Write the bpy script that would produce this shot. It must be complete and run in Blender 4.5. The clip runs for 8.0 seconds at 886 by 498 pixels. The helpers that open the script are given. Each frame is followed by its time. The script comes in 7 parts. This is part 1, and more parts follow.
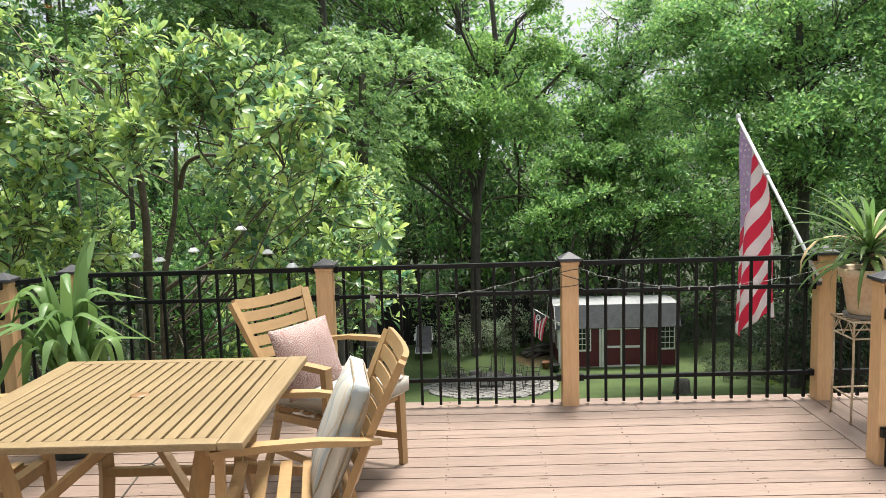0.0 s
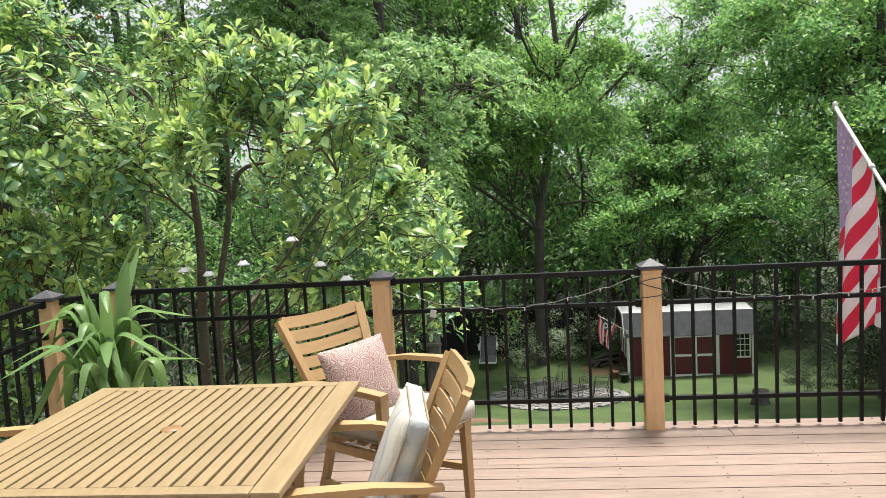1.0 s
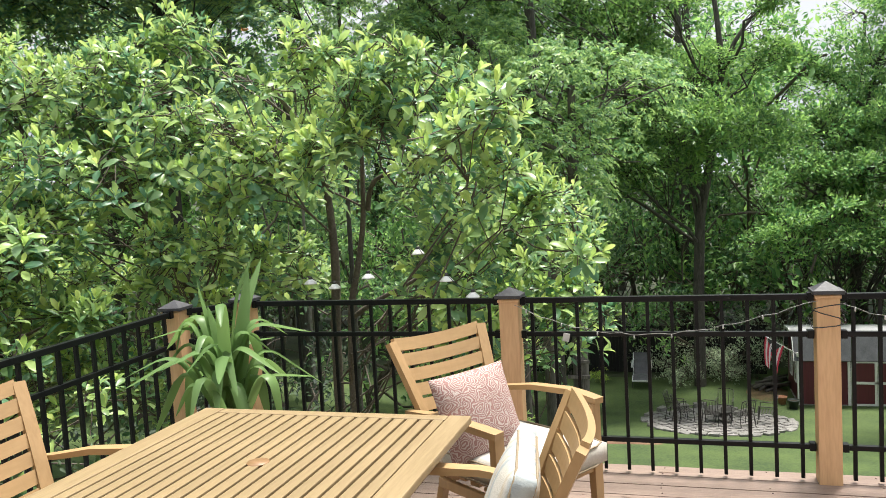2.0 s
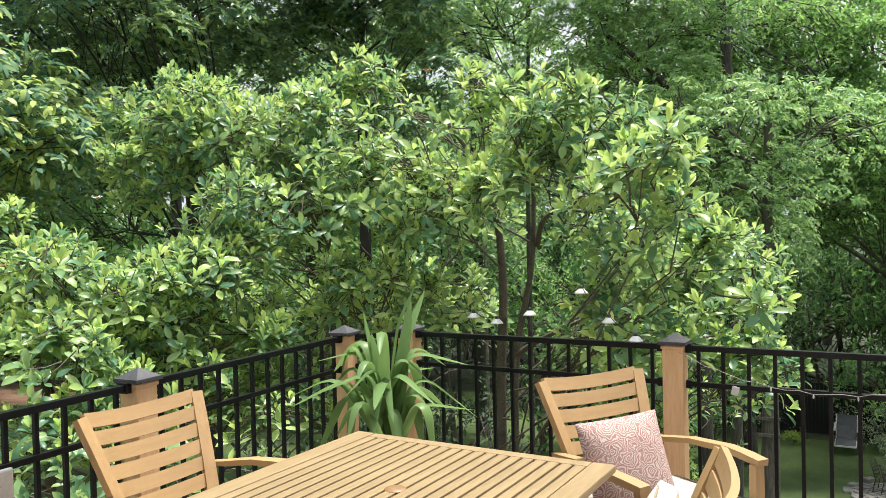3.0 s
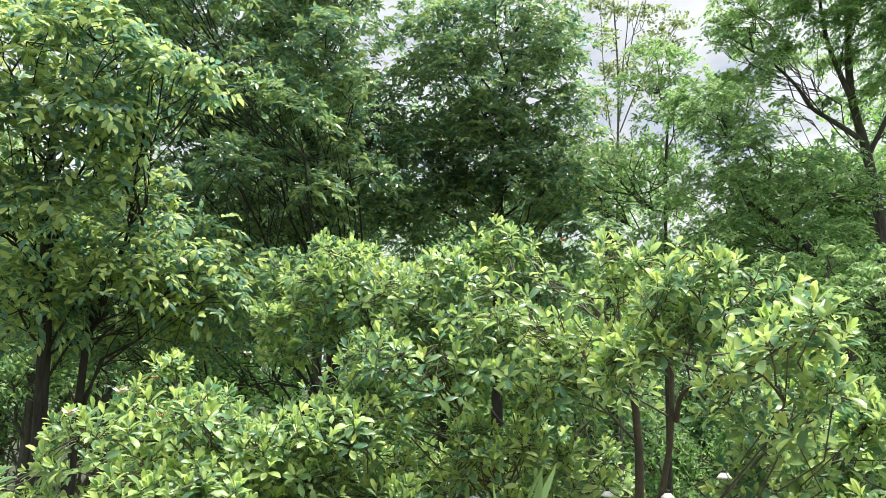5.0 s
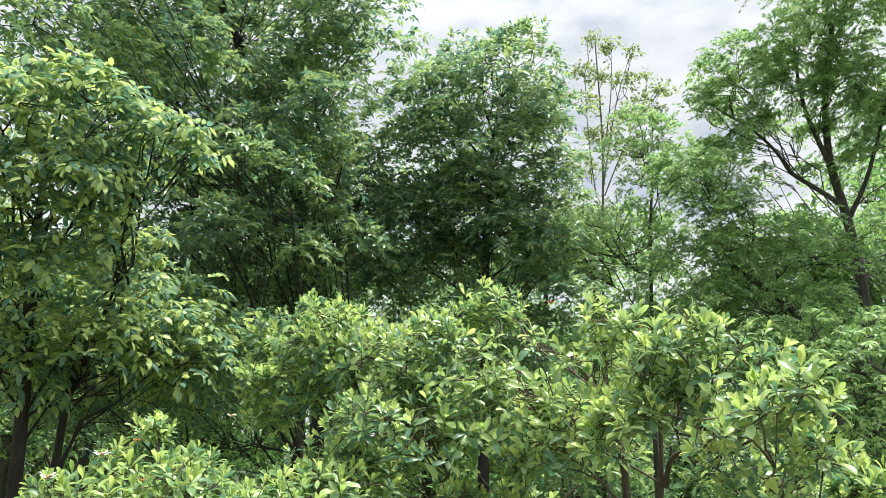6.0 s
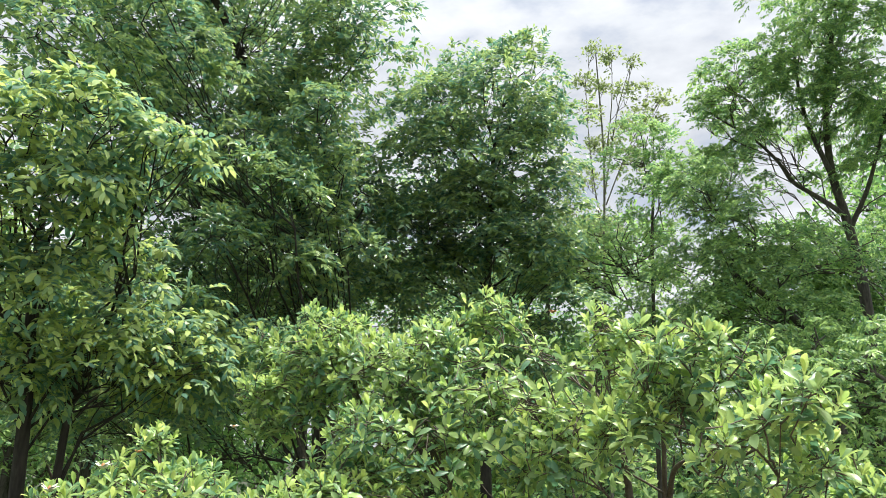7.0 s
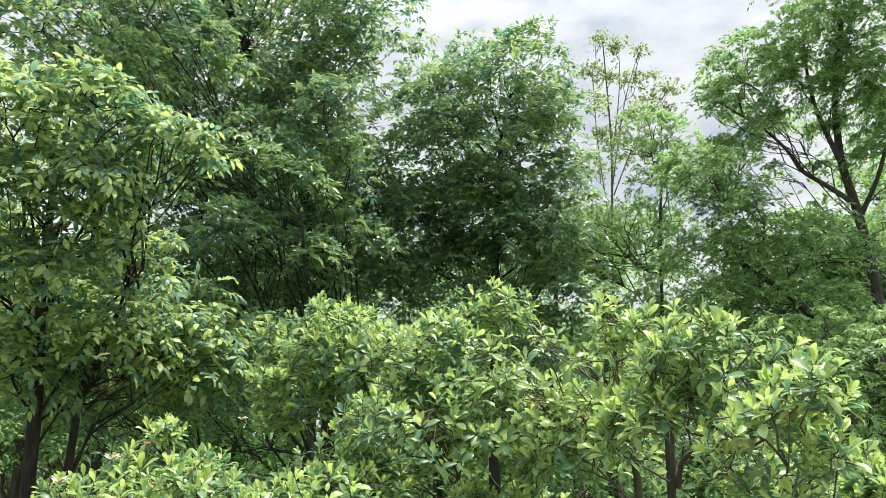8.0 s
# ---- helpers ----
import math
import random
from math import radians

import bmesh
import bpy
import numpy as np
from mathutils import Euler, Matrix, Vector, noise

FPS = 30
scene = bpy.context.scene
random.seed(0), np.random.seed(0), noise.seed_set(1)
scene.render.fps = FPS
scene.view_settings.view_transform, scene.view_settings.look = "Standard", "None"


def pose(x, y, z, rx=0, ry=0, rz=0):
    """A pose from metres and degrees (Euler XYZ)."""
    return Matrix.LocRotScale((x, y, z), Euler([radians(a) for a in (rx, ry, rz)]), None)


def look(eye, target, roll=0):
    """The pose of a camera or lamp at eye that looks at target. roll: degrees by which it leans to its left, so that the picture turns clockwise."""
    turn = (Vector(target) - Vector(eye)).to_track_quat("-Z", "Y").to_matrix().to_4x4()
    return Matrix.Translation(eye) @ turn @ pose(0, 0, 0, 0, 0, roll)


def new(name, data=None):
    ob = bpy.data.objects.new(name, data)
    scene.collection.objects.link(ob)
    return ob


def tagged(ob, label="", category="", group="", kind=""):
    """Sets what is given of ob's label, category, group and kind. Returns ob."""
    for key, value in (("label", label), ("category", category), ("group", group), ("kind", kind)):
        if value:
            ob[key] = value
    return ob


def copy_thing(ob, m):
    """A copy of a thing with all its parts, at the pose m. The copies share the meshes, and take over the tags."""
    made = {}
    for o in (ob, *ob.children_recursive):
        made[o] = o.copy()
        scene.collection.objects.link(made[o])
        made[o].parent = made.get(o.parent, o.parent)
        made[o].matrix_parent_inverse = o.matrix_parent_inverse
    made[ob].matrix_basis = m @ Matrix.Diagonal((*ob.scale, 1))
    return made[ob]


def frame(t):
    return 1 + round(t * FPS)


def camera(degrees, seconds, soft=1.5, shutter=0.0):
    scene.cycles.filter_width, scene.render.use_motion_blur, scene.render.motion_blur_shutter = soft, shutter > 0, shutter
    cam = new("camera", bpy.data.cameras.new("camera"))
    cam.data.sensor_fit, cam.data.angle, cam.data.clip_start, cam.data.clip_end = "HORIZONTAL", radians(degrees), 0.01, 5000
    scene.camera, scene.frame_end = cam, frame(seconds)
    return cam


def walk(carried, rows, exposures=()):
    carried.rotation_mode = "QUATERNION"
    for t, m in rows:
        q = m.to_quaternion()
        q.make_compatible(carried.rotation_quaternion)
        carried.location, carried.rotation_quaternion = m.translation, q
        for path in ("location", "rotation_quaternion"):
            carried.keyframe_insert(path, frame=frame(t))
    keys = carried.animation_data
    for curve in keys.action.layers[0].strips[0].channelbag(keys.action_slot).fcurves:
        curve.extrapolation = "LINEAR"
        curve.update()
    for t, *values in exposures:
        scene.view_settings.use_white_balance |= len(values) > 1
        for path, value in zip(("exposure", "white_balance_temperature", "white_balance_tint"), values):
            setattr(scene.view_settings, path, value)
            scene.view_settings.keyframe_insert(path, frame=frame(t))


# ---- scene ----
# camera and its walk
cam = camera(59.6, 8.0, soft=0.62)
PATH = [
    (0, (-0.734, 1.71, 1.638), (-0.768, 3.697, 1.409), -1.6),
    (0.5, (-0.751, 1.911, 1.607), (-0.842, 3.898, 1.391), -2.4),
    (1, (-0.763, 2.137, 1.595), (-0.957, 4.117, 1.394), -3.1),
    (1.2, (-0.767, 2.231, 1.583), (-1.009, 4.206, 1.387), -3.2),
    (2.3, (-0.654, 2.592, 1.577), (-1.366, 4.456, 1.449), -2.9),
    (2.5, (-0.623, 2.598, 1.574), (-1.414, 4.432, 1.467), -2.5),
    (3, (-0.584, 2.592, 1.578), (-1.594, 4.317, 1.537), -1.4),
    (3.5, (-0.579, 2.598, 1.588), (-1.757, 4.214, 1.627), -0.3),
    (4, (-0.562, 2.547, 1.607), (-1.825, 4.091, 1.748), 0.4),
    (4.5, (-0.546, 2.517, 1.617), (-1.828, 4.031, 1.867), 0.9),
    (5, (-0.529, 2.509, 1.64), (-1.798, 4.011, 2.004), 1.2),
    (5.2, (-0.532, 2.513, 1.651), (-1.79, 4.013, 2.062), 1.3),
    (6.5, (-0.527, 2.458, 1.642), (-1.743, 3.952, 2.178), 1.3),
    (7, (-0.53, 2.474, 1.642), (-1.751, 3.962, 2.184), 1.2),
    (7.5, (-0.524, 2.473, 1.643), (-1.754, 3.955, 2.183), 1.1),
    (8, (-0.533, 2.492, 1.643), (-1.773, 3.972, 2.164), 1.0),
]
walk(cam, [(t, look(eye, target, roll)) for t, eye, target, roll in PATH], [(0.0, 1.63), (2.5, 1.65), (4.5, 1.75), (5.2, 1.72), (6.5, 1.62), (8.0, 1.62)])

# sky, sun, exposure
SUN_WAY = Vector((0.15, 0.26, 1.0)).normalized()
world = bpy.data.worlds.new("sky")
scene.world = world
world.use_nodes = True
wn, wl = world.node_tree.nodes, world.node_tree.links
wn.clear()
sky = wn.new("ShaderNodeTexSky")
sky.sky_type, sky.sun_disc = "NISHITA", False
sky.sun_elevation, sky.sun_rotation = math.asin(SUN_WAY.z), math.atan2(SUN_WAY.x, SUN_WAY.y)
sky_bg = wn.new("ShaderNodeBackground")
sky_bg.inputs["Strength"].default_value = 0.06
cloud_bg = wn.new("ShaderNodeBackground")
cloud_bg.inputs["Strength"].default_value = 0.335
sky_mix = wn.new("ShaderNodeMixShader")
sky_out = wn.new("ShaderNodeOutputWorld")
sky_co = wn.new("ShaderNodeTexCoord")
sky_map = wn.new("ShaderNodeMapping")
sky_map.inputs["Scale"].default_value = (1.0, 1.0, 2.4)
cloud_a = wn.new("ShaderNodeTexNoise")
cloud_a.inputs["Scale"].default_value, cloud_a.inputs["Detail"].default_value = 4.5, 6.0
cloud_a.inputs["Roughness"].default_value = 0.55
cloud_ramp = wn.new("ShaderNodeValToRGB")
cloud_ramp.color_ramp.elements[0].position, cloud_ramp.color_ramp.elements[0].color = 0.36, (0.58, 0.62, 0.69, 1)
cloud_ramp.color_ramp.elements[1].position, cloud_ramp.color_ramp.elements[1].color = 0.58, (0.90, 0.93, 0.98, 1)
cover = wn.new("ShaderNodeMapRange")
cover.inputs["From Min"].default_value, cover.inputs["From Max"].default_value = 0.30, 0.45
cover.inputs["To Min"].default_value, cover.inputs["To Max"].default_value = 0.6, 1.0
wl.new(sky_co.outputs["Generated"], sky_map.inputs["Vector"])
wl.new(sky_map.outputs["Vector"], cloud_a.inputs["Vector"])
wl.new(cloud_a.outputs["Fac"], cloud_ramp.inputs["Fac"])
wl.new(cloud_a.outputs["Fac"], cover.inputs["Value"])
wl.new(cloud_ramp.outputs["Color"], cloud_bg.inputs["Color"])
wl.new(sky.outputs["Color"], sky_bg.inputs["Color"])
wl.new(cover.outputs["Result"], sky_mix.inputs["Fac"])
wl.new(sky_bg.outputs["Background"], sky_mix.inputs[1])
wl.new(cloud_bg.outputs["Background"], sky_mix.inputs[2])
# an overcast sky grows brighter towards the zenith
sky_sep, sky_rise = wn.new("ShaderNodeSeparateXYZ"), wn.new("ShaderNodeMapRange")
sky_rise.inputs["From Min"].default_value, sky_rise.inputs["From Max"].default_value = 0.45, 1.0
sky_rise.inputs["To Min"].default_value, sky_rise.inputs["To Max"].default_value = 0.335, 0.76
wl.new(sky_co.outputs["Generated"], sky_sep.inputs[0])
wl.new(sky_sep.outputs["Z"], sky_rise.inputs["Value"])
wl.new(sky_rise.outputs["Result"], cloud_bg.inputs["Strength"])
wl.new(sky_mix.outputs["Shader"], sky_out.inputs["Surface"])

sun = new("sun", bpy.data.lights.new("sun", "SUN"))
sun.data.energy, sun.data.angle, sun.data.color = 2.8, radians(15.0), (1.0, 0.955, 0.87)
sun.matrix_basis = look(SUN_WAY * 60, (0, 0, 0))


# ---- materials ----
def paint(name, a, b, scale=6.0, rough=0.6, bump=0.15, metal=0.0, stretch=(1, 1, 1), fine=60.0, by_object=0.0, detail=5.0, spec=0.5, coords="Object"):
    """Two tones mixed by a broad and a fine noise, with a fine relief; by_object varies the value piece by piece."""
    m = bpy.data.materials.new(name)
    m.use_nodes = True
    n, l = m.node_tree.nodes, m.node_tree.links
    bsdf = n["Principled BSDF"]
    co, mp = n.new("ShaderNodeTexCoord"), n.new("ShaderNodeMapping")
    mp.inputs["Scale"].default_value = stretch
    l.new(co.outputs[coords], mp.inputs["Vector"])
    broad, small = n.new("ShaderNodeTexNoise"), n.new("ShaderNodeTexNoise")
    for tex, sc in ((broad, scale), (small, fine)):
        tex.inputs["Scale"].default_value, tex.inputs["Detail"].default_value = sc, detail
        l.new(mp.outputs["Vector"], tex.inputs["Vector"])
    add = n.new("ShaderNodeMath")
    add.operation = "MULTIPLY_ADD"
    add.inputs[1].default_value = 0.5
    half = n.new("ShaderNodeMath")
    half.operation = "MULTIPLY"
    half.inputs[1].default_value = 0.5
    l.new(broad.outputs["Fac"], half.inputs[0])
    l.new(small.outputs["Fac"], add.inputs[0])
    l.new(half.outputs["Value"], add.inputs[2])
    ramp = n.new("ShaderNodeValToRGB")
    ramp.color_ramp.elements[0].position, ramp.color_ramp.elements[0].color = 0.36, (*a, 1)
    ramp.color_ramp.elements[1].position, ramp.color_ramp.elements[1].color = 0.62, (*b, 1)
    l.new(add.outputs["Value"], ramp.inputs["Fac"])
    colour = ramp.outputs["Color"]
    if by_object:
        info, hsv, rng = n.new("ShaderNodeObjectInfo"), n.new("ShaderNodeHueSaturation"), n.new("ShaderNodeMapRange")
        rng.inputs["To Min"].default_value, rng.inputs["To Max"].default_value = 1 - by_object, 1 + by_object
        l.new(info.outputs["Random"], rng.inputs["Value"])
        l.new(rng.outputs["Result"], hsv.inputs["Value"])
        l.new(colour, hsv.inputs["Color"])
        colour = hsv.outputs["Color"]
    l.new(colour, bsdf.inputs["Base Color"])
    bsdf.inputs["Roughness"].default_value, bsdf.inputs["Metallic"].default_value = rough, metal
    bsdf.inputs["Specular IOR Level"].default_value = spec
    bp = n.new("ShaderNodeBump")
    bp.inputs["Strength"].default_value, bp.inputs["Distance"].default_value = bump, 0.01
    l.new(small.outputs["Fac"], bp.inputs["Height"])
    l.new(bp.outputs["Normal"], bsdf.inputs["Normal"])
    return m


def leaf_paint(name, deep, fresh, glow, thin=0.4, rough=0.4, spread=0.22, spec=0.3):
    """A leaf: its own tone leaf by leaf, drifting over the crown, with a waxy face; light that passes through comes out yellower."""
    m = bpy.data.materials.new(name)
    m.use_nodes = True
    n, l = m.node_tree.nodes, m.node_tree.links
    bsdf, out = n["Principled BSDF"], n["Material Output"]
    geo, co, tex = n.new("ShaderNodeNewGeometry"), n.new("ShaderNodeTexCoord"), n.new("ShaderNodeTexNoise")
    tex.inputs["Scale"].default_value, tex.inputs["Detail"].default_value = 0.9, 3.0
    l.new(co.outputs["Object"], tex.inputs["Vector"])
    shift, add = n.new("ShaderNodeMath"), n.new("ShaderNodeMath")
    shift.operation = add.operation = "MULTIPLY_ADD"
    shift.inputs[1].default_value, shift.inputs[2].default_value = 0.9, -0.32
    add.inputs[1].default_value = 0.75
    l.new(tex.outputs["Fac"], shift.inputs[0])
    l.new(geo.outputs["Random Per Island"], add.inputs[0])
    l.new(shift.outputs["Value"], add.inputs[2])
    tones = []
    for low, high in ((deep, fresh), (tuple(k * 1.5 for k in deep), glow)):
        ramp = n.new("ShaderNodeValToRGB")
        ramp.color_ramp.elements[0].position, ramp.color_ramp.elements[0].color = 0.5 - spread, (*low, 1)
        ramp.color_ramp.elements[1].position, ramp.color_ramp.elements[1].color = 0.5 + spread, (*high, 1)
        l.new(add.outputs["Value"], ramp.inputs["Fac"])
        tones.append(ramp.outputs["Color"])
    l.new(tones[0], bsdf.inputs["Base Color"])
    bsdf.inputs["Roughness"].default_value = rough
    bsdf.inputs["Specular IOR Level"].default_value = spec
    tr, mix = n.new("ShaderNodeBsdfTranslucent"), n.new("ShaderNodeMixShader")
    l.new(tones[1], tr.inputs["Color"])
    mix.inputs["Fac"].default_value = thin
    l.new(bsdf.outputs["BSDF"], mix.inputs[1])
    l.new(tr.outputs["BSDF"], mix.inputs[2])
    l.new(mix.outputs["Shader"], out.inputs["Surface"])
    return m


def grain(name, dark, light, rough=0.5, by_object=0.08, along="X"):
    """Oiled or painted wood with a long grain."""
    st = {"X": (1.2, 14, 14), "Y": (14, 1.2, 14), "Z": (14, 14, 1.2)}[along]
    return paint(name, dark, light, 2.0, rough, 0.12, stretch=st, fine=9.0, by_object=by_object)


M_DECK = paint("deck_paint", (0.195, 0.138, 0.109), (0.262, 0.187, 0.149), 2.2, 0.55, 0.25, stretch=(1, 9, 9), fine=14, by_object=0.07)


def weathered(m, dark, stretch, low, high, share):
    """Long cracks and grime in the paint, along the board."""
    n, l = m.node_tree.nodes, m.node_tree.links
    bsdf = n["Principled BSDF"]
    old = bsdf.inputs["Base Color"].links[0].from_socket
    co, mp, info, add = n.new("ShaderNodeTexCoord"), n.new("ShaderNodeMapping"), n.new("ShaderNodeObjectInfo"), n.new("ShaderNodeVectorMath")
    mp.inputs["Scale"].default_value = stretch
    l.new(co.outputs["Object"], mp.inputs["Vector"])
    add.operation = "ADD"
    shift = n.new("ShaderNodeMath")
    shift.operation = "MULTIPLY"
    shift.inputs[1].default_value = 40.0
    l.new(info.outputs["Random"], shift.inputs[0])
    l.new(mp.outputs["Vector"], add.inputs[0])
    l.new(shift.outputs[0], add.inputs[1])
    tex, rng, mix = n.new("ShaderNodeTexNoise"), n.new("ShaderNodeMapRange"), n.new("ShaderNodeMix")
    tex.inputs["Scale"].default_value, tex.inputs["Detail"].default_value, tex.inputs["Roughness"].default_value = 1.0, 6.0, 0.62
    l.new(add.outputs["Vector"], tex.inputs["Vector"])
    rng.inputs["From Min"].default_value, rng.inputs["From Max"].default_value = low, high
    rng.inputs["To Max"].default_value = share
    l.new(tex.outputs["Fac"], rng.inputs["Value"])
    mix.data_type = "RGBA"
    l.new(rng.outputs["Result"], mix.inputs["Factor"])
    l.new(old, mix.inputs["A"])
    mix.inputs["B"].default_value = (*dark, 1)
    l.new(mix.outputs["Result"], bsdf.inputs["Base Color"])


weathered(M_DECK, (0.085, 0.058, 0.046), (1.6, 46.0, 46.0), 0.60, 0.70, 0.75)
weathered(M_DECK, (0.150, 0.105, 0.083), (2.4, 9.0, 9.0), 0.50, 0.74, 0.55)
M_NAIL = paint("nail_rust", (0.05, 0.03, 0.025), (0.12, 0.07, 0.05), 30, 0.7)
M_KNOT = paint("bare_knot", (0.06, 0.035, 0.025), (0.2, 0.12, 0.08), 30, 0.8)
M_POST = paint("post_paint", (0.53, 0.325, 0.172), (0.62, 0.392, 0.215), 3.0, 0.5, 0.15, stretch=(8, 8, 1), fine=12, by_object=0.04)
M_CAP = paint("cap_metal", (0.028, 0.028, 0.033), (0.05, 0.05, 0.057), 20, 0.6, 0.05)
M_RAIL = paint("rail_black", (0.003, 0.0036, 0.0046), (0.006, 0.007, 0.0085), 12, 0.38, 0.03, spec=0.22)
M_TEAK = paint("teak", (0.30, 0.187, 0.083), (0.37, 0.233, 0.108), 2.0, 0.5, 0.06, stretch=(9, 9, 1.0), fine=7.0, by_object=0.06)
M_TEAK_CROSS = paint("teak_across", (0.31, 0.195, 0.088), (0.37, 0.235, 0.110), 2.0, 0.5, 0.05, stretch=(1.0, 9, 9), fine=7.0, by_object=0.05)
M_TEAK_ARM = paint("teak_arm", (0.31, 0.195, 0.088), (0.37, 0.235, 0.110), 2.0, 0.5, 0.05, stretch=(9, 1.0, 9), fine=7.0, by_object=0.05)
M_PLUG = paint("teak_plug", (0.19, 0.105, 0.045), (0.25, 0.14, 0.065), 6.0, 0.5, 0.06, fine=30)
M_TEAK_TOP = grain("teak_top", (0.205, 0.144, 0.073), (0.268, 0.193, 0.103), 0.45, 0.06, "Y")
M_CREAM = paint("cream_cloth", (0.40, 0.375, 0.33), (0.47, 0.445, 0.395), 4, 0.85, 0.2, fine=120)
M_PIPING = paint("piping_cloth", (0.212, 0.163, 0.103), (0.272, 0.217, 0.145), 10, 0.85)
M_BARK = paint("bark", (0.030, 0.027, 0.024), (0.095, 0.085, 0.073), 3, 0.9, 0.8, stretch=(3, 3, 0.6), fine=10)
M_BARK_DARK = paint("dark_bark", (0.014, 0.012, 0.011), (0.045, 0.039, 0.034), 3, 0.9, 0.8, stretch=(3, 3, 0.6), fine=10)
M_BARK_BROWN = paint("brown_grey_bark", (0.055, 0.048, 0.042), (0.135, 0.12, 0.105), 3, 0.9, 1.0, stretch=(4, 4, 0.5), fine=12)
M_BARK_GREY = paint("grey_bark", (0.10, 0.09, 0.08), (0.24, 0.22, 0.20), 3, 0.9, 0.8, stretch=(3, 3, 0.6), fine=10)
M_TWIG = paint("twig_bark", (0.060, 0.050, 0.040), (0.140, 0.115, 0.090), 6, 0.8, 0.4)
M_MAG = leaf_paint("magnolia_leaf", (0.094, 0.210, 0.116), (0.385, 0.53, 0.180), (0.54, 0.68, 0.225), 0.38, 0.35, 0.32, spec=0.45)
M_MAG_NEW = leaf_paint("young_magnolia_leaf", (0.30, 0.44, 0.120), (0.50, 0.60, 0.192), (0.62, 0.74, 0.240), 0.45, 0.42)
M_HICK = leaf_paint("hickory_leaf", (0.115, 0.235, 0.165), (0.44, 0.55, 0.185), (0.60, 0.71, 0.23), 0.42, 0.40, spec=0.24)
M_ASH = leaf_paint("ash_leaf", (0.094, 0.205, 0.142), (0.325, 0.445, 0.165), (0.44, 0.575, 0.20), 0.42, 0.30, spec=0.6)
M_LOCUST = leaf_paint("locust_leaf", (0.13, 0.25, 0.115), (0.34, 0.48, 0.170), (0.47, 0.67, 0.228), 0.46, 0.40)
M_WALNUT = leaf_paint("walnut_leaf", (0.075, 0.165, 0.055), (0.21, 0.355, 0.10), (0.34, 0.55, 0.14), 0.5, 0.40)
M_PALE = leaf_paint("pale_leaf", (0.16, 0.21, 0.10), (0.33, 0.40, 0.18), (0.45, 0.55, 0.22), 0.45, 0.45)
M_WOODS = leaf_paint("woods_leaf", (0.085, 0.195, 0.072), (0.25, 0.42, 0.13), (0.37, 0.59, 0.17), 0.5, 0.38)
M_BUSH = leaf_paint("bush_leaf", (0.065, 0.14, 0.075), (0.20, 0.33, 0.14), (0.34, 0.52, 0.20), 0.45, 0.4)
# leaf tone near black: the undergrowth's deep shade is put into the colour
M_SHADE_LEAF = leaf_paint("shade_dark_leaf", (0.012, 0.026, 0.015), (0.050, 0.084, 0.038), (0.06, 0.10, 0.04), 0.3, 0.6)
# near-black: the dark of the shaded strip is put into the boards' colour
M_SHADE_BOARDS = paint("shade_black_boards", (0.006, 0.006, 0.007), (0.014, 0.013, 0.013), 3, 0.9, 0.3, stretch=(6, 6, 0.6), by_object=0.1)
M_SILVER = leaf_paint("silver_leaf", (0.22, 0.29, 0.19), (0.50, 0.58, 0.42), (0.55, 0.65, 0.40), 0.4, 0.45)
M_LIME = leaf_paint("lime_leaf", (0.17, 0.28, 0.045), (0.40, 0.52, 0.12), (0.50, 0.64, 0.12), 0.4, 0.42)
M_PLANT = leaf_paint("corn_plant_leaf", (0.085, 0.170, 0.060), (0.27, 0.40, 0.135), (0.36, 0.52, 0.13), 0.35, 0.38, 0.35)
M_YUCCA = leaf_paint("strap_leaf", (0.08, 0.15, 0.05), (0.25, 0.33, 0.12), (0.33, 0.44, 0.08), 0.5, 0.35)
M_GRASS = paint("lawn_grass", (0.022, 0.046, 0.010), (0.068, 0.104, 0.023), 0.7, 0.9, 1.0, fine=14, detail=8)
# litter tone; the sheet at the lawn's end uses it as painted shade
M_LITTER_SHADE = paint("litter_shade", (0.016, 0.024, 0.01), (0.04, 0.052, 0.022), 1.2, 0.95, 1.0, fine=18)
M_MULCH = paint("mulch", (0.101, 0.054, 0.032), (0.216, 0.122, 0.079), 2, 0.95, 1.0, fine=25)
M_BARE = paint("bare_soil", (0.055, 0.062, 0.020), (0.17, 0.105, 0.055), 1.6, 0.95, 1.0, fine=16)
M_STONE = paint("flagstone", (0.12, 0.115, 0.11), (0.23, 0.219, 0.207), 2, 0.85, 0.5, fine=20, by_object=0.15)
M_RED = paint("barn_red", (0.070, 0.008, 0.015), (0.105, 0.013, 0.022), 3, 0.6, 0.2, stretch=(6, 6, 0.6))
M_WHITE = paint("white_trim", (0.57, 0.57, 0.553), (0.691, 0.691, 0.674), 4, 0.5, 0.1)
M_GLARE_GREY = paint("glare_grey", (0.25, 0.255, 0.265), (0.34, 0.345, 0.355), 3, 0.55, 0.1, stretch=(12, 1, 1))
M_SHINGLE = paint("grey_shingle", (0.045, 0.048, 0.053), (0.08, 0.084, 0.09), 5, 0.9, 0.5, fine=30)
M_DARK = paint("dark_metal", (0.015, 0.014, 0.013), (0.04, 0.037, 0.034), 8, 0.5, 0.1)
M_STEEL = paint("brushed_steel", (0.396, 0.403, 0.418), (0.49, 0.497, 0.511), 3, 0.32, 0.05, metal=0.85, stretch=(1, 30, 30))
M_TERRA = paint("terracotta", (0.50, 0.365, 0.25), (0.64, 0.50, 0.365), 5, 0.8, 0.3, fine=40)
M_CLAY = paint("red_clay", (0.30, 0.13, 0.07), (0.42, 0.20, 0.11), 6, 0.85, 0.3, fine=30)
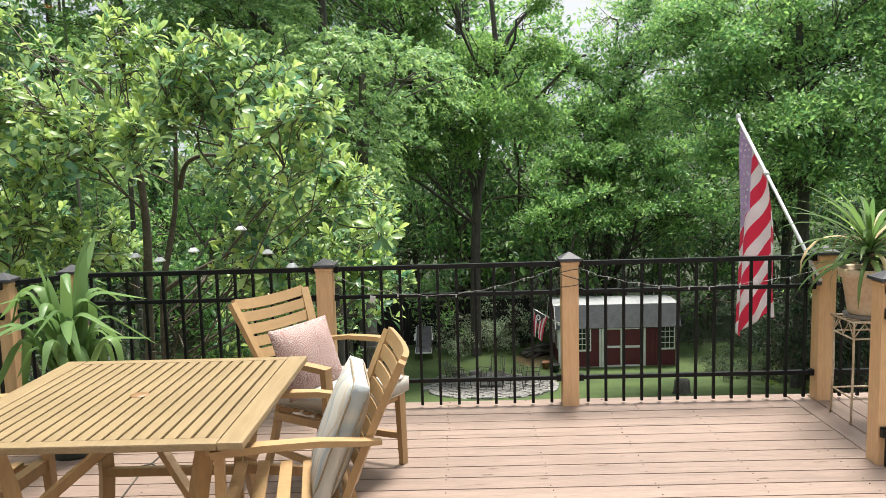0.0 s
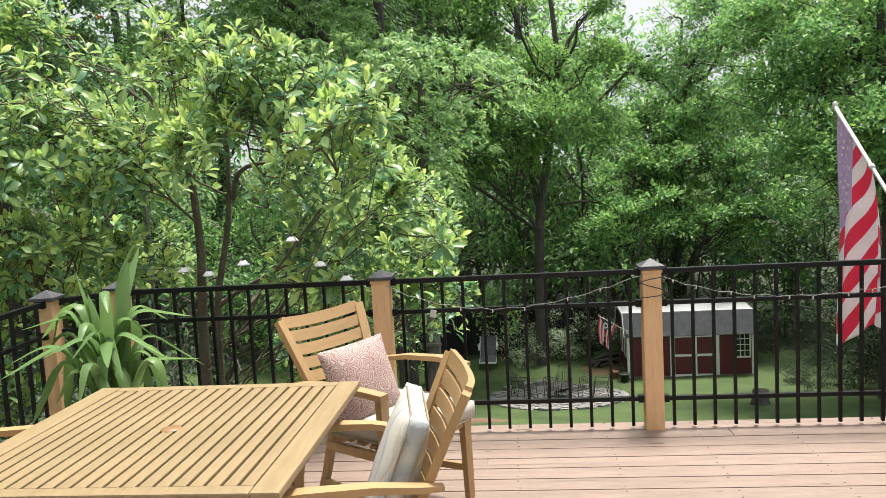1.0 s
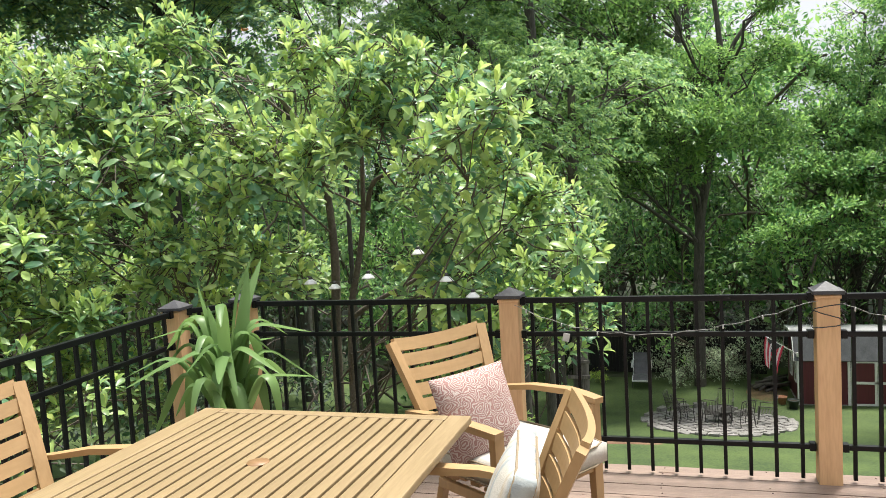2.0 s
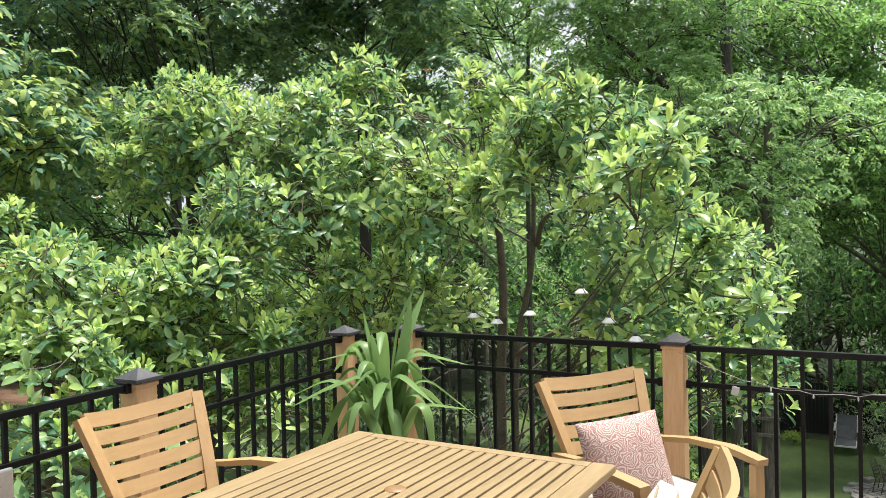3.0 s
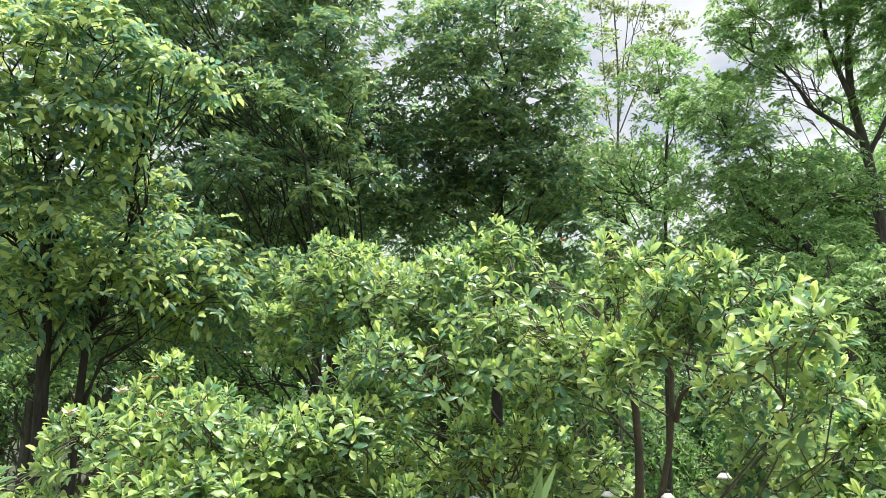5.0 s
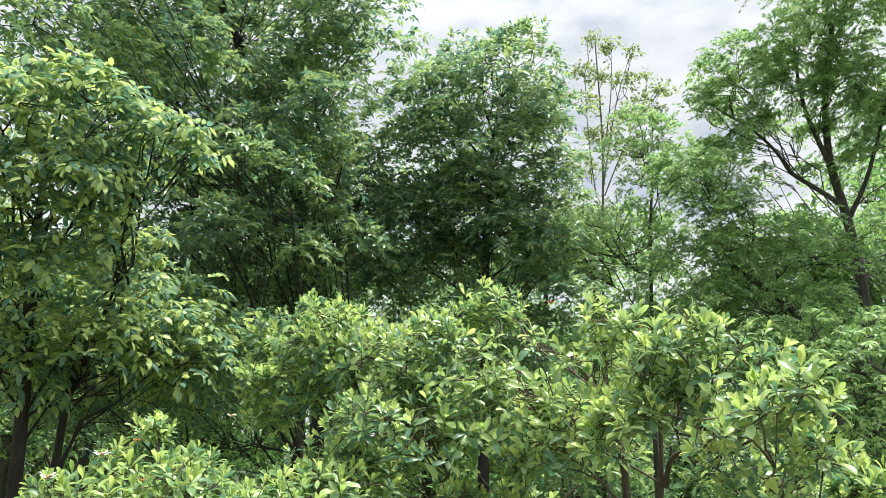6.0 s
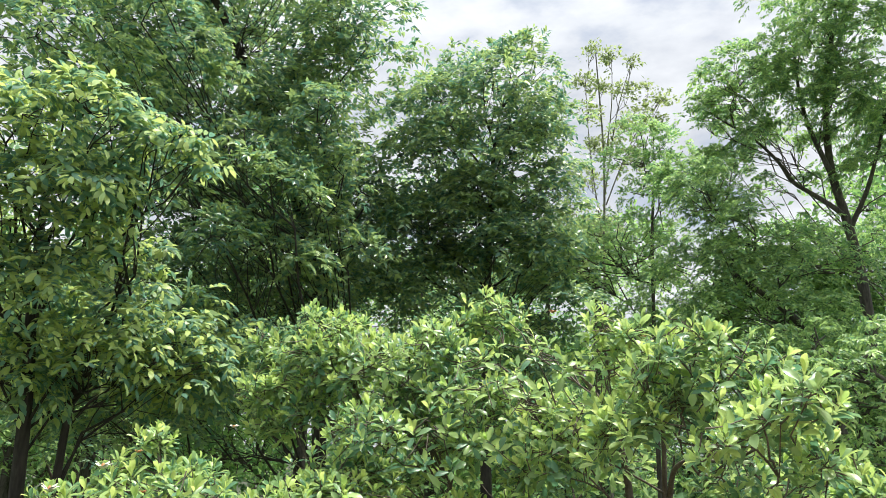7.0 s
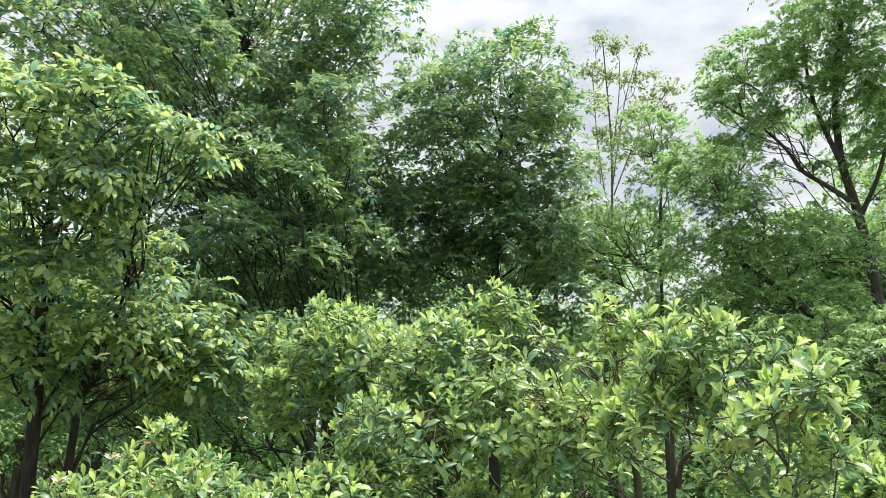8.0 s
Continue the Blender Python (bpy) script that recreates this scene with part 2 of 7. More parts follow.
M_BOUNCE_SIDING = paint("bounce_siding_paint", (0.74, 0.72, 0.68), (0.82, 0.80, 0.76), 2, 0.6, 0.1)
M_POLE = paint("white_pole", (0.62, 0.62, 0.62), (0.72, 0.72, 0.727), 8, 0.35, 0.05, metal=0.3)
M_POT = paint("dark_pot", (0.02, 0.03, 0.025), (0.045, 0.055, 0.05), 6, 0.4, 0.1)
M_SOIL = paint("soil", (0.03, 0.02, 0.014), (0.08, 0.055, 0.04), 20, 0.95, 0.8)
M_WIRE = paint("light_wire", (0.13, 0.13, 0.116), (0.194, 0.194, 0.181), 20, 0.5)
M_BULB = paint("bulb_white", (0.403, 0.403, 0.392), (0.472, 0.472, 0.461), 20, 0.25)
M_BLOOM = paint("petal", (0.62, 0.60, 0.50), (0.74, 0.73, 0.66), 20, 0.6)
M_SPENT = paint("withered_petal", (0.30, 0.13, 0.05), (0.52, 0.27, 0.12), 20, 0.8)
M_FLAG_RED = paint("flag_red", (0.50, 0.035, 0.065), (0.62, 0.06, 0.10), 5, 0.75, 0.1, fine=90)
M_FLAG_WHITE = paint("flag_white", (0.66, 0.60, 0.62), (0.76, 0.70, 0.72), 5, 0.75, 0.1, fine=90)
M_STAND = paint("rusty_cream_iron", (0.30, 0.20, 0.12), (0.56, 0.47, 0.35), 12, 0.6, 0.2)


def flag_cloth(name):
    """Sewn stripes and a mauve field, laid out along the cloth."""
    m = paint(name, (0.74, 0.68, 0.71), (0.84, 0.78, 0.81), 5, 0.75, 0.1, fine=90)
    n, l = m.node_tree.nodes, m.node_tree.links
    bsdf = n["Principled BSDF"]
    white = bsdf.inputs["Base Color"].links[0].from_socket
    uv, sep = n.new("ShaderNodeUVMap"), n.new("ShaderNodeSeparateXYZ")
    l.new(uv.outputs["UV"], sep.inputs[0])

    def calc(op, a, b=None, c=None):
        k = n.new("ShaderNodeMath")
        k.operation = op
        for i, v in enumerate((a, b, c)):
            if v is None:
                continue
            if isinstance(v, (int, float)):
                k.inputs[i].default_value = v
            else:
                l.new(v, k.inputs[i])
        return k.outputs[0]

    def blend(f, a, colour):
        k = n.new("ShaderNodeMix")
        k.data_type = "RGBA"
        l.new(f, k.inputs["Factor"])
        l.new(a, k.inputs["A"])
        k.inputs["B"].default_value = (*colour, 1)
        return k.outputs["Result"]

    u, v = sep.outputs["X"], sep.outputs["Y"]
    run = calc("FRACT", calc("MULTIPLY", calc("MULTIPLY_ADD", v, 11.5, calc("MULTIPLY", u, calc("MULTIPLY_ADD", v, -2.0, 6.6))), 0.5))
    c = blend(calc("LESS_THAN", run, 0.5), white, (0.72, 0.06, 0.14))
    field = calc("MULTIPLY", calc("LESS_THAN", calc("MULTIPLY_ADD", u, 0.28, v), 0.50), calc("LESS_THAN", u, 0.5))
    final = blend(field, c, (0.55, 0.42, 0.62))
    l.new(final, bsdf.inputs["Base Color"])
    thin, mix = n.new("ShaderNodeBsdfTranslucent"), n.new("ShaderNodeMixShader")
    l.new(final, thin.inputs["Color"])
    mix.inputs["Fac"].default_value = 0.4
    l.new(bsdf.outputs["BSDF"], mix.inputs[1])
    l.new(thin.outputs["BSDF"], mix.inputs[2])
    l.new(mix.outputs["Shader"], n["Material Output"].inputs["Surface"])
    return m


M_FLAG = flag_cloth("flag_cloth")


# ---- helpers ----
def mesh_of(name, bm, material=None, smooth=False):
    me = bpy.data.meshes.new(name)
    bmesh.ops.recalc_face_normals(bm, faces=bm.faces)
    bm.to_mesh(me)
    bm.free()
    for m in material if isinstance(material, (list, tuple)) else [material]:
        me.materials.append(m)
    if smooth:
        me.shade_smooth()
    return me


def part(name, bm, material, parent, label="", smooth=False):
    ob = new(name, mesh_of(name, bm, material, smooth))
    ob.parent = parent
    return tagged(ob, label)


def thing(name, label, category, group="", kind="", m=None):
    ob = new(name)
    ob.empty_display_size = 0.1
    if m is not None:
        ob.matrix_basis = m
    return tagged(ob, label, category, group, kind)


def box(bm, lo, hi, bevel=0.0, m=None):
    """A box between two corners, its edges rounded by bevel."""
    lo, hi = Vector(lo), Vector(hi)
    made = bmesh.ops.create_cube(bm, size=1.0)["verts"]
    mm = Matrix.Translation((lo + hi) / 2) @ Matrix.Diagonal((*(hi - lo), 1))
    bmesh.ops.transform(bm, matrix=(m or Matrix()) @ mm, verts=made)
    if bevel:
        edges = list({e for v in made for e in v.link_edges})
        bmesh.ops.bevel(bm, geom=edges, offset=bevel, segments=2, affect="EDGES", profile=0.6)
    return bm


def bar(bm, a, b, w, h, bevel=0.0, up=(0, 0, 1)):
    """A straight member from a to b, w across and h along up."""
    a, b = Vector(a), Vector(b)
    d = b - a
    y = d.normalized()
    x = y.cross(Vector(up)).normalized()
    z = x.cross(y)
    m = Matrix((x, y, z)).transposed().to_4x4()
    m.translation = a
    return box(bm, (-w / 2, 0, -h / 2), (w / 2, d.length, h / 2), bevel, m)


def sweep(bm, pts, w, h, up=(0, 0, 1), sizes=None):
    """A rectangular member along a bent line."""
    pts = [Vector(p) for p in pts]
    rings = []
    for i, p in enumerate(pts):
        d = (pts[min(i + 1, len(pts) - 1)] - pts[max(i - 1, 0)]).normalized()
        x = d.cross(Vector(up)).normalized()
        z = x.cross(d)
        k = sizes[i] if sizes else 1.0
        rings.append([bm.verts.new(p + x * sx * w / 2 * k + z * sz * h / 2 * k) for sx, sz in ((-1, -1), (1, -1), (1, 1), (-1, 1))])
    for r, s in zip(rings, rings[1:]):
        for i in range(4):
            bm.faces.new((r[i], r[(i + 1) % 4], s[(i + 1) % 4], s[i]))
    bm.faces.new(rings[0][::-1])
    bm.faces.new(rings[-1])
    return bm


def tube(bm, pts, radius, sides=8):
    """A round rod along a bent line; radius is one number or one per point."""
    pts = [Vector(p) for p in pts]
    rings = []
    for i, p in enumerate(pts):
        d = (pts[min(i + 1, len(pts) - 1)] - pts[max(i - 1, 0)]).normalized()
        x = d.cross(Vector((0.31, 0.2, 0.93)) if abs(d.z) < 0.9 else Vector((1, 0, 0))).normalized()
        z = x.cross(d)
        r = radius[i] if isinstance(radius, (list, tuple)) else radius
        rings.append([bm.verts.new(p + (x * math.cos(a) + z * math.sin(a)) * r) for a in (2 * math.pi * k / sides for k in range(sides))])
    for r, s in zip(rings, rings[1:]):
        for i in range(sides):
            bm.faces.new((r[i], r[(i + 1) % sides], s[(i + 1) % sides], s[i]))
    bm.faces.new(rings[0][::-1])
    bm.faces.new(rings[-1])
    return bm


def lathe(bm, profile, sides=28, m=None):
    """A turned body from (radius, height) pairs."""
    rings = []
    for r, z in profile:
        rings.append([bm.verts.new((m or Matrix()) @ Vector((r * math.cos(a), r * math.sin(a), z))) for a in (2 * math.pi * k / sides for k in range(sides))])
    for r, s in zip(rings, rings[1:]):
        for i in range(sides):
            bm.faces.new((r[i], r[(i + 1) % sides], s[(i + 1) % sides], s[i]))
    bm.faces.new(rings[0][::-1])
    bm.faces.new(rings[-1])
    return bm


def raw_mesh(name, verts, tris, material, smooth=False):
    """A mesh straight from arrays of corners and triangles."""
    me = bpy.data.meshes.new(name)
    verts, tris = np.asarray(verts, np.float32), np.asarray(tris, np.int32)
    me.vertices.add(len(verts))
    me.vertices.foreach_set("co", verts.ravel())
    me.loops.add(tris.size)
    me.loops.foreach_set("vertex_index", tris.ravel())
    me.polygons.add(len(tris))
    me.polygons.foreach_set("loop_start", np.arange(0, tris.size, 3, dtype=np.int32))
    me.update(calc_edges=True)
    me.materials.append(material)
    if smooth:
        me.shade_smooth()
    return me


def unit(a):
    return a / np.maximum(np.linalg.norm(a, axis=-1, keepdims=True), 1e-9)


# ---- trees ----
class Wood:
    """Collects tapered limbs as arrays."""

    def __init__(self):
        self.v, self.f, self.n = [], [], 0

    def limb(self, pts, r0, r1, sides=6):
        pts = np.asarray(pts, float)
        k = len(pts)
        d = unit(np.gradient(pts, axis=0))
        x = unit(np.cross(d, np.array([0.37, 0.21, 0.1])))
        z = np.cross(x, d)
        a = np.arange(sides) * 2 * np.pi / sides
        r = np.linspace(r0, r1, k)[:, None, None]
        ring = pts[:, None] + r * (np.cos(a)[None, :, None] * x[:, None] + np.sin(a)[None, :, None] * z[:, None])
        i, j = np.meshgrid(np.arange(k - 1), np.arange(sides), indexing="ij")
        p, q = i * sides + j, i * sides + (j + 1) % sides
        f = np.concatenate([np.stack([p, q, q + sides], -1).reshape(-1, 3), np.stack([p, q + sides, p + sides], -1).reshape(-1, 3)])
        self.v.append(ring.reshape(-1, 3))
        self.f.append(f + self.n)
        self.n += k * sides

    def mesh(self, name, material):
        return raw_mesh(name, np.concatenate(self.v), np.concatenate(self.f), material, True)


def wander(rng, a, b, steps, bend, sag=0.0):
    """A limb's line from a to b with some unrest in it."""
    t = np.linspace(0, 1, steps)[:, None]
    a, b = np.asarray(a, float), np.asarray(b, float)
    off = rng.normal(0, 1, (steps, 3)).cumsum(0)
    off -= t * off[-1:]
    line = a + (b - a) * t + off * bend * np.linalg.norm(b - a) * np.sin(np.pi * t) ** 0.5
    line[:, 2] += (sag * np.linalg.norm(b - a) * np.sin(np.pi * t))[:, 0]
    return line


def blades(base, axis, normal, length, width, cut="kite"):
    """Leaves from arrays. kite: small and far; oval: longer-sided and arched; rib: broad past the middle, folded along the midrib."""
    side = unit(np.cross(axis, normal))
    up = np.cross(side, axis)
    L, W = length[:, None], width[:, None]
    n = len(base)
    if cut == "rib":
        rows = [base]
        for at, wide, lift in ((0.26, 0.27, 0.025), (0.58, 0.49, 0.03), (0.84, 0.38, -0.01)):
            mid = base + axis * L * at + up * L * lift
            rows += [mid + side * W * wide + up * W * 0.13, mid, mid - side * W * wide + up * W * 0.13]
        rows.append(base + axis * L - up * L * 0.10)
        t = np.array([(0, 1, 2), (0, 2, 3), (1, 4, 5), (1, 5, 2), (2, 5, 6), (2, 6, 3), (4, 7, 8), (4, 8, 5), (5, 8, 9), (5, 9, 6), (7, 10, 8), (8, 10, 9)])
    elif cut == "oval":
        rows = [base]
        for at, wide, lift in ((0.32, 0.44, 0.03), (0.70, 0.42, 0.0)):
            mid = base + axis * L * at + up * L * lift
            rows += [mid + side * W * wide, mid - side * W * wide]
        rows.append(base + axis * L - up * L * 0.14)
        t = np.array([(0, 1, 2), (1, 3, 4), (1, 4, 2), (3, 5, 4)])
    else:
        rows = [base, base + axis * L * 0.45 + side * W * 0.5 + up * W * 0.16, base + axis * L - up * L * 0.1, base + axis * L * 0.45 - side * W * 0.5 + up * W * 0.16]
        t = np.array([(0, 1, 2), (0, 2, 3)])
    v = np.stack(rows, 1).reshape(-1, 3)
    f = (np.arange(n)[:, None, None] * len(rows) + t[None]).reshape(-1, 3)
    return v, f


def sprays(rng, lobes, per, clump, up=0.3, clusters=9, flat=0.6):
    """Where twigs end: positions, ways out, and the clump centres, lobe by lobe. Every clump is a leafy shelf, domed above, hollow below, tilted outwards; some shoots stand out beyond the rest."""
    pos, way, cents = [], [], []
    for x, y, z, r, rz in lobes:
        c = np.array([x, y, z])
        size = np.array([r, r, rz])
        nc = max(4, int(clusters * (r / 1.5) ** 1.2))
        d = unit(rng.normal(0, 1, (nc, 3)) + np.array([0, 0, 0.2]))
        deep = np.where(rng.random(nc) < 0.7, rng.uniform(0.72, 1.0, nc), rng.uniform(0.2, 0.7, nc))
        rad = clump * min(r, rz * 1.3) * rng.uniform(0.65, 1.35, nc)
        lone = rng.random(nc) < 0.22
        deep = np.where(lone, rng.uniform(0.98, 1.12, nc), deep)
        rad = np.where(lone, rad * 0.5, rad)
        cc = c + d * deep[:, None] * size * 0.9
        cents.append((c, cc))
        ns = int(per * r * (r + rz))
        pick = rng.choice(nc, ns, p=rad ** 2 / (rad ** 2).sum())
        ax = unit(d * 0.55 + np.array([0, 0, 1.0]) + rng.normal(0, 0.15, (nc, 3)))[pick]
        e1 = unit(np.cross(ax, np.array([0.31, 0.87, 0.11])))
        e2 = np.cross(ax, e1)
        a, rho = rng.uniform(0, 2 * np.pi, ns), rng.uniform(0, 1, ns) ** 0.5
        ring = np.cos(a)[:, None] * e1 + np.sin(a)[:, None] * e2
        h = flat * (0.75 * (1 - rho ** 2) - 0.45 * rho ** 2 - 0.5 * rng.random(ns) ** 2.2) + rng.normal(0, 0.05, ns)
        p = cc[pick] + (ring * (rho * rng.uniform(0.85, 1.12, ns))[:, None] + ax * h[:, None]) * rad[pick][:, None]
        pos.append(p)
        way.append(unit(ring * rho[:, None] + ax * (1.05 - rho)[:, None] + d[pick] * 0.45 + np.array([0, 0, up])))
    return np.concatenate(pos), np.concatenate(way), cents


def whorls(rng, pos, way, k, length, width):
    """Rosettes of leaves round a shoot's end; gives the grown leaves and the young ones that stand up in the middle."""
    n = len(pos)
    ax = unit(way + np.array([0, 0, 0.55]))
    ref = unit(np.cross(ax, rng.normal(0, 1, (n, 3))))
    ref2 = np.cross(ax, ref)
    ang = (np.arange(k)[None] * 2.4 + rng.uniform(0, 6.3, (n, 1)) + rng.normal(0, 0.25, (n, k)))
    age = np.arange(k)[None] / (k - 1) + rng.normal(0, 0.12, (n, k))
    tilt = np.radians(np.clip(14 + 76 * age + rng.normal(0, 10, (n, k)), 6, 112))
    rad = np.cos(ang)[..., None] * ref[:, None] + np.sin(ang)[..., None] * ref2[:, None]
    axis = unit(np.cos(tilt)[..., None] * ax[:, None] + np.sin(tilt)[..., None] * rad + np.array([0, 0, -0.22]) * age[..., None])
    normal = unit(np.sin(tilt)[..., None] * ax[:, None] - np.cos(tilt)[..., None] * rad + rng.normal(0, 0.22, (n, k, 3)))
    size = rng.uniform(0.7, 1.2, (n, 1)) * rng.uniform(0.75, 1.15, (n, k)) * (0.72 + 0.36 * np.clip(age, 0, 1))
    base = pos[:, None] + axis * 0.012 - ax[:, None] * (age * 0.075)[..., None]
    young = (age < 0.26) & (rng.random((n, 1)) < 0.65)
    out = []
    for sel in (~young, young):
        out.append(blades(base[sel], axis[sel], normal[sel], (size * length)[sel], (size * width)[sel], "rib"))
    return out


def pinnate(rng, pos, way, k, rachis, length, width, droop=0.5, cut="kite"):
    """Compound leaves: leaflets in pairs down a drooping stalk, one at its end."""
    n = len(pos)
    s = np.linspace(0.3, 1.0, k)
    sidesign = np.where(np.arange(k) % 2, 1.0, -1.0)
    sidesign[-1] = 0
    d = unit(way + rng.normal(0, 0.35, (n, 3)))
    side = unit(np.cross(d, np.array([0, 0, 1.0])) + rng.normal(0, 0.25, (n, 3)))
    size = rng.uniform(0.7, 1.25, (n, 1))
    p = pos[:, None] + d[:, None] * (s[None, :, None] * rachis * size[..., None])
    p[..., 2] -= droop * rachis * size * s[None] ** 2
    down = d[:, None] + np.array([0, 0, -1.0]) * (2 * droop * s)[None, :, None]
    axis = unit(down * np.where(sidesign == 0, 1.0, 0.55)[None, :, None] + side[:, None] * sidesign[None, :, None] + np.array([0, 0, -0.5]) * droop + rng.normal(0, 0.22, (n, k, 3)))
    normal = unit(np.array([0, 0, 1.0]) + d[:, None] * 0.5 + rng.normal(0, 0.5, (n, k, 3)))
    Ls = size * length * rng.uniform(0.8, 1.15, (n, k))
    return blades(p.reshape(-1, 3), axis.reshape(-1, 3), normal.reshape(-1, 3), Ls.ravel(), (Ls * width / length).ravel(), cut)


def tufts(rng, pos, way, k, reach, length, width):
    n = len(pos)
    axis = unit(way[:, None] * 0.6 + rng.normal(0, 0.7, (n, k, 3)) + np.array([0, 0, -0.15]))
    p = pos[:, None] + rng.normal(0, reach, (n, k, 3)) * np.array([1, 1, 0.6])
    normal = unit(np.array([0, 0, 1.0]) + way[:, None] * 0.5 + rng.normal(0, 0.45, (n, k, 3)))
    Ls = length * rng.uniform(0.65, 1.25, (n, k))
    return blades(p.reshape(-1, 3), axis.reshape(-1, 3), normal.reshape(-1, 3), Ls.ravel(), (Ls * width / length).ravel())


def grow(name, seed, label, lobes, stems, leaf, bark, style, per, radius, group="", clump=0.42, clusters=9, base=None, twigs=0.012, limb=0.3, up=0.3, sag=0.08, flat=0.6, sides=4):
    """A tree: stems are lines of points from the ground up; limbs run from them into every lobe, branches to every clump."""
    rng = np.random.default_rng(seed)
    tree = thing(name, label, "tree", group, m=Matrix.Translation(base if base is not None else stems[0][0]))
    o = np.array(tree.location)
    pos, way, cents = sprays(rng, lobes, per, clump, up, clusters, flat)
    wood = Wood()
    spine = []
    for n, st in enumerate(stems):
        st = np.asarray(st, float)
        t = np.linspace(0, 1, 4 * (len(st) - 1) + 1) * (len(st) - 1)
        line = np.stack([np.interp(t, np.arange(len(st)), st[:, a]) for a in range(3)], 1)
        line[1:-1] += rng.normal(0, radius * 0.18, (len(line) - 2, 3))
        for _ in range(3):
            line[1:-1] = (line[:-2] + 2 * line[1:-1] + line[2:]) / 4
        rr = radius * (1.0 if n == 0 else 0.7 if st[0][2] < stems[0][0][2] + 1 else 0.45)
        wood.limb(line - o, rr, rr * 0.35, 10)
        spine.append(line)
    spine = np.concatenate(spine)
    for c, cc in cents:
        out = np.linalg.norm(spine[:, :2] - c[:2], axis=1)
        start = spine[np.argmin(np.abs(spine[:, 2] - (c[2] - 0.75 * out - rng.uniform(0, 0.6))) + 0.25 * out)]
        line = wander(rng, start, c, 7, 0.07, sag)
        wood.limb(line - o, radius * limb, radius * limb * 0.35, 6)
        for q in cc:
            frm = line[rng.integers(2, 7)]
            wood.limb(wander(rng, frm, q, sides + 1, 0.09, 0.04) - o, max(twigs * 1.6, radius * limb * 0.3), twigs, sides)
    if style[0] == "whorl":
        allc = np.concatenate([cc for _, cc in cents])
        near = np.array([np.argmin(((allc - p) ** 2).sum(1)) for p in pos])
        for p, k in zip(pos, near):
            q = allc[k] * 0.72 + p * 0.28 + rng.normal(0, 0.05, 3)
            wood.limb(np.stack([q, (q + p) / 2 - (0, 0, 0.015), p]) - o, 0.006, 0.0035, 3)
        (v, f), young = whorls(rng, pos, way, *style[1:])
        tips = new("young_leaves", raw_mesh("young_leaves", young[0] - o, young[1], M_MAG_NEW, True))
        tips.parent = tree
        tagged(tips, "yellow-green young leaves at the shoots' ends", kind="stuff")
    elif style[0] == "pinnate":
        v, f = pinnate(rng, pos, way, *style[1:])
    else:
        v, f = tufts(rng, pos, way, *style[1:])
    trunk = new("trunk", wood.mesh("trunk", bark))
    trunk.parent = tree
    crown = new("crown", raw_mesh("crown", v - o, f, leaf, style[0] == "whorl"))
    crown.parent = tree
    tagged(crown, kind="stuff")
    return tree, pos, way


def lay(x, y):
    """The ground's height: a slope that falls away from the house to a flat lawn and woods."""
    t = min(max((y - 5.0) / 27.0, 0.0), 1.0)
    h = -2.5 - 4.6 * (t * 0.75 + 0.25 * t * t * (3 - 2 * t))
    h += 1.1 * min(max((-x - 9.0) / 12.0, 0.0), 1.0) * t
    h += 0.10 * min(max(y - 55.0, 0.0), 80.0) + 0.06 * min(max(-x - 40.0, 0.0), 80.0)
    return h + 0.12 * noise.noise((x * 0.12, y * 0.12, 0.3))


# ---- the ground, deck and house wall ----
def ground():
    near = np.concatenate([np.linspace(-40, 40, 81)])
    far = np.array([45, 52, 62, 80, 110, 160, 240, 400, 700.0])
    xs = np.concatenate([-far[::-1], near, far])
    ys = np.concatenate([-far[::-1], np.linspace(-40, 60, 101), far[2:] + 10])
    v = [(x, y, lay(x, y)) for y in ys for x in xs]
    k = len(xs)
    f = []
    for j in range(len(ys) - 1):
        for i in range(k - 1):
            a = j * k + i
            f += [(a, a + 1, a + k + 1), (a, a + k + 1, a + k)]
    me = raw_mesh("ground", v, f, M_GRASS, True)
    me.materials.append(M_LITTER_SHADE)
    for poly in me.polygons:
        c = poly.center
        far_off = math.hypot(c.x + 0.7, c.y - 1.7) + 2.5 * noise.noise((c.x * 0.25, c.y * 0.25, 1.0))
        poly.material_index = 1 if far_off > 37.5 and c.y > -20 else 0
    ob = new("ground", me)
    return tagged(ob, "sloping mown lawn with bare leaf litter under the woods", "lawn", kind="structure")


ground()


def patch(name, label, category, cx, cy, rx, ry, material, lift, seed):
    """A bed or bare strip that lies on the ground with an uneven rim."""
    bm = bmesh.new()
    rings = []
    for j in range(6):
        k = (j + 1) / 6
        ring = []
        for i in range(36):
            a = i * math.pi / 18
            w = 1 + 0.14 * noise.noise((math.cos(a) * 1.5 + seed, math.sin(a) * 1.5, 0.4)) * (1 if j == 5 else 0.6)
            x, y = cx + rx * k * w * math.cos(a), cy + ry * k * w * math.sin(a)
            ring.append(bm.verts.new((x, y, lay(x, y) + (lift if j < 5 else -0.02) + 0.02 * noise.noise((x * 3, y * 3, seed)))))
        rings.append(ring)
    mid = bm.verts.new((cx, cy, lay(cx, cy) + lift))
    for i in range(36):
        bm.faces.new((mid, rings[0][i], rings[0][(i + 1) % 36]))
        for r, s in zip(rings, rings[1:]):
            bm.faces.new((r[i], s[i], s[(i + 1) % 36], r[(i + 1) % 36]))
    ob = new(name, mesh_of(name, bm, material, True))
    return tagged(ob, label, category, kind="structure")


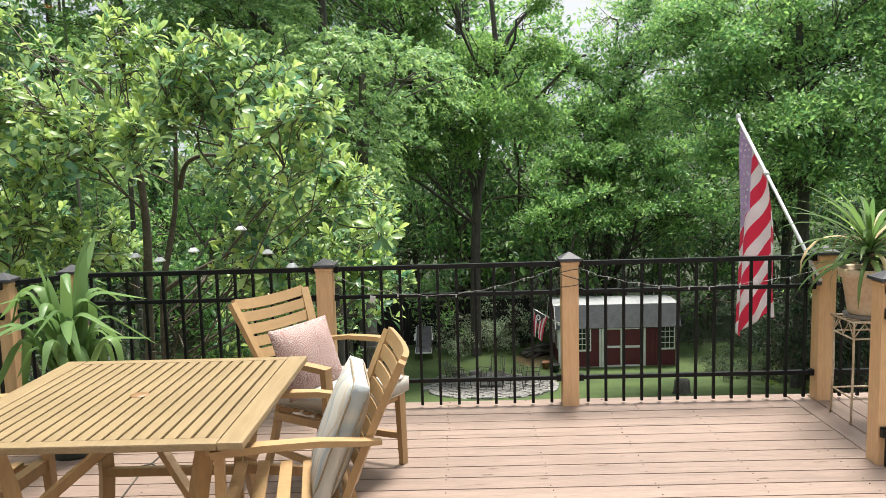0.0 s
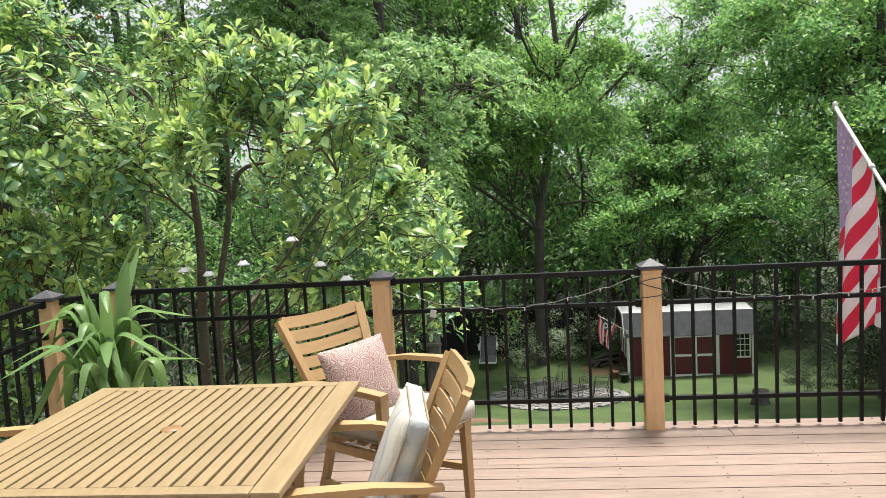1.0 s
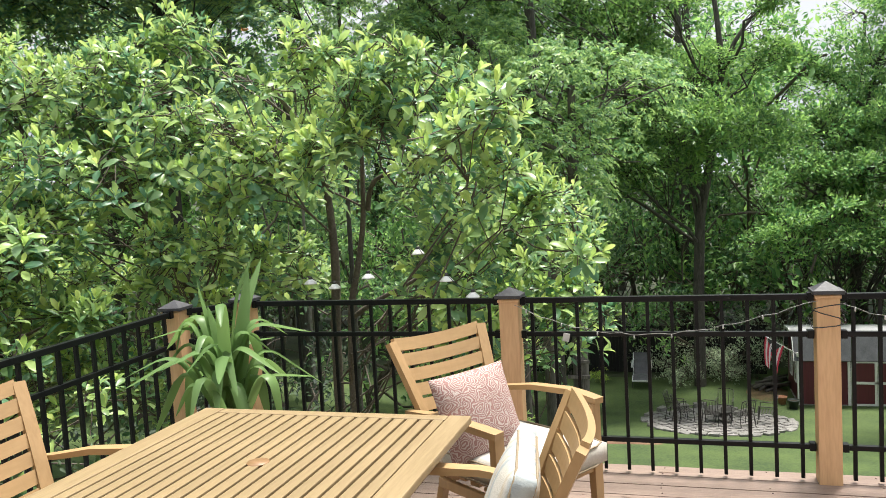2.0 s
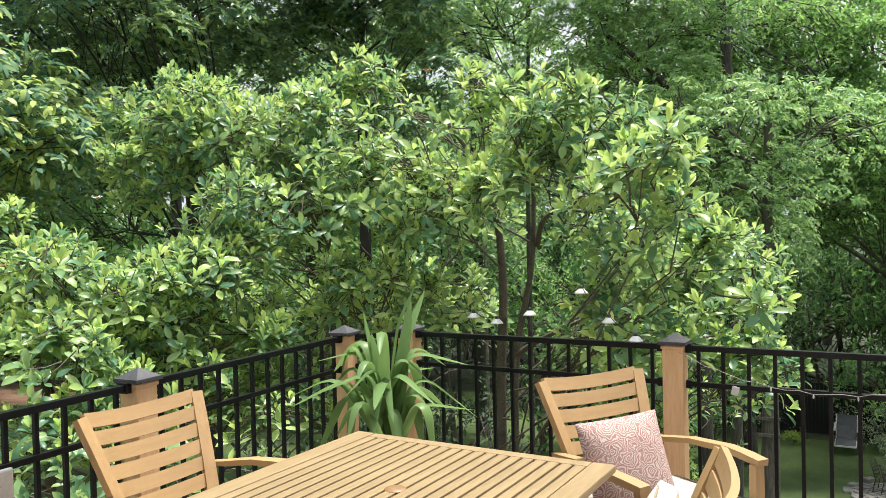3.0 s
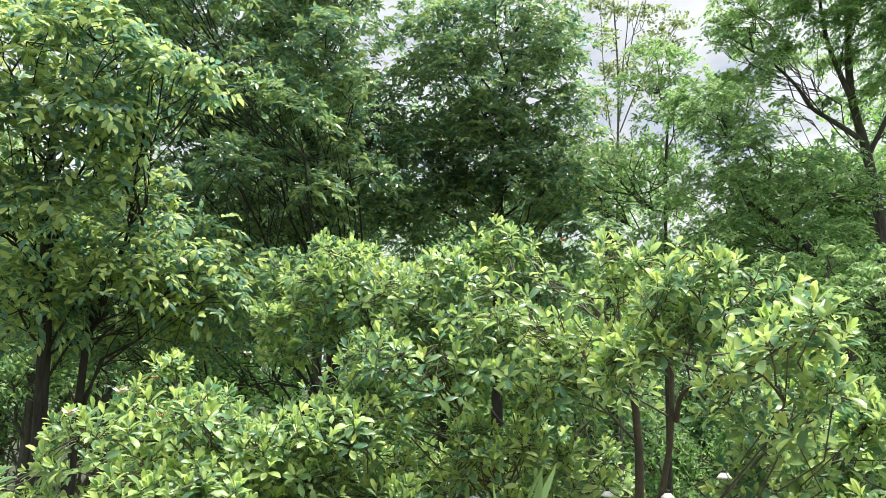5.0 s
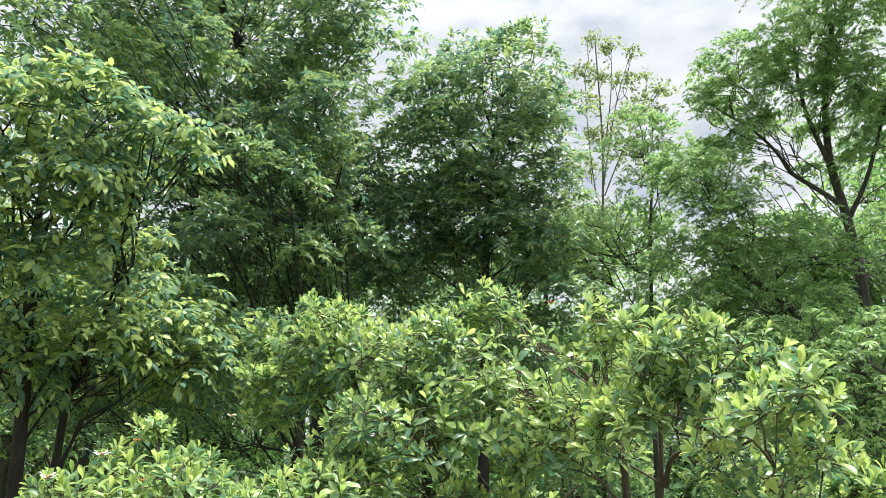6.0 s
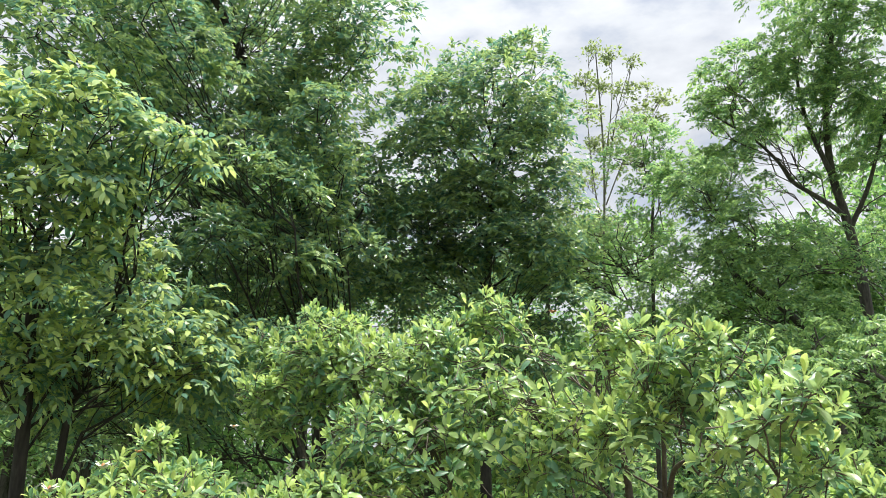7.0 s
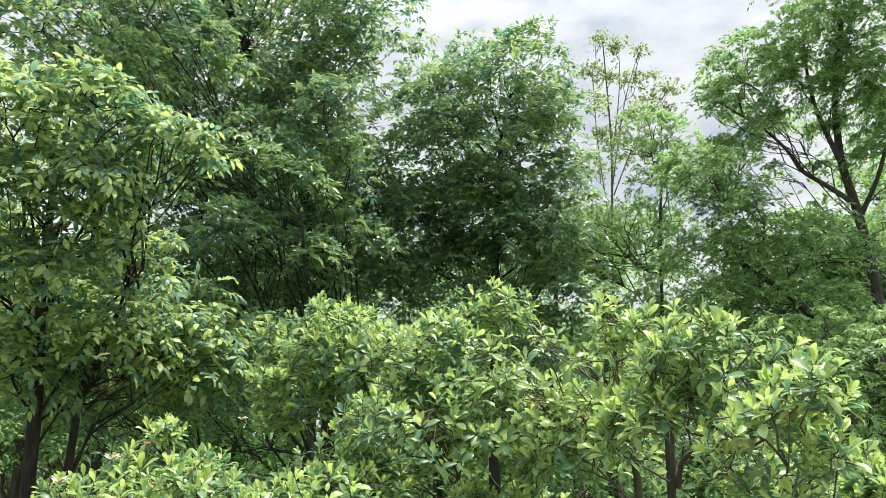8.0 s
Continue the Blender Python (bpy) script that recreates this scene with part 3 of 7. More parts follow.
patch("mulch_bed", "reddish brown mulch bed under the trees", "mulch bed", -33.5, 19.0, 5.5, 6.5, M_MULCH, 0.06, 2.0)
patch("mulch_bed", "brown mulch bed under the magnolias", "mulch bed", -5.0, 8.2, 4.2, 2.6, M_MULCH, 0.06, 5.0)
patch("mulch_bed", "bare brown soil strip crossing the lawn", "soil strip", -4.6, 24.9, 3.6, 0.45, M_MULCH, 0.05, 9.0)
patch("soil_patch", "bare orange-brown soil beside the shed", "soil patch", 2.5, 34.9, 0.8, 1.3, M_BARE, 0.04, 4.0)
# dark sheet laid where the ground behind the lawn lies in shade
patch("litter_shade", "dark litter-toned sheet at the lawn's end that stands for shade", "leaf litter", -3.4, 40.0, 5.5, 3.3, M_LITTER_SHADE, 0.05, 7.0)

DECK_L, DECK_R, DECK_Y = -3.62, 1.46, 6.84


def deck_frame():
    """Joists, rim boards and the posts that carry the deck."""
    deck = thing("floor", "salmon painted wooden deck floor, weathered boards", "deck", kind="structure")
    for name, a, b in (("rim_board", (DECK_L, 0.0, -0.17), (DECK_L, 6.45, -0.17)), ("rim_board", (-3.22, DECK_Y, -0.17), (2.8, DECK_Y, -0.17)), ("rim_board", (1.78, 0.0, -0.17), (1.78, 5.5, -0.17))):
        part(name, bar(bmesh.new(), a, b, 0.036, 0.27, 0.004), M_DECK, deck)
    for i in range(12):
        x = -3.35 + i * 0.52
        part("joist", bar(bmesh.new(), (x, 0.02 if i < 10 else 5.56, -0.16), (x, 6.4 if i == 0 else 6.8, -0.16), 0.038, 0.24), M_TWIG, deck)
    for x, y in ((-3.4, 3.2), (-3.0, 6.4), (-0.5, 6.4), (1.4, 6.4), (2.6, 6.5), (-0.5, 3.0), (1.4, 3.0)):
        part("support_post", box(bmesh.new(), (x - 0.07, y - 0.07, lay(x, y) - 0.4), (x + 0.07, y + 0.07, -0.28), 0.006), M_TWIG, deck)
    return deck


DECK = deck_frame()


# unseen wall closing the rear; its white is chosen to reflect light onto the deck
def house_wall():
    wall = thing("wall_house", "unseen lap-sided house wall behind the deck, made white to bounce light", "wall", kind="structure")
    bm = bmesh.new()
    box(bm, (-9, -0.3, -3.4), (7, -0.02, 5.6))
    for i in range(45):
        z = -3.2 + i * 0.195
        bar(bm, (-9, -0.012, z), (7, -0.012, z), 0.016, 0.185, up=(0, 0.12, 1))
    part("siding", bm, M_BOUNCE_SIDING, wall)
    return wall


house_wall()

# ---- the trees ----
MAGNOLIA_HIGH = [(-1.8, 6.9, 1.9, 0.42, 0.24), (-2.7, 7.6, 2.3, 0.55, 0.40), (-3.3, 7.7, 2.5, 0.5, 0.30), (-2.6, 7.5, 2.0, 0.6, 0.26), (-1.8, 7.3, 1.6, 0.36, 0.24), (-1.4, 8.0, 1.3, 0.42, 0.28),
                 (-4.8, 8.3, 2.9, 0.43, 0.38), (-4.3, 8.1, 2.3, 0.75, 0.55), (-5.6, 8.0, 2.6, 0.78, 0.5), (-6.2, 7.5, 2.6, 0.72, 0.44), (-6.6, 7.35, 2.35, 0.45, 0.3), (-6.9, 7.7, 2.9, 0.40, 0.26), (-6.9, 8.0, 3.1, 0.43, 0.26), (-6.95, 7.6, 2.6, 0.37, 0.25)]
MAGNOLIA_LOW = [(-5.0, 7.8, 1.8, 0.87, 0.56), (-6.3, 7.4, 2.0, 0.42, 0.26), (-3.7, 8.0, 1.9, 0.61, 0.51), (-1.9, 9.3, 1.2, 0.6, 0.35), (-1.7, 8.8, 0.8, 0.43, 0.29), (-2.2, 8.2, 1.5, 0.55, 0.35), (-1.5, 8.5, 0.5, 0.35, 0.25), (-4.1, 8.6, 0.95, 0.5, 0.32), (-2.6, 9.0, 0.4, 0.5, 0.35), (-5.0, 8.6, 0.9, 0.7, 0.5), (-2.2, 7.9, 0.9, 0.5, 0.4), (-4.4, 7.8, 1.15, 0.5, 0.32),
                (-2.6, 9.5, 1.1, 0.68, 0.47), (-1.7, 10.0, 0.2, 0.33, 0.28), (-2.8, 9.9, -0.2, 0.8, 0.5), (-6.0, 8.2, 0.8, 0.9, 0.5)]
magnolia, mag_pos, mag_way = grow(
    "magnolia_tree", 11, "broad multi-stemmed magnolia with bright glossy whorled leaves behind the railing", MAGNOLIA_HIGH + MAGNOLIA_LOW,
    [[(-3.55, 8.62, lay(-3.55, 8.62) - 0.1), (-3.57, 8.6, 0.27), (-3.50, 8.6, 0.95), (-3.52, 8.6, 1.52), (-3.59, 8.5, 2.06), (-3.8, 8.2, 2.5)],
     [(-3.5, 8.72, lay(-3.5, 8.72) - 0.1), (-3.43, 8.6, 0.52), (-3.31, 8.6, 0.96), (-3.22, 8.6, 1.34), (-3.14, 8.5, 1.9), (-3.0, 8.0, 2.4)],
     [(-4.1, 9.0, lay(-4.1, 9.0) - 0.1), (-4.8, 8.6, 0.6), (-5.3, 8.2, 1.8)], [(-3.18, 8.6, 1.45), (-3.08, 8.45, 1.70), (-2.82, 8.35, 1.74), (-2.53, 8.1, 1.70), (-2.1, 7.5, 1.8)],
     [(-3.42, 8.6, 0.5), (-3.06, 8.5, 0.73), (-2.73, 8.5, 0.86), (-2.47, 8.45, 1.05), (-1.9, 8.2, 1.25)]],
    M_MAG, M_TWIG, ("whorl", 9, 0.122, 0.049), 175, 0.052, group="magnolias", clump=0.75, clusters=20, twigs=0.005, limb=0.19)
MAGNOLIA_SIDE = [(-6.2, 5.8, 1.2, 0.75, 0.45), (-6.9, 6.15, 1.6, 0.30, 0.36), (-5.6, 6.2, 1.0, 0.83, 0.41), (-5.3, 7.1, 1.2, 0.72, 0.53), (-4.9, 6.8, 0.8, 0.59, 0.27),
                 (-5.6, 5.7, 0.8, 0.7, 0.3), (-6.6, 4.9, 0.9, 0.4, 0.3), (-5.0, 5.8, 0.2, 0.7, 0.5), (-4.8, 7.0, 0.1, 0.7, 0.5)]
grow("magnolia_tree", 12, "low spreading magnolia with large leaves beside the deck", MAGNOLIA_SIDE,
     [[(-6.4, 6.3, lay(-6.4, 6.3) - 0.1), (-6.3, 6.2, -0.6), (-6.0, 6.0, 0.6)], [(-6.2, 6.5, lay(-6.2, 6.5) - 0.1), (-5.8, 6.6, 0.0), (-5.5, 6.7, 0.9)]],
     M_MAG, M_TWIG, ("whorl", 9, 0.126, 0.050), 195, 0.07, group="magnolias", clump=0.7, clusters=20, twigs=0.006, limb=0.3)


def rooted(x, y, *rest):
    return [(x, y, lay(x, y) - 0.15), *rest]


grow("hickory_tree", 21, "leafy hickory with drooping bright compound leaves", [(-10.3, 6.0, 5.8, 0.74, 0.41), (-10.2, 6.7, 6.2, 0.67, 0.38), (-9.8, 7.0, 5.9, 0.57, 0.37), (-9.5, 7.4, 5.6, 0.52, 0.34), (-9.3, 7.8, 5.4, 0.36, 0.24), (-10.3, 6.5, 5.3, 0.78, 0.39), (-10.2, 7.2, 5.2, 0.58, 0.35), (-9.9, 7.6, 5.1, 0.34, 0.25), (-10.9, 6.3, 4.6, 0.75, 0.42), (-10.7, 7.2, 4.6, 0.72, 0.38), (-10.6, 7.8, 4.3, 0.51, 0.34), (-11.0, 6.9, 3.9, 0.89, 0.42), (-10.9, 8.2, 3.6, 0.66, 0.39), (-10.8, 8.8, 3.3, 0.58, 0.37), (-11.1, 7.7, 3.0, 0.96, 0.43), (-11.8, 6.9, 2.9, 0.98, 0.54), (-11.1, 5.5, 5.9, 0.95, 0.60), (-11.2, 5.7, 4.9, 0.93, 0.59), (-11.6, 6.2, 3.8, 0.96, 0.61), (-10.8, 9.3, 3.0, 0.54, 0.34), (-12.8, 7.8, 3.5, 1.09, 0.59), (-12.4, 8.9, 3.5, 0.99, 0.55), (-11.7, 9.5, 3.9, 0.88, 0.54), (-11.7, 10.4, 3.5, 0.91, 0.55), (-12.0, 9.4, 3.0, 0.89, 0.44), (-12.6, 8.3, 2.9, 0.99, 0.44), (-12.8, 7.4, 2.9, 0.88, 0.44)],
     [rooted(-12.0, 7.6, (-11.9, 7.3, 2.5), (-11.6, 7.0, 3.6), (-11.2, 6.8, 5.6)), rooted(-12.2, 8.1, (-12.1, 7.9, 2.6), (-11.3, 8.0, 3.6))],
     M_HICK, M_BARK_DARK, ("pinnate", 7, 0.32, 0.165, 0.068, 0.45, "oval"), 125, 0.12, clump=0.5, clusters=22, twigs=0.006, limb=0.2)
grow("ash_tree", 22, "tall dark green ash tree with dense layered limbs", [(-14.2, 11.6, 11.1, 3.42, 2.17), (-12.7, 13.3, 11.4, 2.02, 1.24), (-15.7, 11.3, 9.0, 2.64, 2.33), (-14.2, 13.5, 8.9, 2.17, 2.02),
     (-15.9, 13.3, 6.9, 2.87, 1.92), (-16.1, 8.4, 10.8, 3.42, 2.02), (-13.3, 14.9, 8.2, 1.24, 1.24), (-14.7, 15.6, 6.8, 1.96, 1.64), (-17.4, 12.5, 5.6, 3.27, 1.47), (-15.6, 9.5, 13.4, 3.58, 1.79)] + [(-15.2, 10.9, 3.5, 1.86, 0.93), (-15.2, 12.6, 3.8, 1.32, 0.79), (-15.8, 9.5, 4.0, 1.74, 0.93), (-16.6, 9.1, 3.2, 1.79, 0.90), (-15.2, 12.0, 2.7, 1.54, 0.77), (-15.6, 10.2, 2.6, 1.62, 0.75), (-15.4, 14.5, 5.5, 2.14, 1.07), (-16.7, 13.7, 5.1, 2.19, 1.17), (-14.7, 16.5, 6.2, 1.35, 1.05), (-14.1, 14.3, 7.1, 1.51, 0.96), (-15.8, 11.4, 7.2, 1.89, 1.08), (-13.9, 12.4, 9.5, 1.61, 0.81), (-12.2, 13.8, 11.1, 0.82, 0.55), (-13.1, 13.1, 10.3, 1.22, 0.68), (-12.2, 10.6, 7.8, 1.02, 0.59), (-11.5, 11.8, 8.5, 1.05, 0.58), (-11.9, 11.1, 6.7, 1.11, 0.58), (-11.5, 12.6, 7.3, 1.05, 0.58), (-12.5, 10.6, 5.7, 0.99, 0.53), (-12.1, 12.0, 5.6, 1.13, 0.54), (-11.9, 13.6, 6.2, 0.96, 0.54), (-12.6, 9.9, 6.6, 0.77, 0.49), (-13.1, 7.0, 8.4, 1.43, 0.88), (-12.8, 8.1, 8.2, 0.99, 0.66), (-12.5, 9.4, 8.6, 0.91, 0.57), (-12.6, 8.5, 9.2, 1.25, 0.68)],
     [rooted(-15.6, 16.4, (-15.4, 15.8, 5.3), (-14.8, 14.1, 8.2), (-14.5, 11.7, 11.1), (-14.5, 10.2, 13.0))], M_ASH, M_BARK_DARK, ("pinnate", 7, 0.26, 0.16, 0.070, 0.3), 84, 0.2, clump=0.46, clusters=15, twigs=0.006, limb=0.17, flat=0.45)
grow("ash_tree", 23, "dark dense round-topped ash tree", [(-11.1, 16.9, 10.6, 2.41, 1.44), (-10.1, 17.2, 11.2, 1.29, 0.80), (-12.5, 16.5, 9.4, 1.77, 1.61), (-11.1, 17.9, 8.7, 2.25, 1.93),
     (-12.8, 17.9, 7.3, 2.48, 1.49), (-11.1, 19.6, 7.6, 1.52, 1.68), (-13.1, 18.7, 6.2, 2.70, 1.01), (-11.5, 18.2, 5.0, 2.64, 1.21)] + [(-10.6, 19.6, 6.6, 1.12, 1.05), (-12.8, 16.5, 7.6, 1.36, 1.15), (-14.0, 17.0, 6.5, 1.34, 1.04), (-9.9, 17.9, 9.8, 1.01, 0.87), (-11.3, 17.6, 7.1, 1.56, 0.85), (-12.0, 16.1, 10.3, 1.01, 0.72), (-10.1, 19.1, 8.5, 0.75, 0.89), (-11.7, 15.9, 9.3, 1.11, 0.62), (-10.2, 16.7, 9.6, 1.11, 0.62), (-11.0, 16.3, 8.1, 1.22, 0.68), (-10.0, 17.6, 8.1, 0.97, 0.62), (-12.0, 15.9, 7.2, 1.08, 0.61), (-10.8, 17.0, 6.8, 1.22, 0.61), (-10.2, 18.0, 6.7, 0.97, 0.56)],
     [rooted(-12.2, 18.6, (-12.2, 18.5, 2.0), (-11.9, 18.1, 6.0), (-11.3, 17.6, 9.6))], M_ASH, M_BARK_DARK, ("pinnate", 7, 0.26, 0.16, 0.070, 0.3), 84, 0.18, clump=0.46, clusters=13, twigs=0.006, limb=0.17, flat=0.45)
grow("poplar_tree", 24, "thin pale poplar with sparse leaves on upright twigs", [(-10.5, 21.8, 14.0, 0.37, 0.26), (-10.1, 22.1, 13.8, 0.29, 0.22), (-9.6, 22.4, 13.6, 0.26, 0.22), (-9.4, 23.0, 12.9, 0.26, 0.22), (-9.0, 23.3, 12.6, 0.33, 0.22), (-11.0, 21.9, 13.4, 0.33, 0.22), (-10.5, 22.3, 13.1, 0.40, 0.26), (-10.0, 22.7, 12.8, 0.37, 0.26), (-9.7, 23.2, 12.2, 0.40, 0.29), (-10.4, 23.0, 11.9, 0.44, 0.33), (-11.1, 22.4, 12.4, 0.37, 0.29), (-9.5, 23.4, 12.0, 0.37, 0.22), (-11.2, 22.9, 11.4, 0.44, 0.40), (-11.7, 23.1, 10.4, 0.51, 0.48), (-12.2, 23.2, 9.2, 0.66, 0.66), (-11.5, 23.7, 9.0, 0.62, 0.66), (-10.3, 23.4, 11.1, 0.44, 0.33), (-12.6, 23.4, 8.0, 0.73, 0.62)],
     [rooted(-11.7, 24.2, (-11.65, 24.03, 7.64), (-11.05, 23.25, 10.70), (-10.78, 22.61, 12.32), (-10.47, 21.78, 14.00)), [(-11.23, 23.54, 10.07), (-10.44, 22.89, 12.33), (-9.68, 22.51, 13.64)], [(-11.31, 23.74, 9.76), (-10.08, 23.42, 11.86), (-9.11, 23.42, 12.69)], [(-11.45, 23.71, 8.65), (-11.34, 22.84, 11.01), (-10.91, 21.90, 13.23)], [(-11.08, 23.23, 10.70), (-10.39, 22.64, 12.61), (-10.09, 22.07, 13.85)]],
     M_PALE, M_BARK_GREY, ("tuft", 7, 0.08, 0.12, 0.075), 125, 0.05, clump=0.9, clusters=20, twigs=0.007, limb=0.2, sag=-0.02)
grow("locust_tree", 25, "light green young locust tree with airy foliage", [(-9.3, 22.0, 10.1, 1.34, 1.18), (-8.6, 22.6, 9.3, 1.34, 1.34), (-10.4, 22.4, 7.4, 2.02, 1.51), (-11.4, 21.9, 7.2, 1.34, 1.18), (-9.1, 23.1, 7.3, 1.34, 1.34), (-9.8, 22.6, 5.2, 2.0, 1.2)],
     [rooted(-9.6, 22.8, (-9.6, 22.8, 3.0), (-9.3, 22.5, 8.0), (-9.0, 22.3, 10.2))], M_LOCUST, M_BARK, ("pinnate", 9, 0.26, 0.105, 0.05, 0.3), 120, 0.08, group="locusts", clump=0.42, clusters=14)
grow("locust_tree", 26, "tall open locust tree with dark crooked limbs and feathery leaves", [(-5.5, 19.2, 10.6, 0.72, 0.57), (-6.0, 19.0, 10.3, 0.51, 0.48), (-5.9, 19.6, 9.9, 0.87, 0.38), (-6.5, 19.3, 9.7, 0.46, 0.26), (-5.2, 19.8, 10.8, 0.74, 0.50), (-4.4, 19.7, 10.9, 0.88, 0.61), (-3.7, 19.4, 11.3, 1.09, 0.65), (-3.1, 20.1, 11.2, 0.96, 0.74), (-4.7, 20.6, 10.0, 0.75, 0.51), (-3.8, 20.2, 9.8, 0.87, 0.52), (-3.1, 21.0, 9.8, 0.75, 0.82), (-5.1, 20.3, 9.3, 0.66, 0.35), (-4.5, 21.1, 9.0, 0.63, 0.33), (-6.2, 19.9, 9.1, 0.65, 0.35), (-5.4, 19.8, 9.4, 0.60, 0.34), (-3.4, 21.6, 8.6, 0.68, 0.54), (-6.6, 19.8, 8.6, 0.57, 0.32), (-2.4, 20.5, 10.1, 1.17, 1.02), (-2.7, 21.5, 8.8, 0.89, 0.89), (-3.2, 19.3, 12.2, 1.75, 0.73), (-4.8, 21.1, 8.2, 0.38, 0.21), (-5.6, 20.7, 8.2, 0.35, 0.18), (-3.5, 22.3, 7.2, 0.61, 0.46)],
     [rooted(-4.0, 22.5, (-4.00, 22.20, 5.40), (-4.04, 21.94, 6.57), (-4.15, 21.64, 7.55), (-4.29, 21.29, 8.53), (-4.21, 20.96, 9.40), (-3.89, 20.50, 10.56), (-3.61, 20.02, 11.55)), [(-4.16, 21.46, 7.46), (-4.60, 21.22, 7.93), (-5.06, 20.97, 8.34), (-5.26, 20.75, 8.79), (-5.65, 20.41, 9.36), (-6.36, 19.92, 9.96)], [(-4.07, 21.76, 7.21), (-3.62, 21.60, 7.98), (-3.22, 21.35, 8.85), (-2.83, 20.98, 9.86)], [(-4.25, 21.10, 8.46), (-4.46, 20.71, 9.37), (-4.55, 20.23, 10.36), (-4.45, 19.89, 11.06)]],
     M_LOCUST, M_BARK, ("pinnate", 11, 0.34, 0.105, 0.046, 0.5), 175, 0.14, group="locusts", clump=0.6, clusters=14, twigs=0.006, limb=0.12)
grow("locust_tree", 27, "spreading locust tree with a leaning dark limb", [(-6.2, 18.4, 7.8, 0.92, 0.79), (-6.1, 18.7, 7.2, 0.92, 0.79), (-5.5, 19.1, 6.4, 1.58, 0.79), (-6.5, 18.9, 5.8, 1.05, 0.66), (-4.7, 19.5, 5.9, 1.45, 0.92), (-5.5, 19.4, 4.9, 1.97, 0.66), (-6.8, 19.2, 4.0, 1.8, 0.9)],
     [rooted(-4.2, 20.2, (-4.3, 20.0, 2.5), (-4.67, 19.8, 4.4), (-5.1, 19.55, 5.0), (-5.97, 19.1, 5.8))], M_LOCUST, M_BARK, ("pinnate", 11, 0.34, 0.105, 0.046, 0.4), 150, 0.14, group="locusts", clump=0.45, clusters=14, twigs=0.008, limb=0.2)
locust_near = grow("locust_tree", 28, "fresh green locust tree behind the magnolia", [(-4.2, 16.9, 3.5, 1.42, 0.66), (-3.3, 17.1, 3.5, 1.31, 0.77), (-3.8, 17.1, 2.6, 1.53, 0.99), (-3.4, 17.2, 1.7, 1.31, 1.1), (-1.9, 17.9, 3.3, 1.25, 1.02), (-2.3, 18.0, 2.2, 1.13, 0.91)],
     [rooted(-2.64, 17.6, (-2.59, 17.6, -2.43), (-2.61, 17.6, -0.12), (-2.51, 17.4, 3.4))], M_LOCUST, M_BARK_BROWN, ("pinnate", 9, 0.30, 0.11, 0.048, 0.5), 130, 0.2, group="locusts", clump=0.45, clusters=14)[0]
for z in (-1.89, -2.19):
    at = Vector((-2.60, 17.40, z)) - locust_near.location
    part("nailed_board", box(bmesh.new(), at + Vector((-0.21, -0.03, -0.03)), at + Vector((0.21, 0.03, 0.03)), 0.006), M_BARK_BROWN, locust_near, "short weathered board nailed to the trunk")
grow("walnut_tree", 29, "tall forked walnut tree standing at the lawn's edge", [(-0.3, 36.4, 5.4, 2.6, 1.8), (0.9, 33.2, 3.3, 1.5, 1.2), (-0.6, 33.0, 3.4, 1.6, 1.2), (-2.4, 32.2, 5.2, 2.4, 1.4), (-2.7, 32.0, 7.4, 2.0, 1.2), (-5.6, 30.8, 5.2, 2.2, 1.2), (-1.2, 33.7, 2.2, 2.0, 1.4), (2.6, 34.6, 3.4, 1.4, 1.3), (2.6, 34.8, 6.0, 1.2, 0.7), (-3.6, 31.6, 3.2, 2.2, 1.6), (-1.0, 32.2, 8.2, 1.5, 0.9), (-5.0, 31.0, 8.4, 2.4, 1.3), (-7.4, 29.5, 8.8, 2.2, 1.2), (3.0, 34.2, 8.0, 1.0, 0.5)],
     [rooted(0.05, 35.9, (0.1, 36.0, -3.5), (0.21, 36.0, -0.47), (0.51, 36.0, 1.19), (0.89, 36.0, 3.53), (1.26, 36.0, 5.6), (1.16, 36.0, 7.2), (0.95, 35.9, 9.2)), [(0.21, 36.0, -0.47), (-0.21, 36.0, 1.92), (-0.33, 36.0, 3.57), (-1.2, 34.0, 5.6)],
      [(1.25, 36.0, 5.58), (1.76, 35.8, 6.81), (2.47, 35.8, 7.8), (3.63, 35.8, 8.3)]],
     M_WALNUT, M_BARK, ("tuft", 8, 0.16, 0.21, 0.09), 62, 0.25, clump=0.45, clusters=18, flat=0.5)
grow("walnut_tree", 32, "dark-stemmed walnut tree leaning over the lawn's edge", [(-7.6, 30.6, 6.0, 1.7, 1.0), (-6.2, 31.2, 7.2, 1.8, 1.1), (-8.8, 29.8, 7.2, 1.8, 1.1), (-8.2, 29.4, 4.4, 1.8, 1.2), (-6.0, 31.6, 2.8, 2.0, 1.4), (-4.4, 33.6, 4.4, 1.6, 1.0), (-3.8, 33.4, 9.2, 1.8, 1.0)],
     [rooted(-5.2, 32.4, (-5.3, 32.0, -2.0), (-6.0, 30.8, 4.6), (-6.78, 30.0, 5.58), (-7.36, 30.0, 6.2), (-7.82, 30.0, 6.9), (-8.4, 29.8, 8.2)), rooted(-4.7, 33.2, (-4.6, 33.1, 0.0), (-4.3, 33.0, 5.58), (-4.0, 33.0, 7.1), (-3.6, 33.0, 9.0))],
     M_WALNUT, M_BARK, ("tuft", 8, 0.16, 0.21, 0.09), 62, 0.24, clump=0.45, clusters=16, flat=0.5)
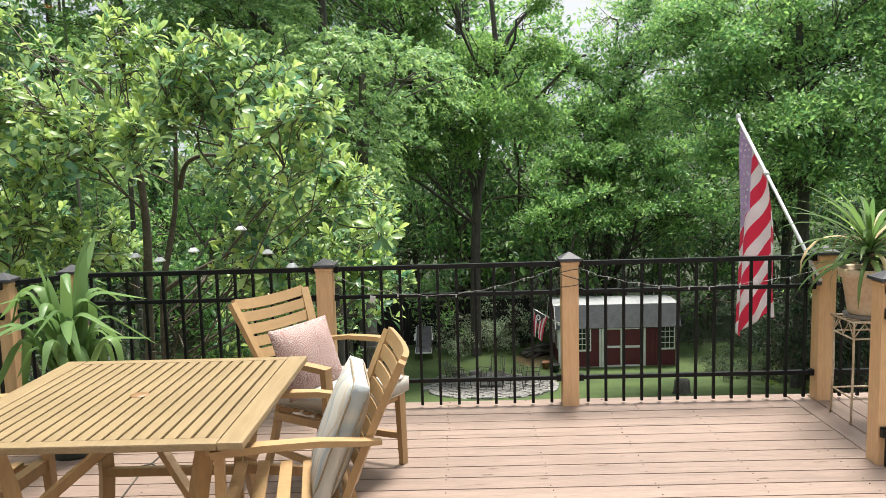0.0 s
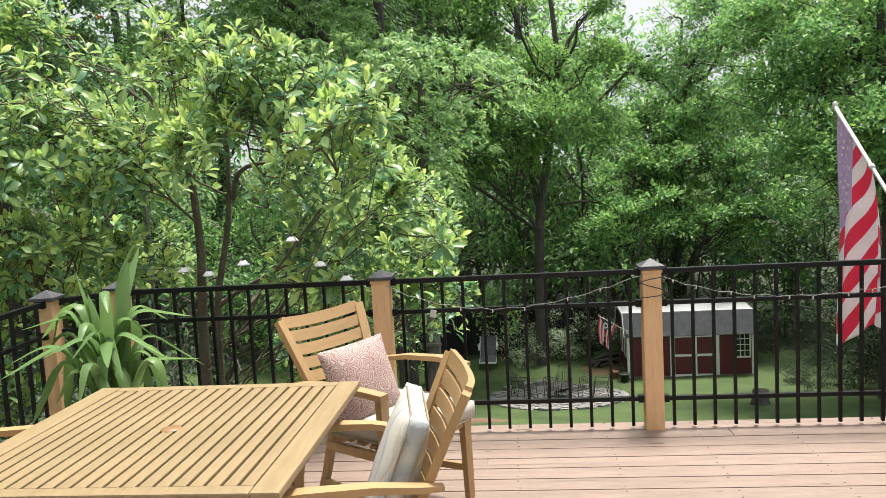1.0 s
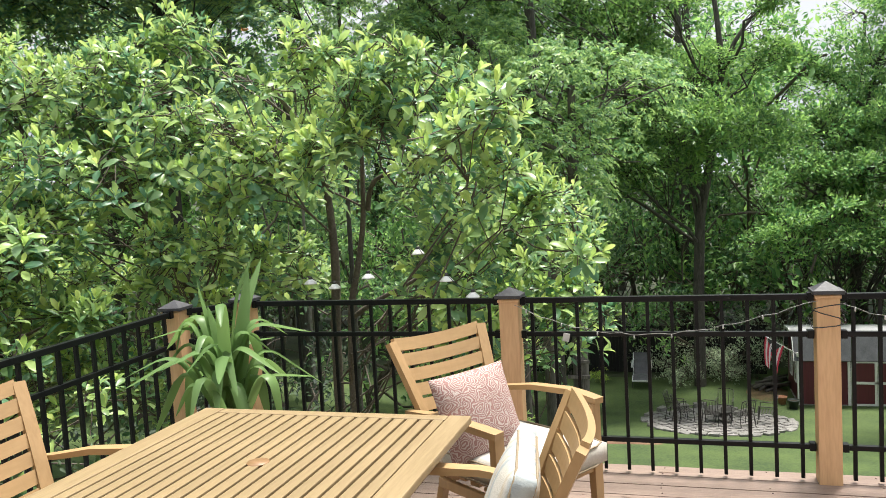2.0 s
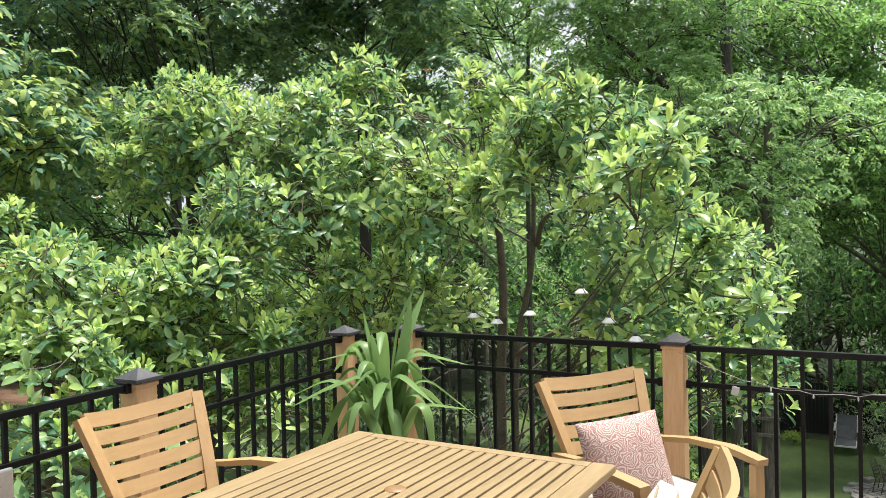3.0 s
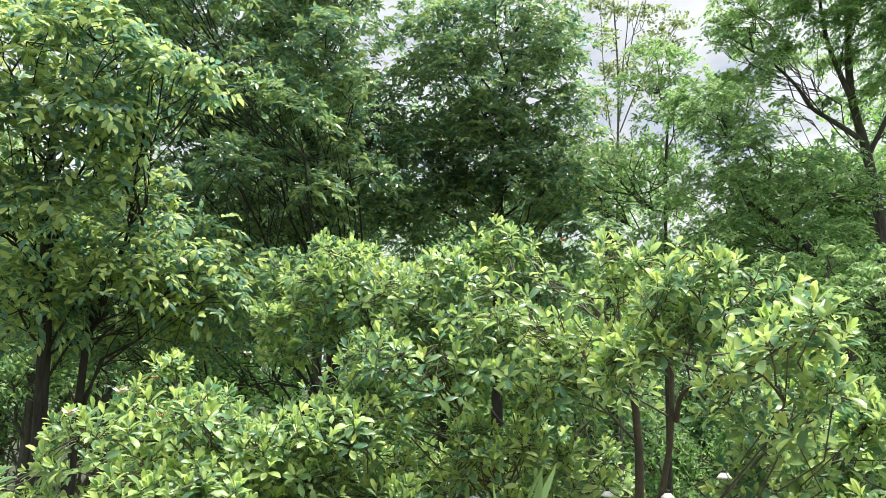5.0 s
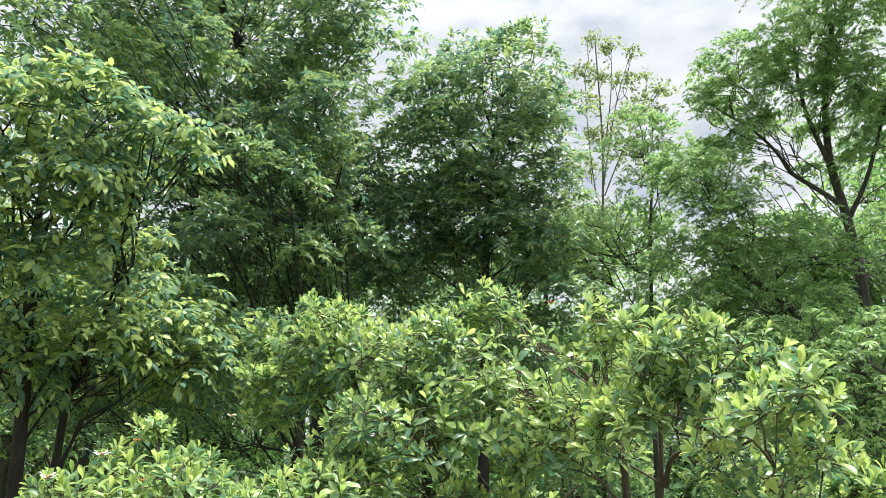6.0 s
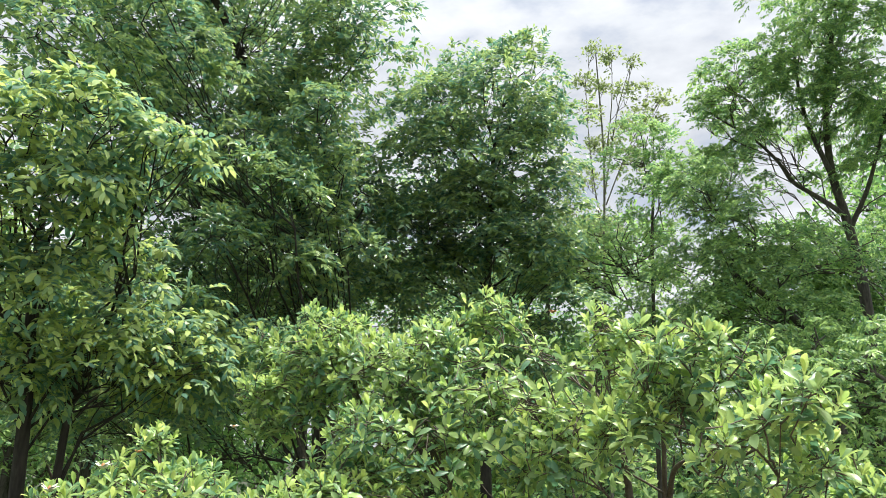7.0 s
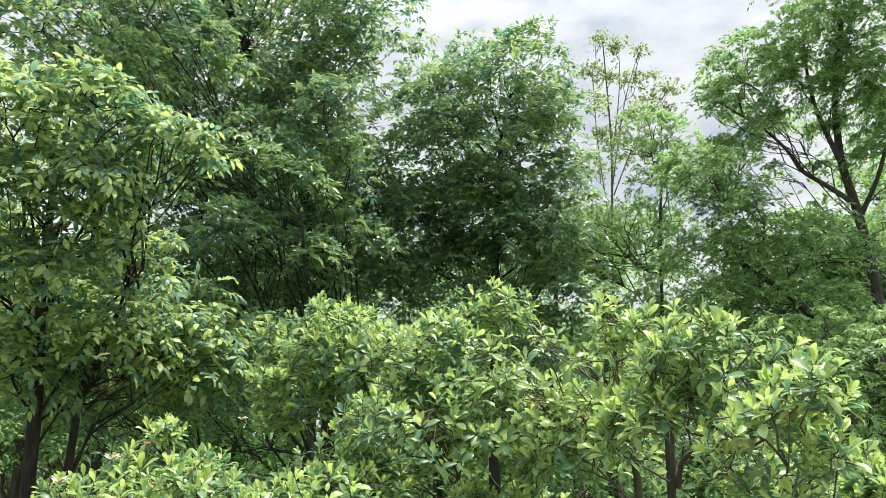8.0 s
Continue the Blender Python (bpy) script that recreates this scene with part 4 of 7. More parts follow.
grow("maple_tree", 30, "full light green maple behind the shed", [(3.4, 36.9, -1.0, 1.5, 1.1), (5.6, 36.8, -0.7, 1.7, 1.2), (7.9, 36.8, -0.9, 1.7, 1.2), (10.0, 36.6, -1.0, 1.6, 1.1), (4.4, 38.7, 1.0, 2.1, 1.4), (6.9, 38.6, 1.4, 2.2, 1.5), (9.5, 38.4, 1.1, 2.1, 1.4),
     (5.6, 40.6, 3.2, 2.6, 1.7), (8.6, 40.4, 3.6, 2.7, 1.8), (8.0, 41.6, 6.2, 2.5, 1.9), (5.3, 42.0, 5.9, 1.7, 1.2), (9.0, 40.8, 8.8, 1.9, 1.2)],
     [rooted(7.0, 41.4, (7.0, 41.2, -3.0), (7.2, 40.8, 1.0), (7.6, 41.0, 5.0))], M_WOODS, M_BARK, ("tuft", 8, 0.17, 0.21, 0.10), 52, 0.3, clump=0.34, clusters=22, flat=0.36)
grow("maple_tree", 31, "wide green maple tree at the side of the lawn", [(9.3, 28.3, 5.53, 3.78, 1.89), (11.67, 27.5, 4.58, 3.16, 2.53), (7.76, 28.1, 4.07, 2.24, 1.63), (10.4, 25.3, 2.0, 2.9, 1.7), (12.1, 24.0, 0.8, 2.3, 1.7), (8.4, 26.2, 1.2, 2.3, 1.6), (8.21, 29.6, 6.37, 2.17, 1.3), (14.73, 26.4, 3.54, 3.83, 3.19), (13.77, 27.4, 7.38, 4.38, 2.19)],
     [rooted(10.8, 27.6, (10.8, 27.5, -2.0), (10.6, 27.2, 2.0), (10.2, 26.8, 6.0)), rooted(13.0, 26.5, (13.0, 26.4, -1.0), (12.8, 25.8, 4.5))], M_WOODS, M_BARK, ("tuft", 8, 0.15, 0.19, 0.085), 58, 0.26, clump=0.34, clusters=22, flat=0.36)


def woods_tree(seed, height, spread, leaf):
    """A woodland tree about the origin, to be set round the lawn many times."""
    rng = np.random.default_rng(seed)
    lobes = []
    for i in range(11):
        z = height * rng.uniform(0.3, 0.97)
        k = math.sin(math.pi * min(max((z / height - 0.12) / 0.95, 0.05), 0.95)) ** 0.7
        a, q = rng.uniform(0, 6.3), rng.uniform(0.2, 0.9) * spread * k
        lobes.append((q * math.cos(a), q * math.sin(a), z, rng.uniform(1.5, 2.6), rng.uniform(1.0, 1.8)))
    lean = rng.normal(0, 0.5, 2)
    return grow("woodland_tree", seed, "tall woodland tree in full summer leaf", lobes, [[(0, 0, -0.4), (0, 0, height * 0.4), (lean[0], lean[1], height * 0.93)]],
                leaf, M_BARK, ("tuft", 8, 0.26, 0.27, 0.135), 10.5, 0.24, group="woods round the lawn", clump=0.5, clusters=10, twigs=0.012, flat=0.5, sides=3)[0]


def shrub(seed, leaf, label, group, fine=False):
    rng = np.random.default_rng(seed)
    lobes = [(rng.normal(0, 0.7), rng.normal(0, 0.7), rng.uniform(0.5, 1.9), rng.uniform(0.6, 1.0), rng.uniform(0.5, 0.8)) for _ in range(6)]
    ob = grow("shrub", seed, label, lobes, [[(0, 0, -0.2), (0.1, 0, 0.7), (0.2, 0.1, 1.5)], [(0.1, 0.1, -0.2), (-0.3, 0.2, 0.6), (-0.6, 0.3, 1.3)]],
              leaf, M_TWIG, ("tuft", 7, 0.10, 0.11, 0.05) if fine else ("tuft", 7, 0.15, 0.17, 0.08), 38 if fine else 36, 0.04, group=group, clump=0.55, clusters=7, sides=3)[0]
    ob["category"] = "shrub"
    return ob


def woods():
    rng = np.random.default_rng(77)
    kinds = [woods_tree(101, 17.5, 3.6, M_WOODS), woods_tree(102, 15.5, 4.0, M_ASH), woods_tree(103, 18.5, 3.2, M_LOCUST), woods_tree(104, 16.0, 3.8, M_WOODS)]
    spots = []
    for far, n, y0, y1 in ((30, 8, 22, 78), (41, 17, -42, 92), (48, 14, -42, 90), (57, 13, -40, 86)):
        for i in range(n):
            yaw = math.radians(y0 + (y1 - y0) * (i + rng.uniform(0.2, 0.8)) / n)
            d = far + rng.uniform(-2.5, 2.5)
            if far == 41 and -17 < math.degrees(yaw) < -3:
                continue
            spots.append((-0.7 - d * math.sin(yaw), 1.7 + d * math.cos(yaw), math.degrees(yaw)))
    used = set()
    for i, (x, y, yaw) in enumerate(spots):
        s = rng.uniform(0.88, 1.1) * (0.84 if -11 < yaw < -5.5 else 1.22 if -2 < yaw < 9 else 0.85 if 9 < yaw < 19 else 1.0)
        m = Matrix.Translation((x, y, lay(x, y))) @ Matrix.Rotation(rng.uniform(0, 6.28), 4, "Z") @ Matrix.Scale(s, 4)
        k = i % 4
        if k in used:
            copy_thing(kinds[k], m)
        else:
            kinds[k].matrix_basis = m
            used.add(k)
    low = [shrub(111, M_SHADE_LEAF, "small shrub with near-black leaves, deep shade put into their colour", "undergrowth", True), shrub(112, M_BUSH, "green leafy shrub at the edge of the woods", "undergrowth", True), shrub(113, M_WOODS, "bright leafy shrub under the trees", "undergrowth", True)]
    used = set()
    for i in range(52):
        yaw = math.radians(-40 + 125 * (i % 26 + rng.uniform(0.1, 0.9)) / 26)
        d = rng.uniform(38.5, 41) if i < 26 else rng.uniform(43, 50)
        x, y = -0.7 - d * math.sin(yaw), 1.7 + d * math.cos(yaw)
        s = rng.uniform(1.2, 1.9) if i < 26 else rng.uniform(1.9, 2.6)
        m = Matrix.Translation((x, y, lay(x, y))) @ Matrix.Rotation(rng.uniform(0, 6.28), 4, "Z") @ Matrix.Diagonal((s, s, s * rng.uniform(0.8, 1.2), 1))
        k = 1 + i % 2
        if k in used:
            copy_thing(low[k], m)
        else:
            low[k].matrix_basis = m
            used.add(k)
    for i in range(17):
        yaw, d = math.radians(-14 + 2.4 * i), 45.0 + 5.0 * (i % 3) / 2
        x, y = -0.7 - d * math.sin(yaw), 1.7 + d * math.cos(yaw)
        copy_thing(low[1 + i % 2], Matrix.Translation((x, y, lay(x, y))) @ Matrix.Rotation(i * 1.3, 4, "Z") @ Matrix.Scale(2.3, 4))
    nearer = [(-6.5, 32.0, 1.6, 0), (-9.0, 30.0, 1.7, 1), (12.0, 29.6, 1.2, 2), (12.2, 26.8, 1.4, 0), (11.2, 25.4, 0.8, 1), (11.4, 24.6, 1.5, 2), (12.6, 27.0, 1.8, 0),
              (-11.5, 28.0, 1.7, 2), (-14.0, 26.0, 1.8, 0), (-17.0, 22.5, 1.7, 2), (-7.0, 13.0, 1.2, 0), (-10.0, 16.0, 1.4, 2), (-6.6, 11.4, 1.0, 2), (11.9, 31.6, 1.2, 0), (11.6, 29.0, 1.6, 1), (12.4, 25.6, 1.5, 0), (10.8, 27.6, 0.8, 0), (10.9, 24.2, 0.8, 0), (14.6, 27.4, 2.1, 0)]
    fine = [shrub(121, M_BUSH, "small-leaved dark shrub beside the lawn", "shrubs beside the lawn", True), shrub(122, M_WOODS, "small-leaved green shrub beside the lawn", "shrubs beside the lawn", True)]
    for n, (x, y, s, k) in enumerate(nearer):
        m = Matrix.Translation((x, y, lay(x, y))) @ Matrix.Rotation(x * 2.1 + y, 4, "Z") @ Matrix.Scale(s, 4)
        if n < 2:
            fine[n].matrix_basis = m
        else:
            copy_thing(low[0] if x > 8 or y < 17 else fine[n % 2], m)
    # shade-coloured shrubs: behind the lawn, right of the shed, below the magnolias
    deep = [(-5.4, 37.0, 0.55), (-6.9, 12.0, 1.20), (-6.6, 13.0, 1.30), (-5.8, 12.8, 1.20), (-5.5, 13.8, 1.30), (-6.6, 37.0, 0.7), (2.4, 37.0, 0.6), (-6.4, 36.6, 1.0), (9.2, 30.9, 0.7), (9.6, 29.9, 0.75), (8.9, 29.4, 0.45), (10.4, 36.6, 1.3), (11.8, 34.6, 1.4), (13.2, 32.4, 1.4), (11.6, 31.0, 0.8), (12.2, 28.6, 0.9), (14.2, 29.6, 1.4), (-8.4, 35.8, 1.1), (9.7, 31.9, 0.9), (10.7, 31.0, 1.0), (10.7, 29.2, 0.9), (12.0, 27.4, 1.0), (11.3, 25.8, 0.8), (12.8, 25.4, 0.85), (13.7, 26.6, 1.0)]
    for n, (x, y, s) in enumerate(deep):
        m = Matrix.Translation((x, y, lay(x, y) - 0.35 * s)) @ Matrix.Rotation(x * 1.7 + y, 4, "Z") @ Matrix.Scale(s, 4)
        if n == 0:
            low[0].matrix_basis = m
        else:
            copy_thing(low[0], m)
    for leaf, label, spots in ((M_SILVER, "pale silvery-leaved shrub near the walnut trunk", ((-0.85, 36.5, 0.86), (1.1, 36.6, 0.92), (0.2, 37.2, 1.05), (-0.7, 35.9, 0.5), (1.5, 37.3, 1.0), (0.0, 38.6, 1.6), (2.0, 38.6, 1.7), (3.3, 39.2, 1.6), (-1.6, 39.0, 1.5))),
                               (M_LIME, "bright lime-green shrub at the lawn's edge", ((-4.0, 36.2, 0.42), (10.3, 28.3, 0.42), (11.3, 28.6, 0.5), (10.9, 27.3, 0.4), (12.1, 29.2, 0.5)))):
        first = shrub(131 + len(spots), leaf, label, "", True)
        for n, (x, y, s) in enumerate(spots):
            m = Matrix.Translation((x, y, lay(x, y) - 0.3 * s)) @ Matrix.Rotation(x * 1.3 + y, 4, "Z") @ Matrix.Scale(s, 4)
            if n:
                copy_thing(first, m)
            else:
                first.matrix_basis = m


woods()


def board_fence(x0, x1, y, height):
    """Close-boarded fence following the ground, added to stand for a dark, shaded strip."""
    ob = thing("board_fence", "near-black boarding added to stand for the dark shaded strip behind the lawn", "fence", m=pose(x0, y, lay(x0, y)))
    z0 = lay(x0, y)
    board = mesh_of("board", box(bmesh.new(), (0.003, -0.012, -0.15), (0.145, 0.012, height), 0.004), M_SHADE_BOARDS)
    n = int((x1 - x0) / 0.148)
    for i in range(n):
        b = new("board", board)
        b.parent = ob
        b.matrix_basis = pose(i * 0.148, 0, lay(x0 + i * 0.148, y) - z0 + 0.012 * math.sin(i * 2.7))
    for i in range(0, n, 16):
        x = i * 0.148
        part("post", box(bmesh.new(), (x - 0.05, 0.014, -0.3), (x + 0.05, 0.114, height + 0.05), 0.006, pose(0, 0, lay(x0 + x, y) - z0)), M_SHADE_BOARDS, ob)
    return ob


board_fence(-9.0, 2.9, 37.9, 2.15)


# ---- railing ----
P_BACK = [(-3.27, 6.73), (-1.60, 6.73), (0.0, 6.73), (1.66, 6.73), (3.2, 6.73)]
P_LEFT = [(-3.55, 6.42), (-3.46, 4.83), (-3.37, 3.23), (-3.28, 1.63)]


def railing_post():
    ob = thing("railing_post", "tan painted square deck post with a dark pyramid cap", "post", "railing posts")
    part("shaft", box(bmesh.new(), (-0.054, -0.054, -0.24), (0.054, 0.054, 0.962), 0.005), M_POST, ob)
    part("collar", box(bmesh.new(), (-0.060, -0.060, 0.940), (0.060, 0.060, 0.958), 0.004), M_POST, ob)
    bm = bmesh.new()
    box(bm, (-0.073, -0.073, 0.963), (0.073, 0.073, 0.982), 0.003)
    apex = bm.verts.new((0, 0, 1.022))
    ring = [bm.verts.new((x * 0.068, y * 0.068, 0.981)) for x, y in ((-1, -1), (1, -1), (1, 1), (-1, 1))]
    for i in range(4):
        bm.faces.new((ring[i], ring[(i + 1) % 4], apex))
    part("cap", bm, M_CAP, ob, "dark grey metal pyramid cap")
    return ob


first_post = railing_post()
first_post.matrix_basis = pose(*P_BACK[0], 0)
for x, y in P_BACK[1:] + P_LEFT:
    copy_thing(first_post, pose(x, y, 0, 0, 0, 3 if x < -3.3 else 0))
gate_post = copy_thing(first_post, pose(1.475, 5.66, 0))
gate_post["label"] = "tan painted gate post with black hinges"
for z in (0.93, 0.80, 0.18):
    bm = box(bmesh.new(), (-0.045, -0.075, z - 0.028), (0.05, -0.0545, z + 0.028), 0.004)
    box(bm, (-0.052, -0.098, z - 0.020), (-0.012, -0.074, z + 0.020), 0.004)
    tube(bm, [(0.045, -0.082, z - 0.04), (0.045, -0.082, z + 0.04)], 0.012, 10)
    part("hinge", bm, M_RAIL, gate_post, "black gate hinge")
part("drop_rod", box(bmesh.new(), (-0.030, -0.092, 0.003), (-0.008, -0.076, 0.165), 0.003), M_RAIL, gate_post, "black drop rod")


def railing_panel(a, b):
    a, b = Vector((*a, 0)), Vector((*b, 0))
    d = (b - a).normalized()
    s, e = a + d * 0.06, b - d * 0.06
    ob = thing("deck_railing", "black metal railing section with slim square balusters", "railing", "railing panels", m=Matrix.Translation(s))
    span = e - s
    for name, z, w, h in (("top_rail", 0.945, 0.036, 0.030), ("middle_rail", 0.757, 0.030, 0.026), ("bottom_rail", 0.180, 0.030, 0.026)):
        up = Vector((0, 0, z))
        part(name, bar(bmesh.new(), up, span + up, w, h, 0.003), M_RAIL, ob)
        for p, q in ((0.0, 0.03), (span.length - 0.03, span.length)):
            part("bracket", bar(bmesh.new(), d * p + up, d * q + up, w + 0.016, h + 0.016, 0.003), M_RAIL, ob)
    n = max(1, round(span.length / 0.1225))
    stick = mesh_of("baluster", box(bmesh.new(), (-0.009, -0.009, 0.012), (0.009, 0.009, 0.935), 0.001), M_RAIL)
    turn = math.atan2(d.y, d.x)
    for i in range(n):
        bl = new("baluster", stick)
        bl.parent = ob
        bl.matrix_basis = Matrix.Translation(d * (i + 0.5) * span.length / n) @ Matrix.Rotation(turn, 4, "Z")
    return ob


for a, b in list(zip(P_BACK, P_BACK[1:])) + list(zip(P_LEFT, P_LEFT[1:])) + [(P_LEFT[0], P_BACK[0])]:
    railing_panel(a, b)


def string_lights(ends, sag, n, label):
    """A thin light string hung between posts."""
    a, b = Vector(ends[0]), Vector(ends[1])
    ob = thing("string_lights", label, "string lights", "light strings on the railing", m=Matrix.Translation(a))
    pts = []
    for i in range(25):
        t = i / 24
        p = (b - a) * t
        p.z -= 4 * sag * t * (1 - t) * (1.2 - 0.4 * t)
        p.z += 0.006 * math.sin(i * 2.3)
        pts.append(p)
    part("wire", tube(bmesh.new(), pts, 0.0018, 5), M_WIRE, ob)
    for i in range(n):
        p = pts[1 + int(i * 22.5 / n)]
        bm = lathe(bmesh.new(), [(0.002, 0.0), (0.004, -0.005), (0.005, -0.014), (0.003, -0.020), (0.001, -0.022)], 8, Matrix.Translation(p))
        part("bulb", bm, M_BULB, ob, "small white bulb", True)
    return ob


string_lights(((-1.56, 6.655, 0.93), (-0.05, 6.655, 0.94)), 0.165, 7, "thin pale string of small lights sagging between two posts")
string_lights(((0.05, 6.655, 0.92), (1.60, 6.655, 0.87)), 0.115, 9, "thin pale string of small lights drooping along the railing")


def shade_lights(a, b, spots):
    """Small white flared shades on a sagging wire that runs into the magnolia."""
    a, b = Vector(a), Vector(b)
    ob = thing("shade_lights", "string of small white flared lamp shades hung before the magnolia", "string lights", m=Matrix.Translation(a))
    line = [a] + [Vector(p) for p in spots] + [b]
    pts = []
    for p, q in zip(line, line[1:]):
        for i in range(6):
            t = i / 6
            pts.append(p.lerp(q, t) - a - Vector((0, 0, 0.10 * t * (1 - t))))
    part("wire", tube(bmesh.new(), pts + [b - a], 0.0022, 5), M_DARK, ob)
    for p in spots:
        m = Matrix.Translation(Vector(p) - a)
        part("socket", lathe(bmesh.new(), [(0.0, 0.004), (0.011, 0.002), (0.013, -0.022), (0.0, -0.022)], 10, m), M_DARK, ob, "dark socket", True)
        part("shade", lathe(bmesh.new(), [(0.010, -0.014), (0.018, -0.018), (0.036, -0.036), (0.043, -0.044), (0.041, -0.046), (0.034, -0.039), (0.016, -0.021)], 18, m), M_WHITE, ob, "white flared shade", True)
        part("bulb", lathe(bmesh.new(), [(0.0, -0.022), (0.010, -0.026), (0.014, -0.038), (0.010, -0.050), (0.0, -0.054)], 10, m), M_BULB, ob, "small bulb", True)
    return ob


shade_lights((-3.27, 6.79, 1.10), (-1.58, 6.80, 0.93), ((-3.0, 7.1, 1.06), (-2.82, 7.08, 1.03), (-2.55, 7.0, 1.10), (-2.22, 7.02, 1.24), (-2.0, 6.86, 1.09), (-1.83, 6.80, 1.0)))
tag = tagged(new("paper_tag", mesh_of("paper_tag", box(bmesh.new(), (-0.018, -0.003, -0.045), (0.018, 0.003, 0.0), 0.002), M_BULB)), "small white plastic tag on the light string", "tag")
tag.matrix_basis = pose(-1.28, 6.648, 0.775, 0, 12, 0)
wrap = []
for i in range(40):
    a = i * 0.5
    wrap.append((0.075 * (1 if math.cos(a) > 0 else -1) * min(1, abs(math.cos(a)) * 1.8), 0.075 * (1 if math.sin(a) > 0 else -1) * min(1, abs(math.sin(a)) * 1.8), 0.86 + 0.06 * math.sin(i * 0.33)))
tagged(new("light_cord", mesh_of("light_cord", tube(bmesh.new(), wrap, 0.003, 5), M_DARK, True)), "dark cord wound round the top of a post", "cord").matrix_basis = pose(0.0, 6.73, 0)


# ---- table and chairs ----
def patio_table():
    ob = thing("patio_table", "square slatted teak patio table with a capped umbrella hole", "table", m=pose(-2.0, 4.665, 0))
    hx, hy, z = 0.56, 0.555, 0.75
    for sx in (-1, 1):
        x0, x1 = sorted((sx * hx, sx * (hx - 0.085)))
        part("edge_board", box(bmesh.new(), (x0, -hy, z - 0.028), (x1, hy, z), 0.006), M_TEAK_TOP, ob)
    for sy in (-1, 1):
        y0, y1 = sorted((sy * hy, sy * (hy - 0.055)))
        part("end_board", box(bmesh.new(), (-hx + 0.087, y0, z - 0.028), (hx - 0.087, y1, z - 0.001), 0.006), M_TEAK_TOP, ob)
    n = 19
    pitch = (2 * hx - 0.17) / n
    slat = mesh_of("slat", box(bmesh.new(), (-pitch / 2 + 0.0055, -hy + 0.056, z - 0.026), (pitch / 2 - 0.0055, hy - 0.056, z - 0.002), 0.003), M_TEAK_TOP)
    for i in range(n):
        s = new("slat", slat)
        s.parent = ob
        s.location.x = -hx + 0.085 + (i + 0.5) * pitch
    part("hole_cap", lathe(bmesh.new(), [(0.0, z - 0.006), (0.032, z - 0.006), (0.037, z - 0.003), (0.036, z - 0.0005), (0.0, z)], 32), M_PLUG, ob, "round wooden plug in the umbrella hole", True)
    for y in (-0.42, 0.0, 0.42):
        part("batten", box(bmesh.new(), (-hx + 0.03, y - 0.03, z - 0.055), (hx - 0.03, y + 0.03, z - 0.029), 0.004), M_TEAK, ob)
    for sx in (-1, 1):
        part("apron", box(bmesh.new(), (sx * 0.40 - 0.012, -0.42, z - 0.10), (sx * 0.40 + 0.012, 0.42, z - 0.056), 0.004), M_TEAK, ob)
        for sy in (-1, 1):
            pts = []
            for k in range(9):
                t = k / 8
                bow = math.sin(math.pi * t) * 0.06
                pts.append((sx * (0.38 - bow), sy * (0.36 - bow * 0.6 + 0.04 * t), (z - 0.06) * (1 - t)))
            part("leg", sweep(bmesh.new(), pts, 0.055, 0.045, (sx, sy, 0.2)), M_TEAK, ob, smooth=False)
            part("brace", bar(bmesh.new(), (sx * 0.36, sy * 0.33, 0.36), (0, 0, z - 0.09), 0.03, 0.04, 0.004), M_TEAK, ob)
    for sy in (-1, 1):
        part("stretcher", bar(bmesh.new(), (-0.32, sy * 0.33, 0.30), (0.32, sy * 0.33, 0.30), 0.03, 0.04, 0.004), M_TEAK, ob)
    return ob


patio_table()


def back_point(x, s, off=0.0):
    """A point of the reclined, hollow backrest: x across, s from the seat (0) to the top (1)."""
    hollow = -0.045 * (1 - (x / 0.27) ** 2)
    return Vector((x * (0.66 + 0.37 * s), -0.235 - 0.19 * s - 0.03 * s * s + hollow + off, 0.40 + 0.535 * s))


BACK_UP = (0, -0.36, 0.93)


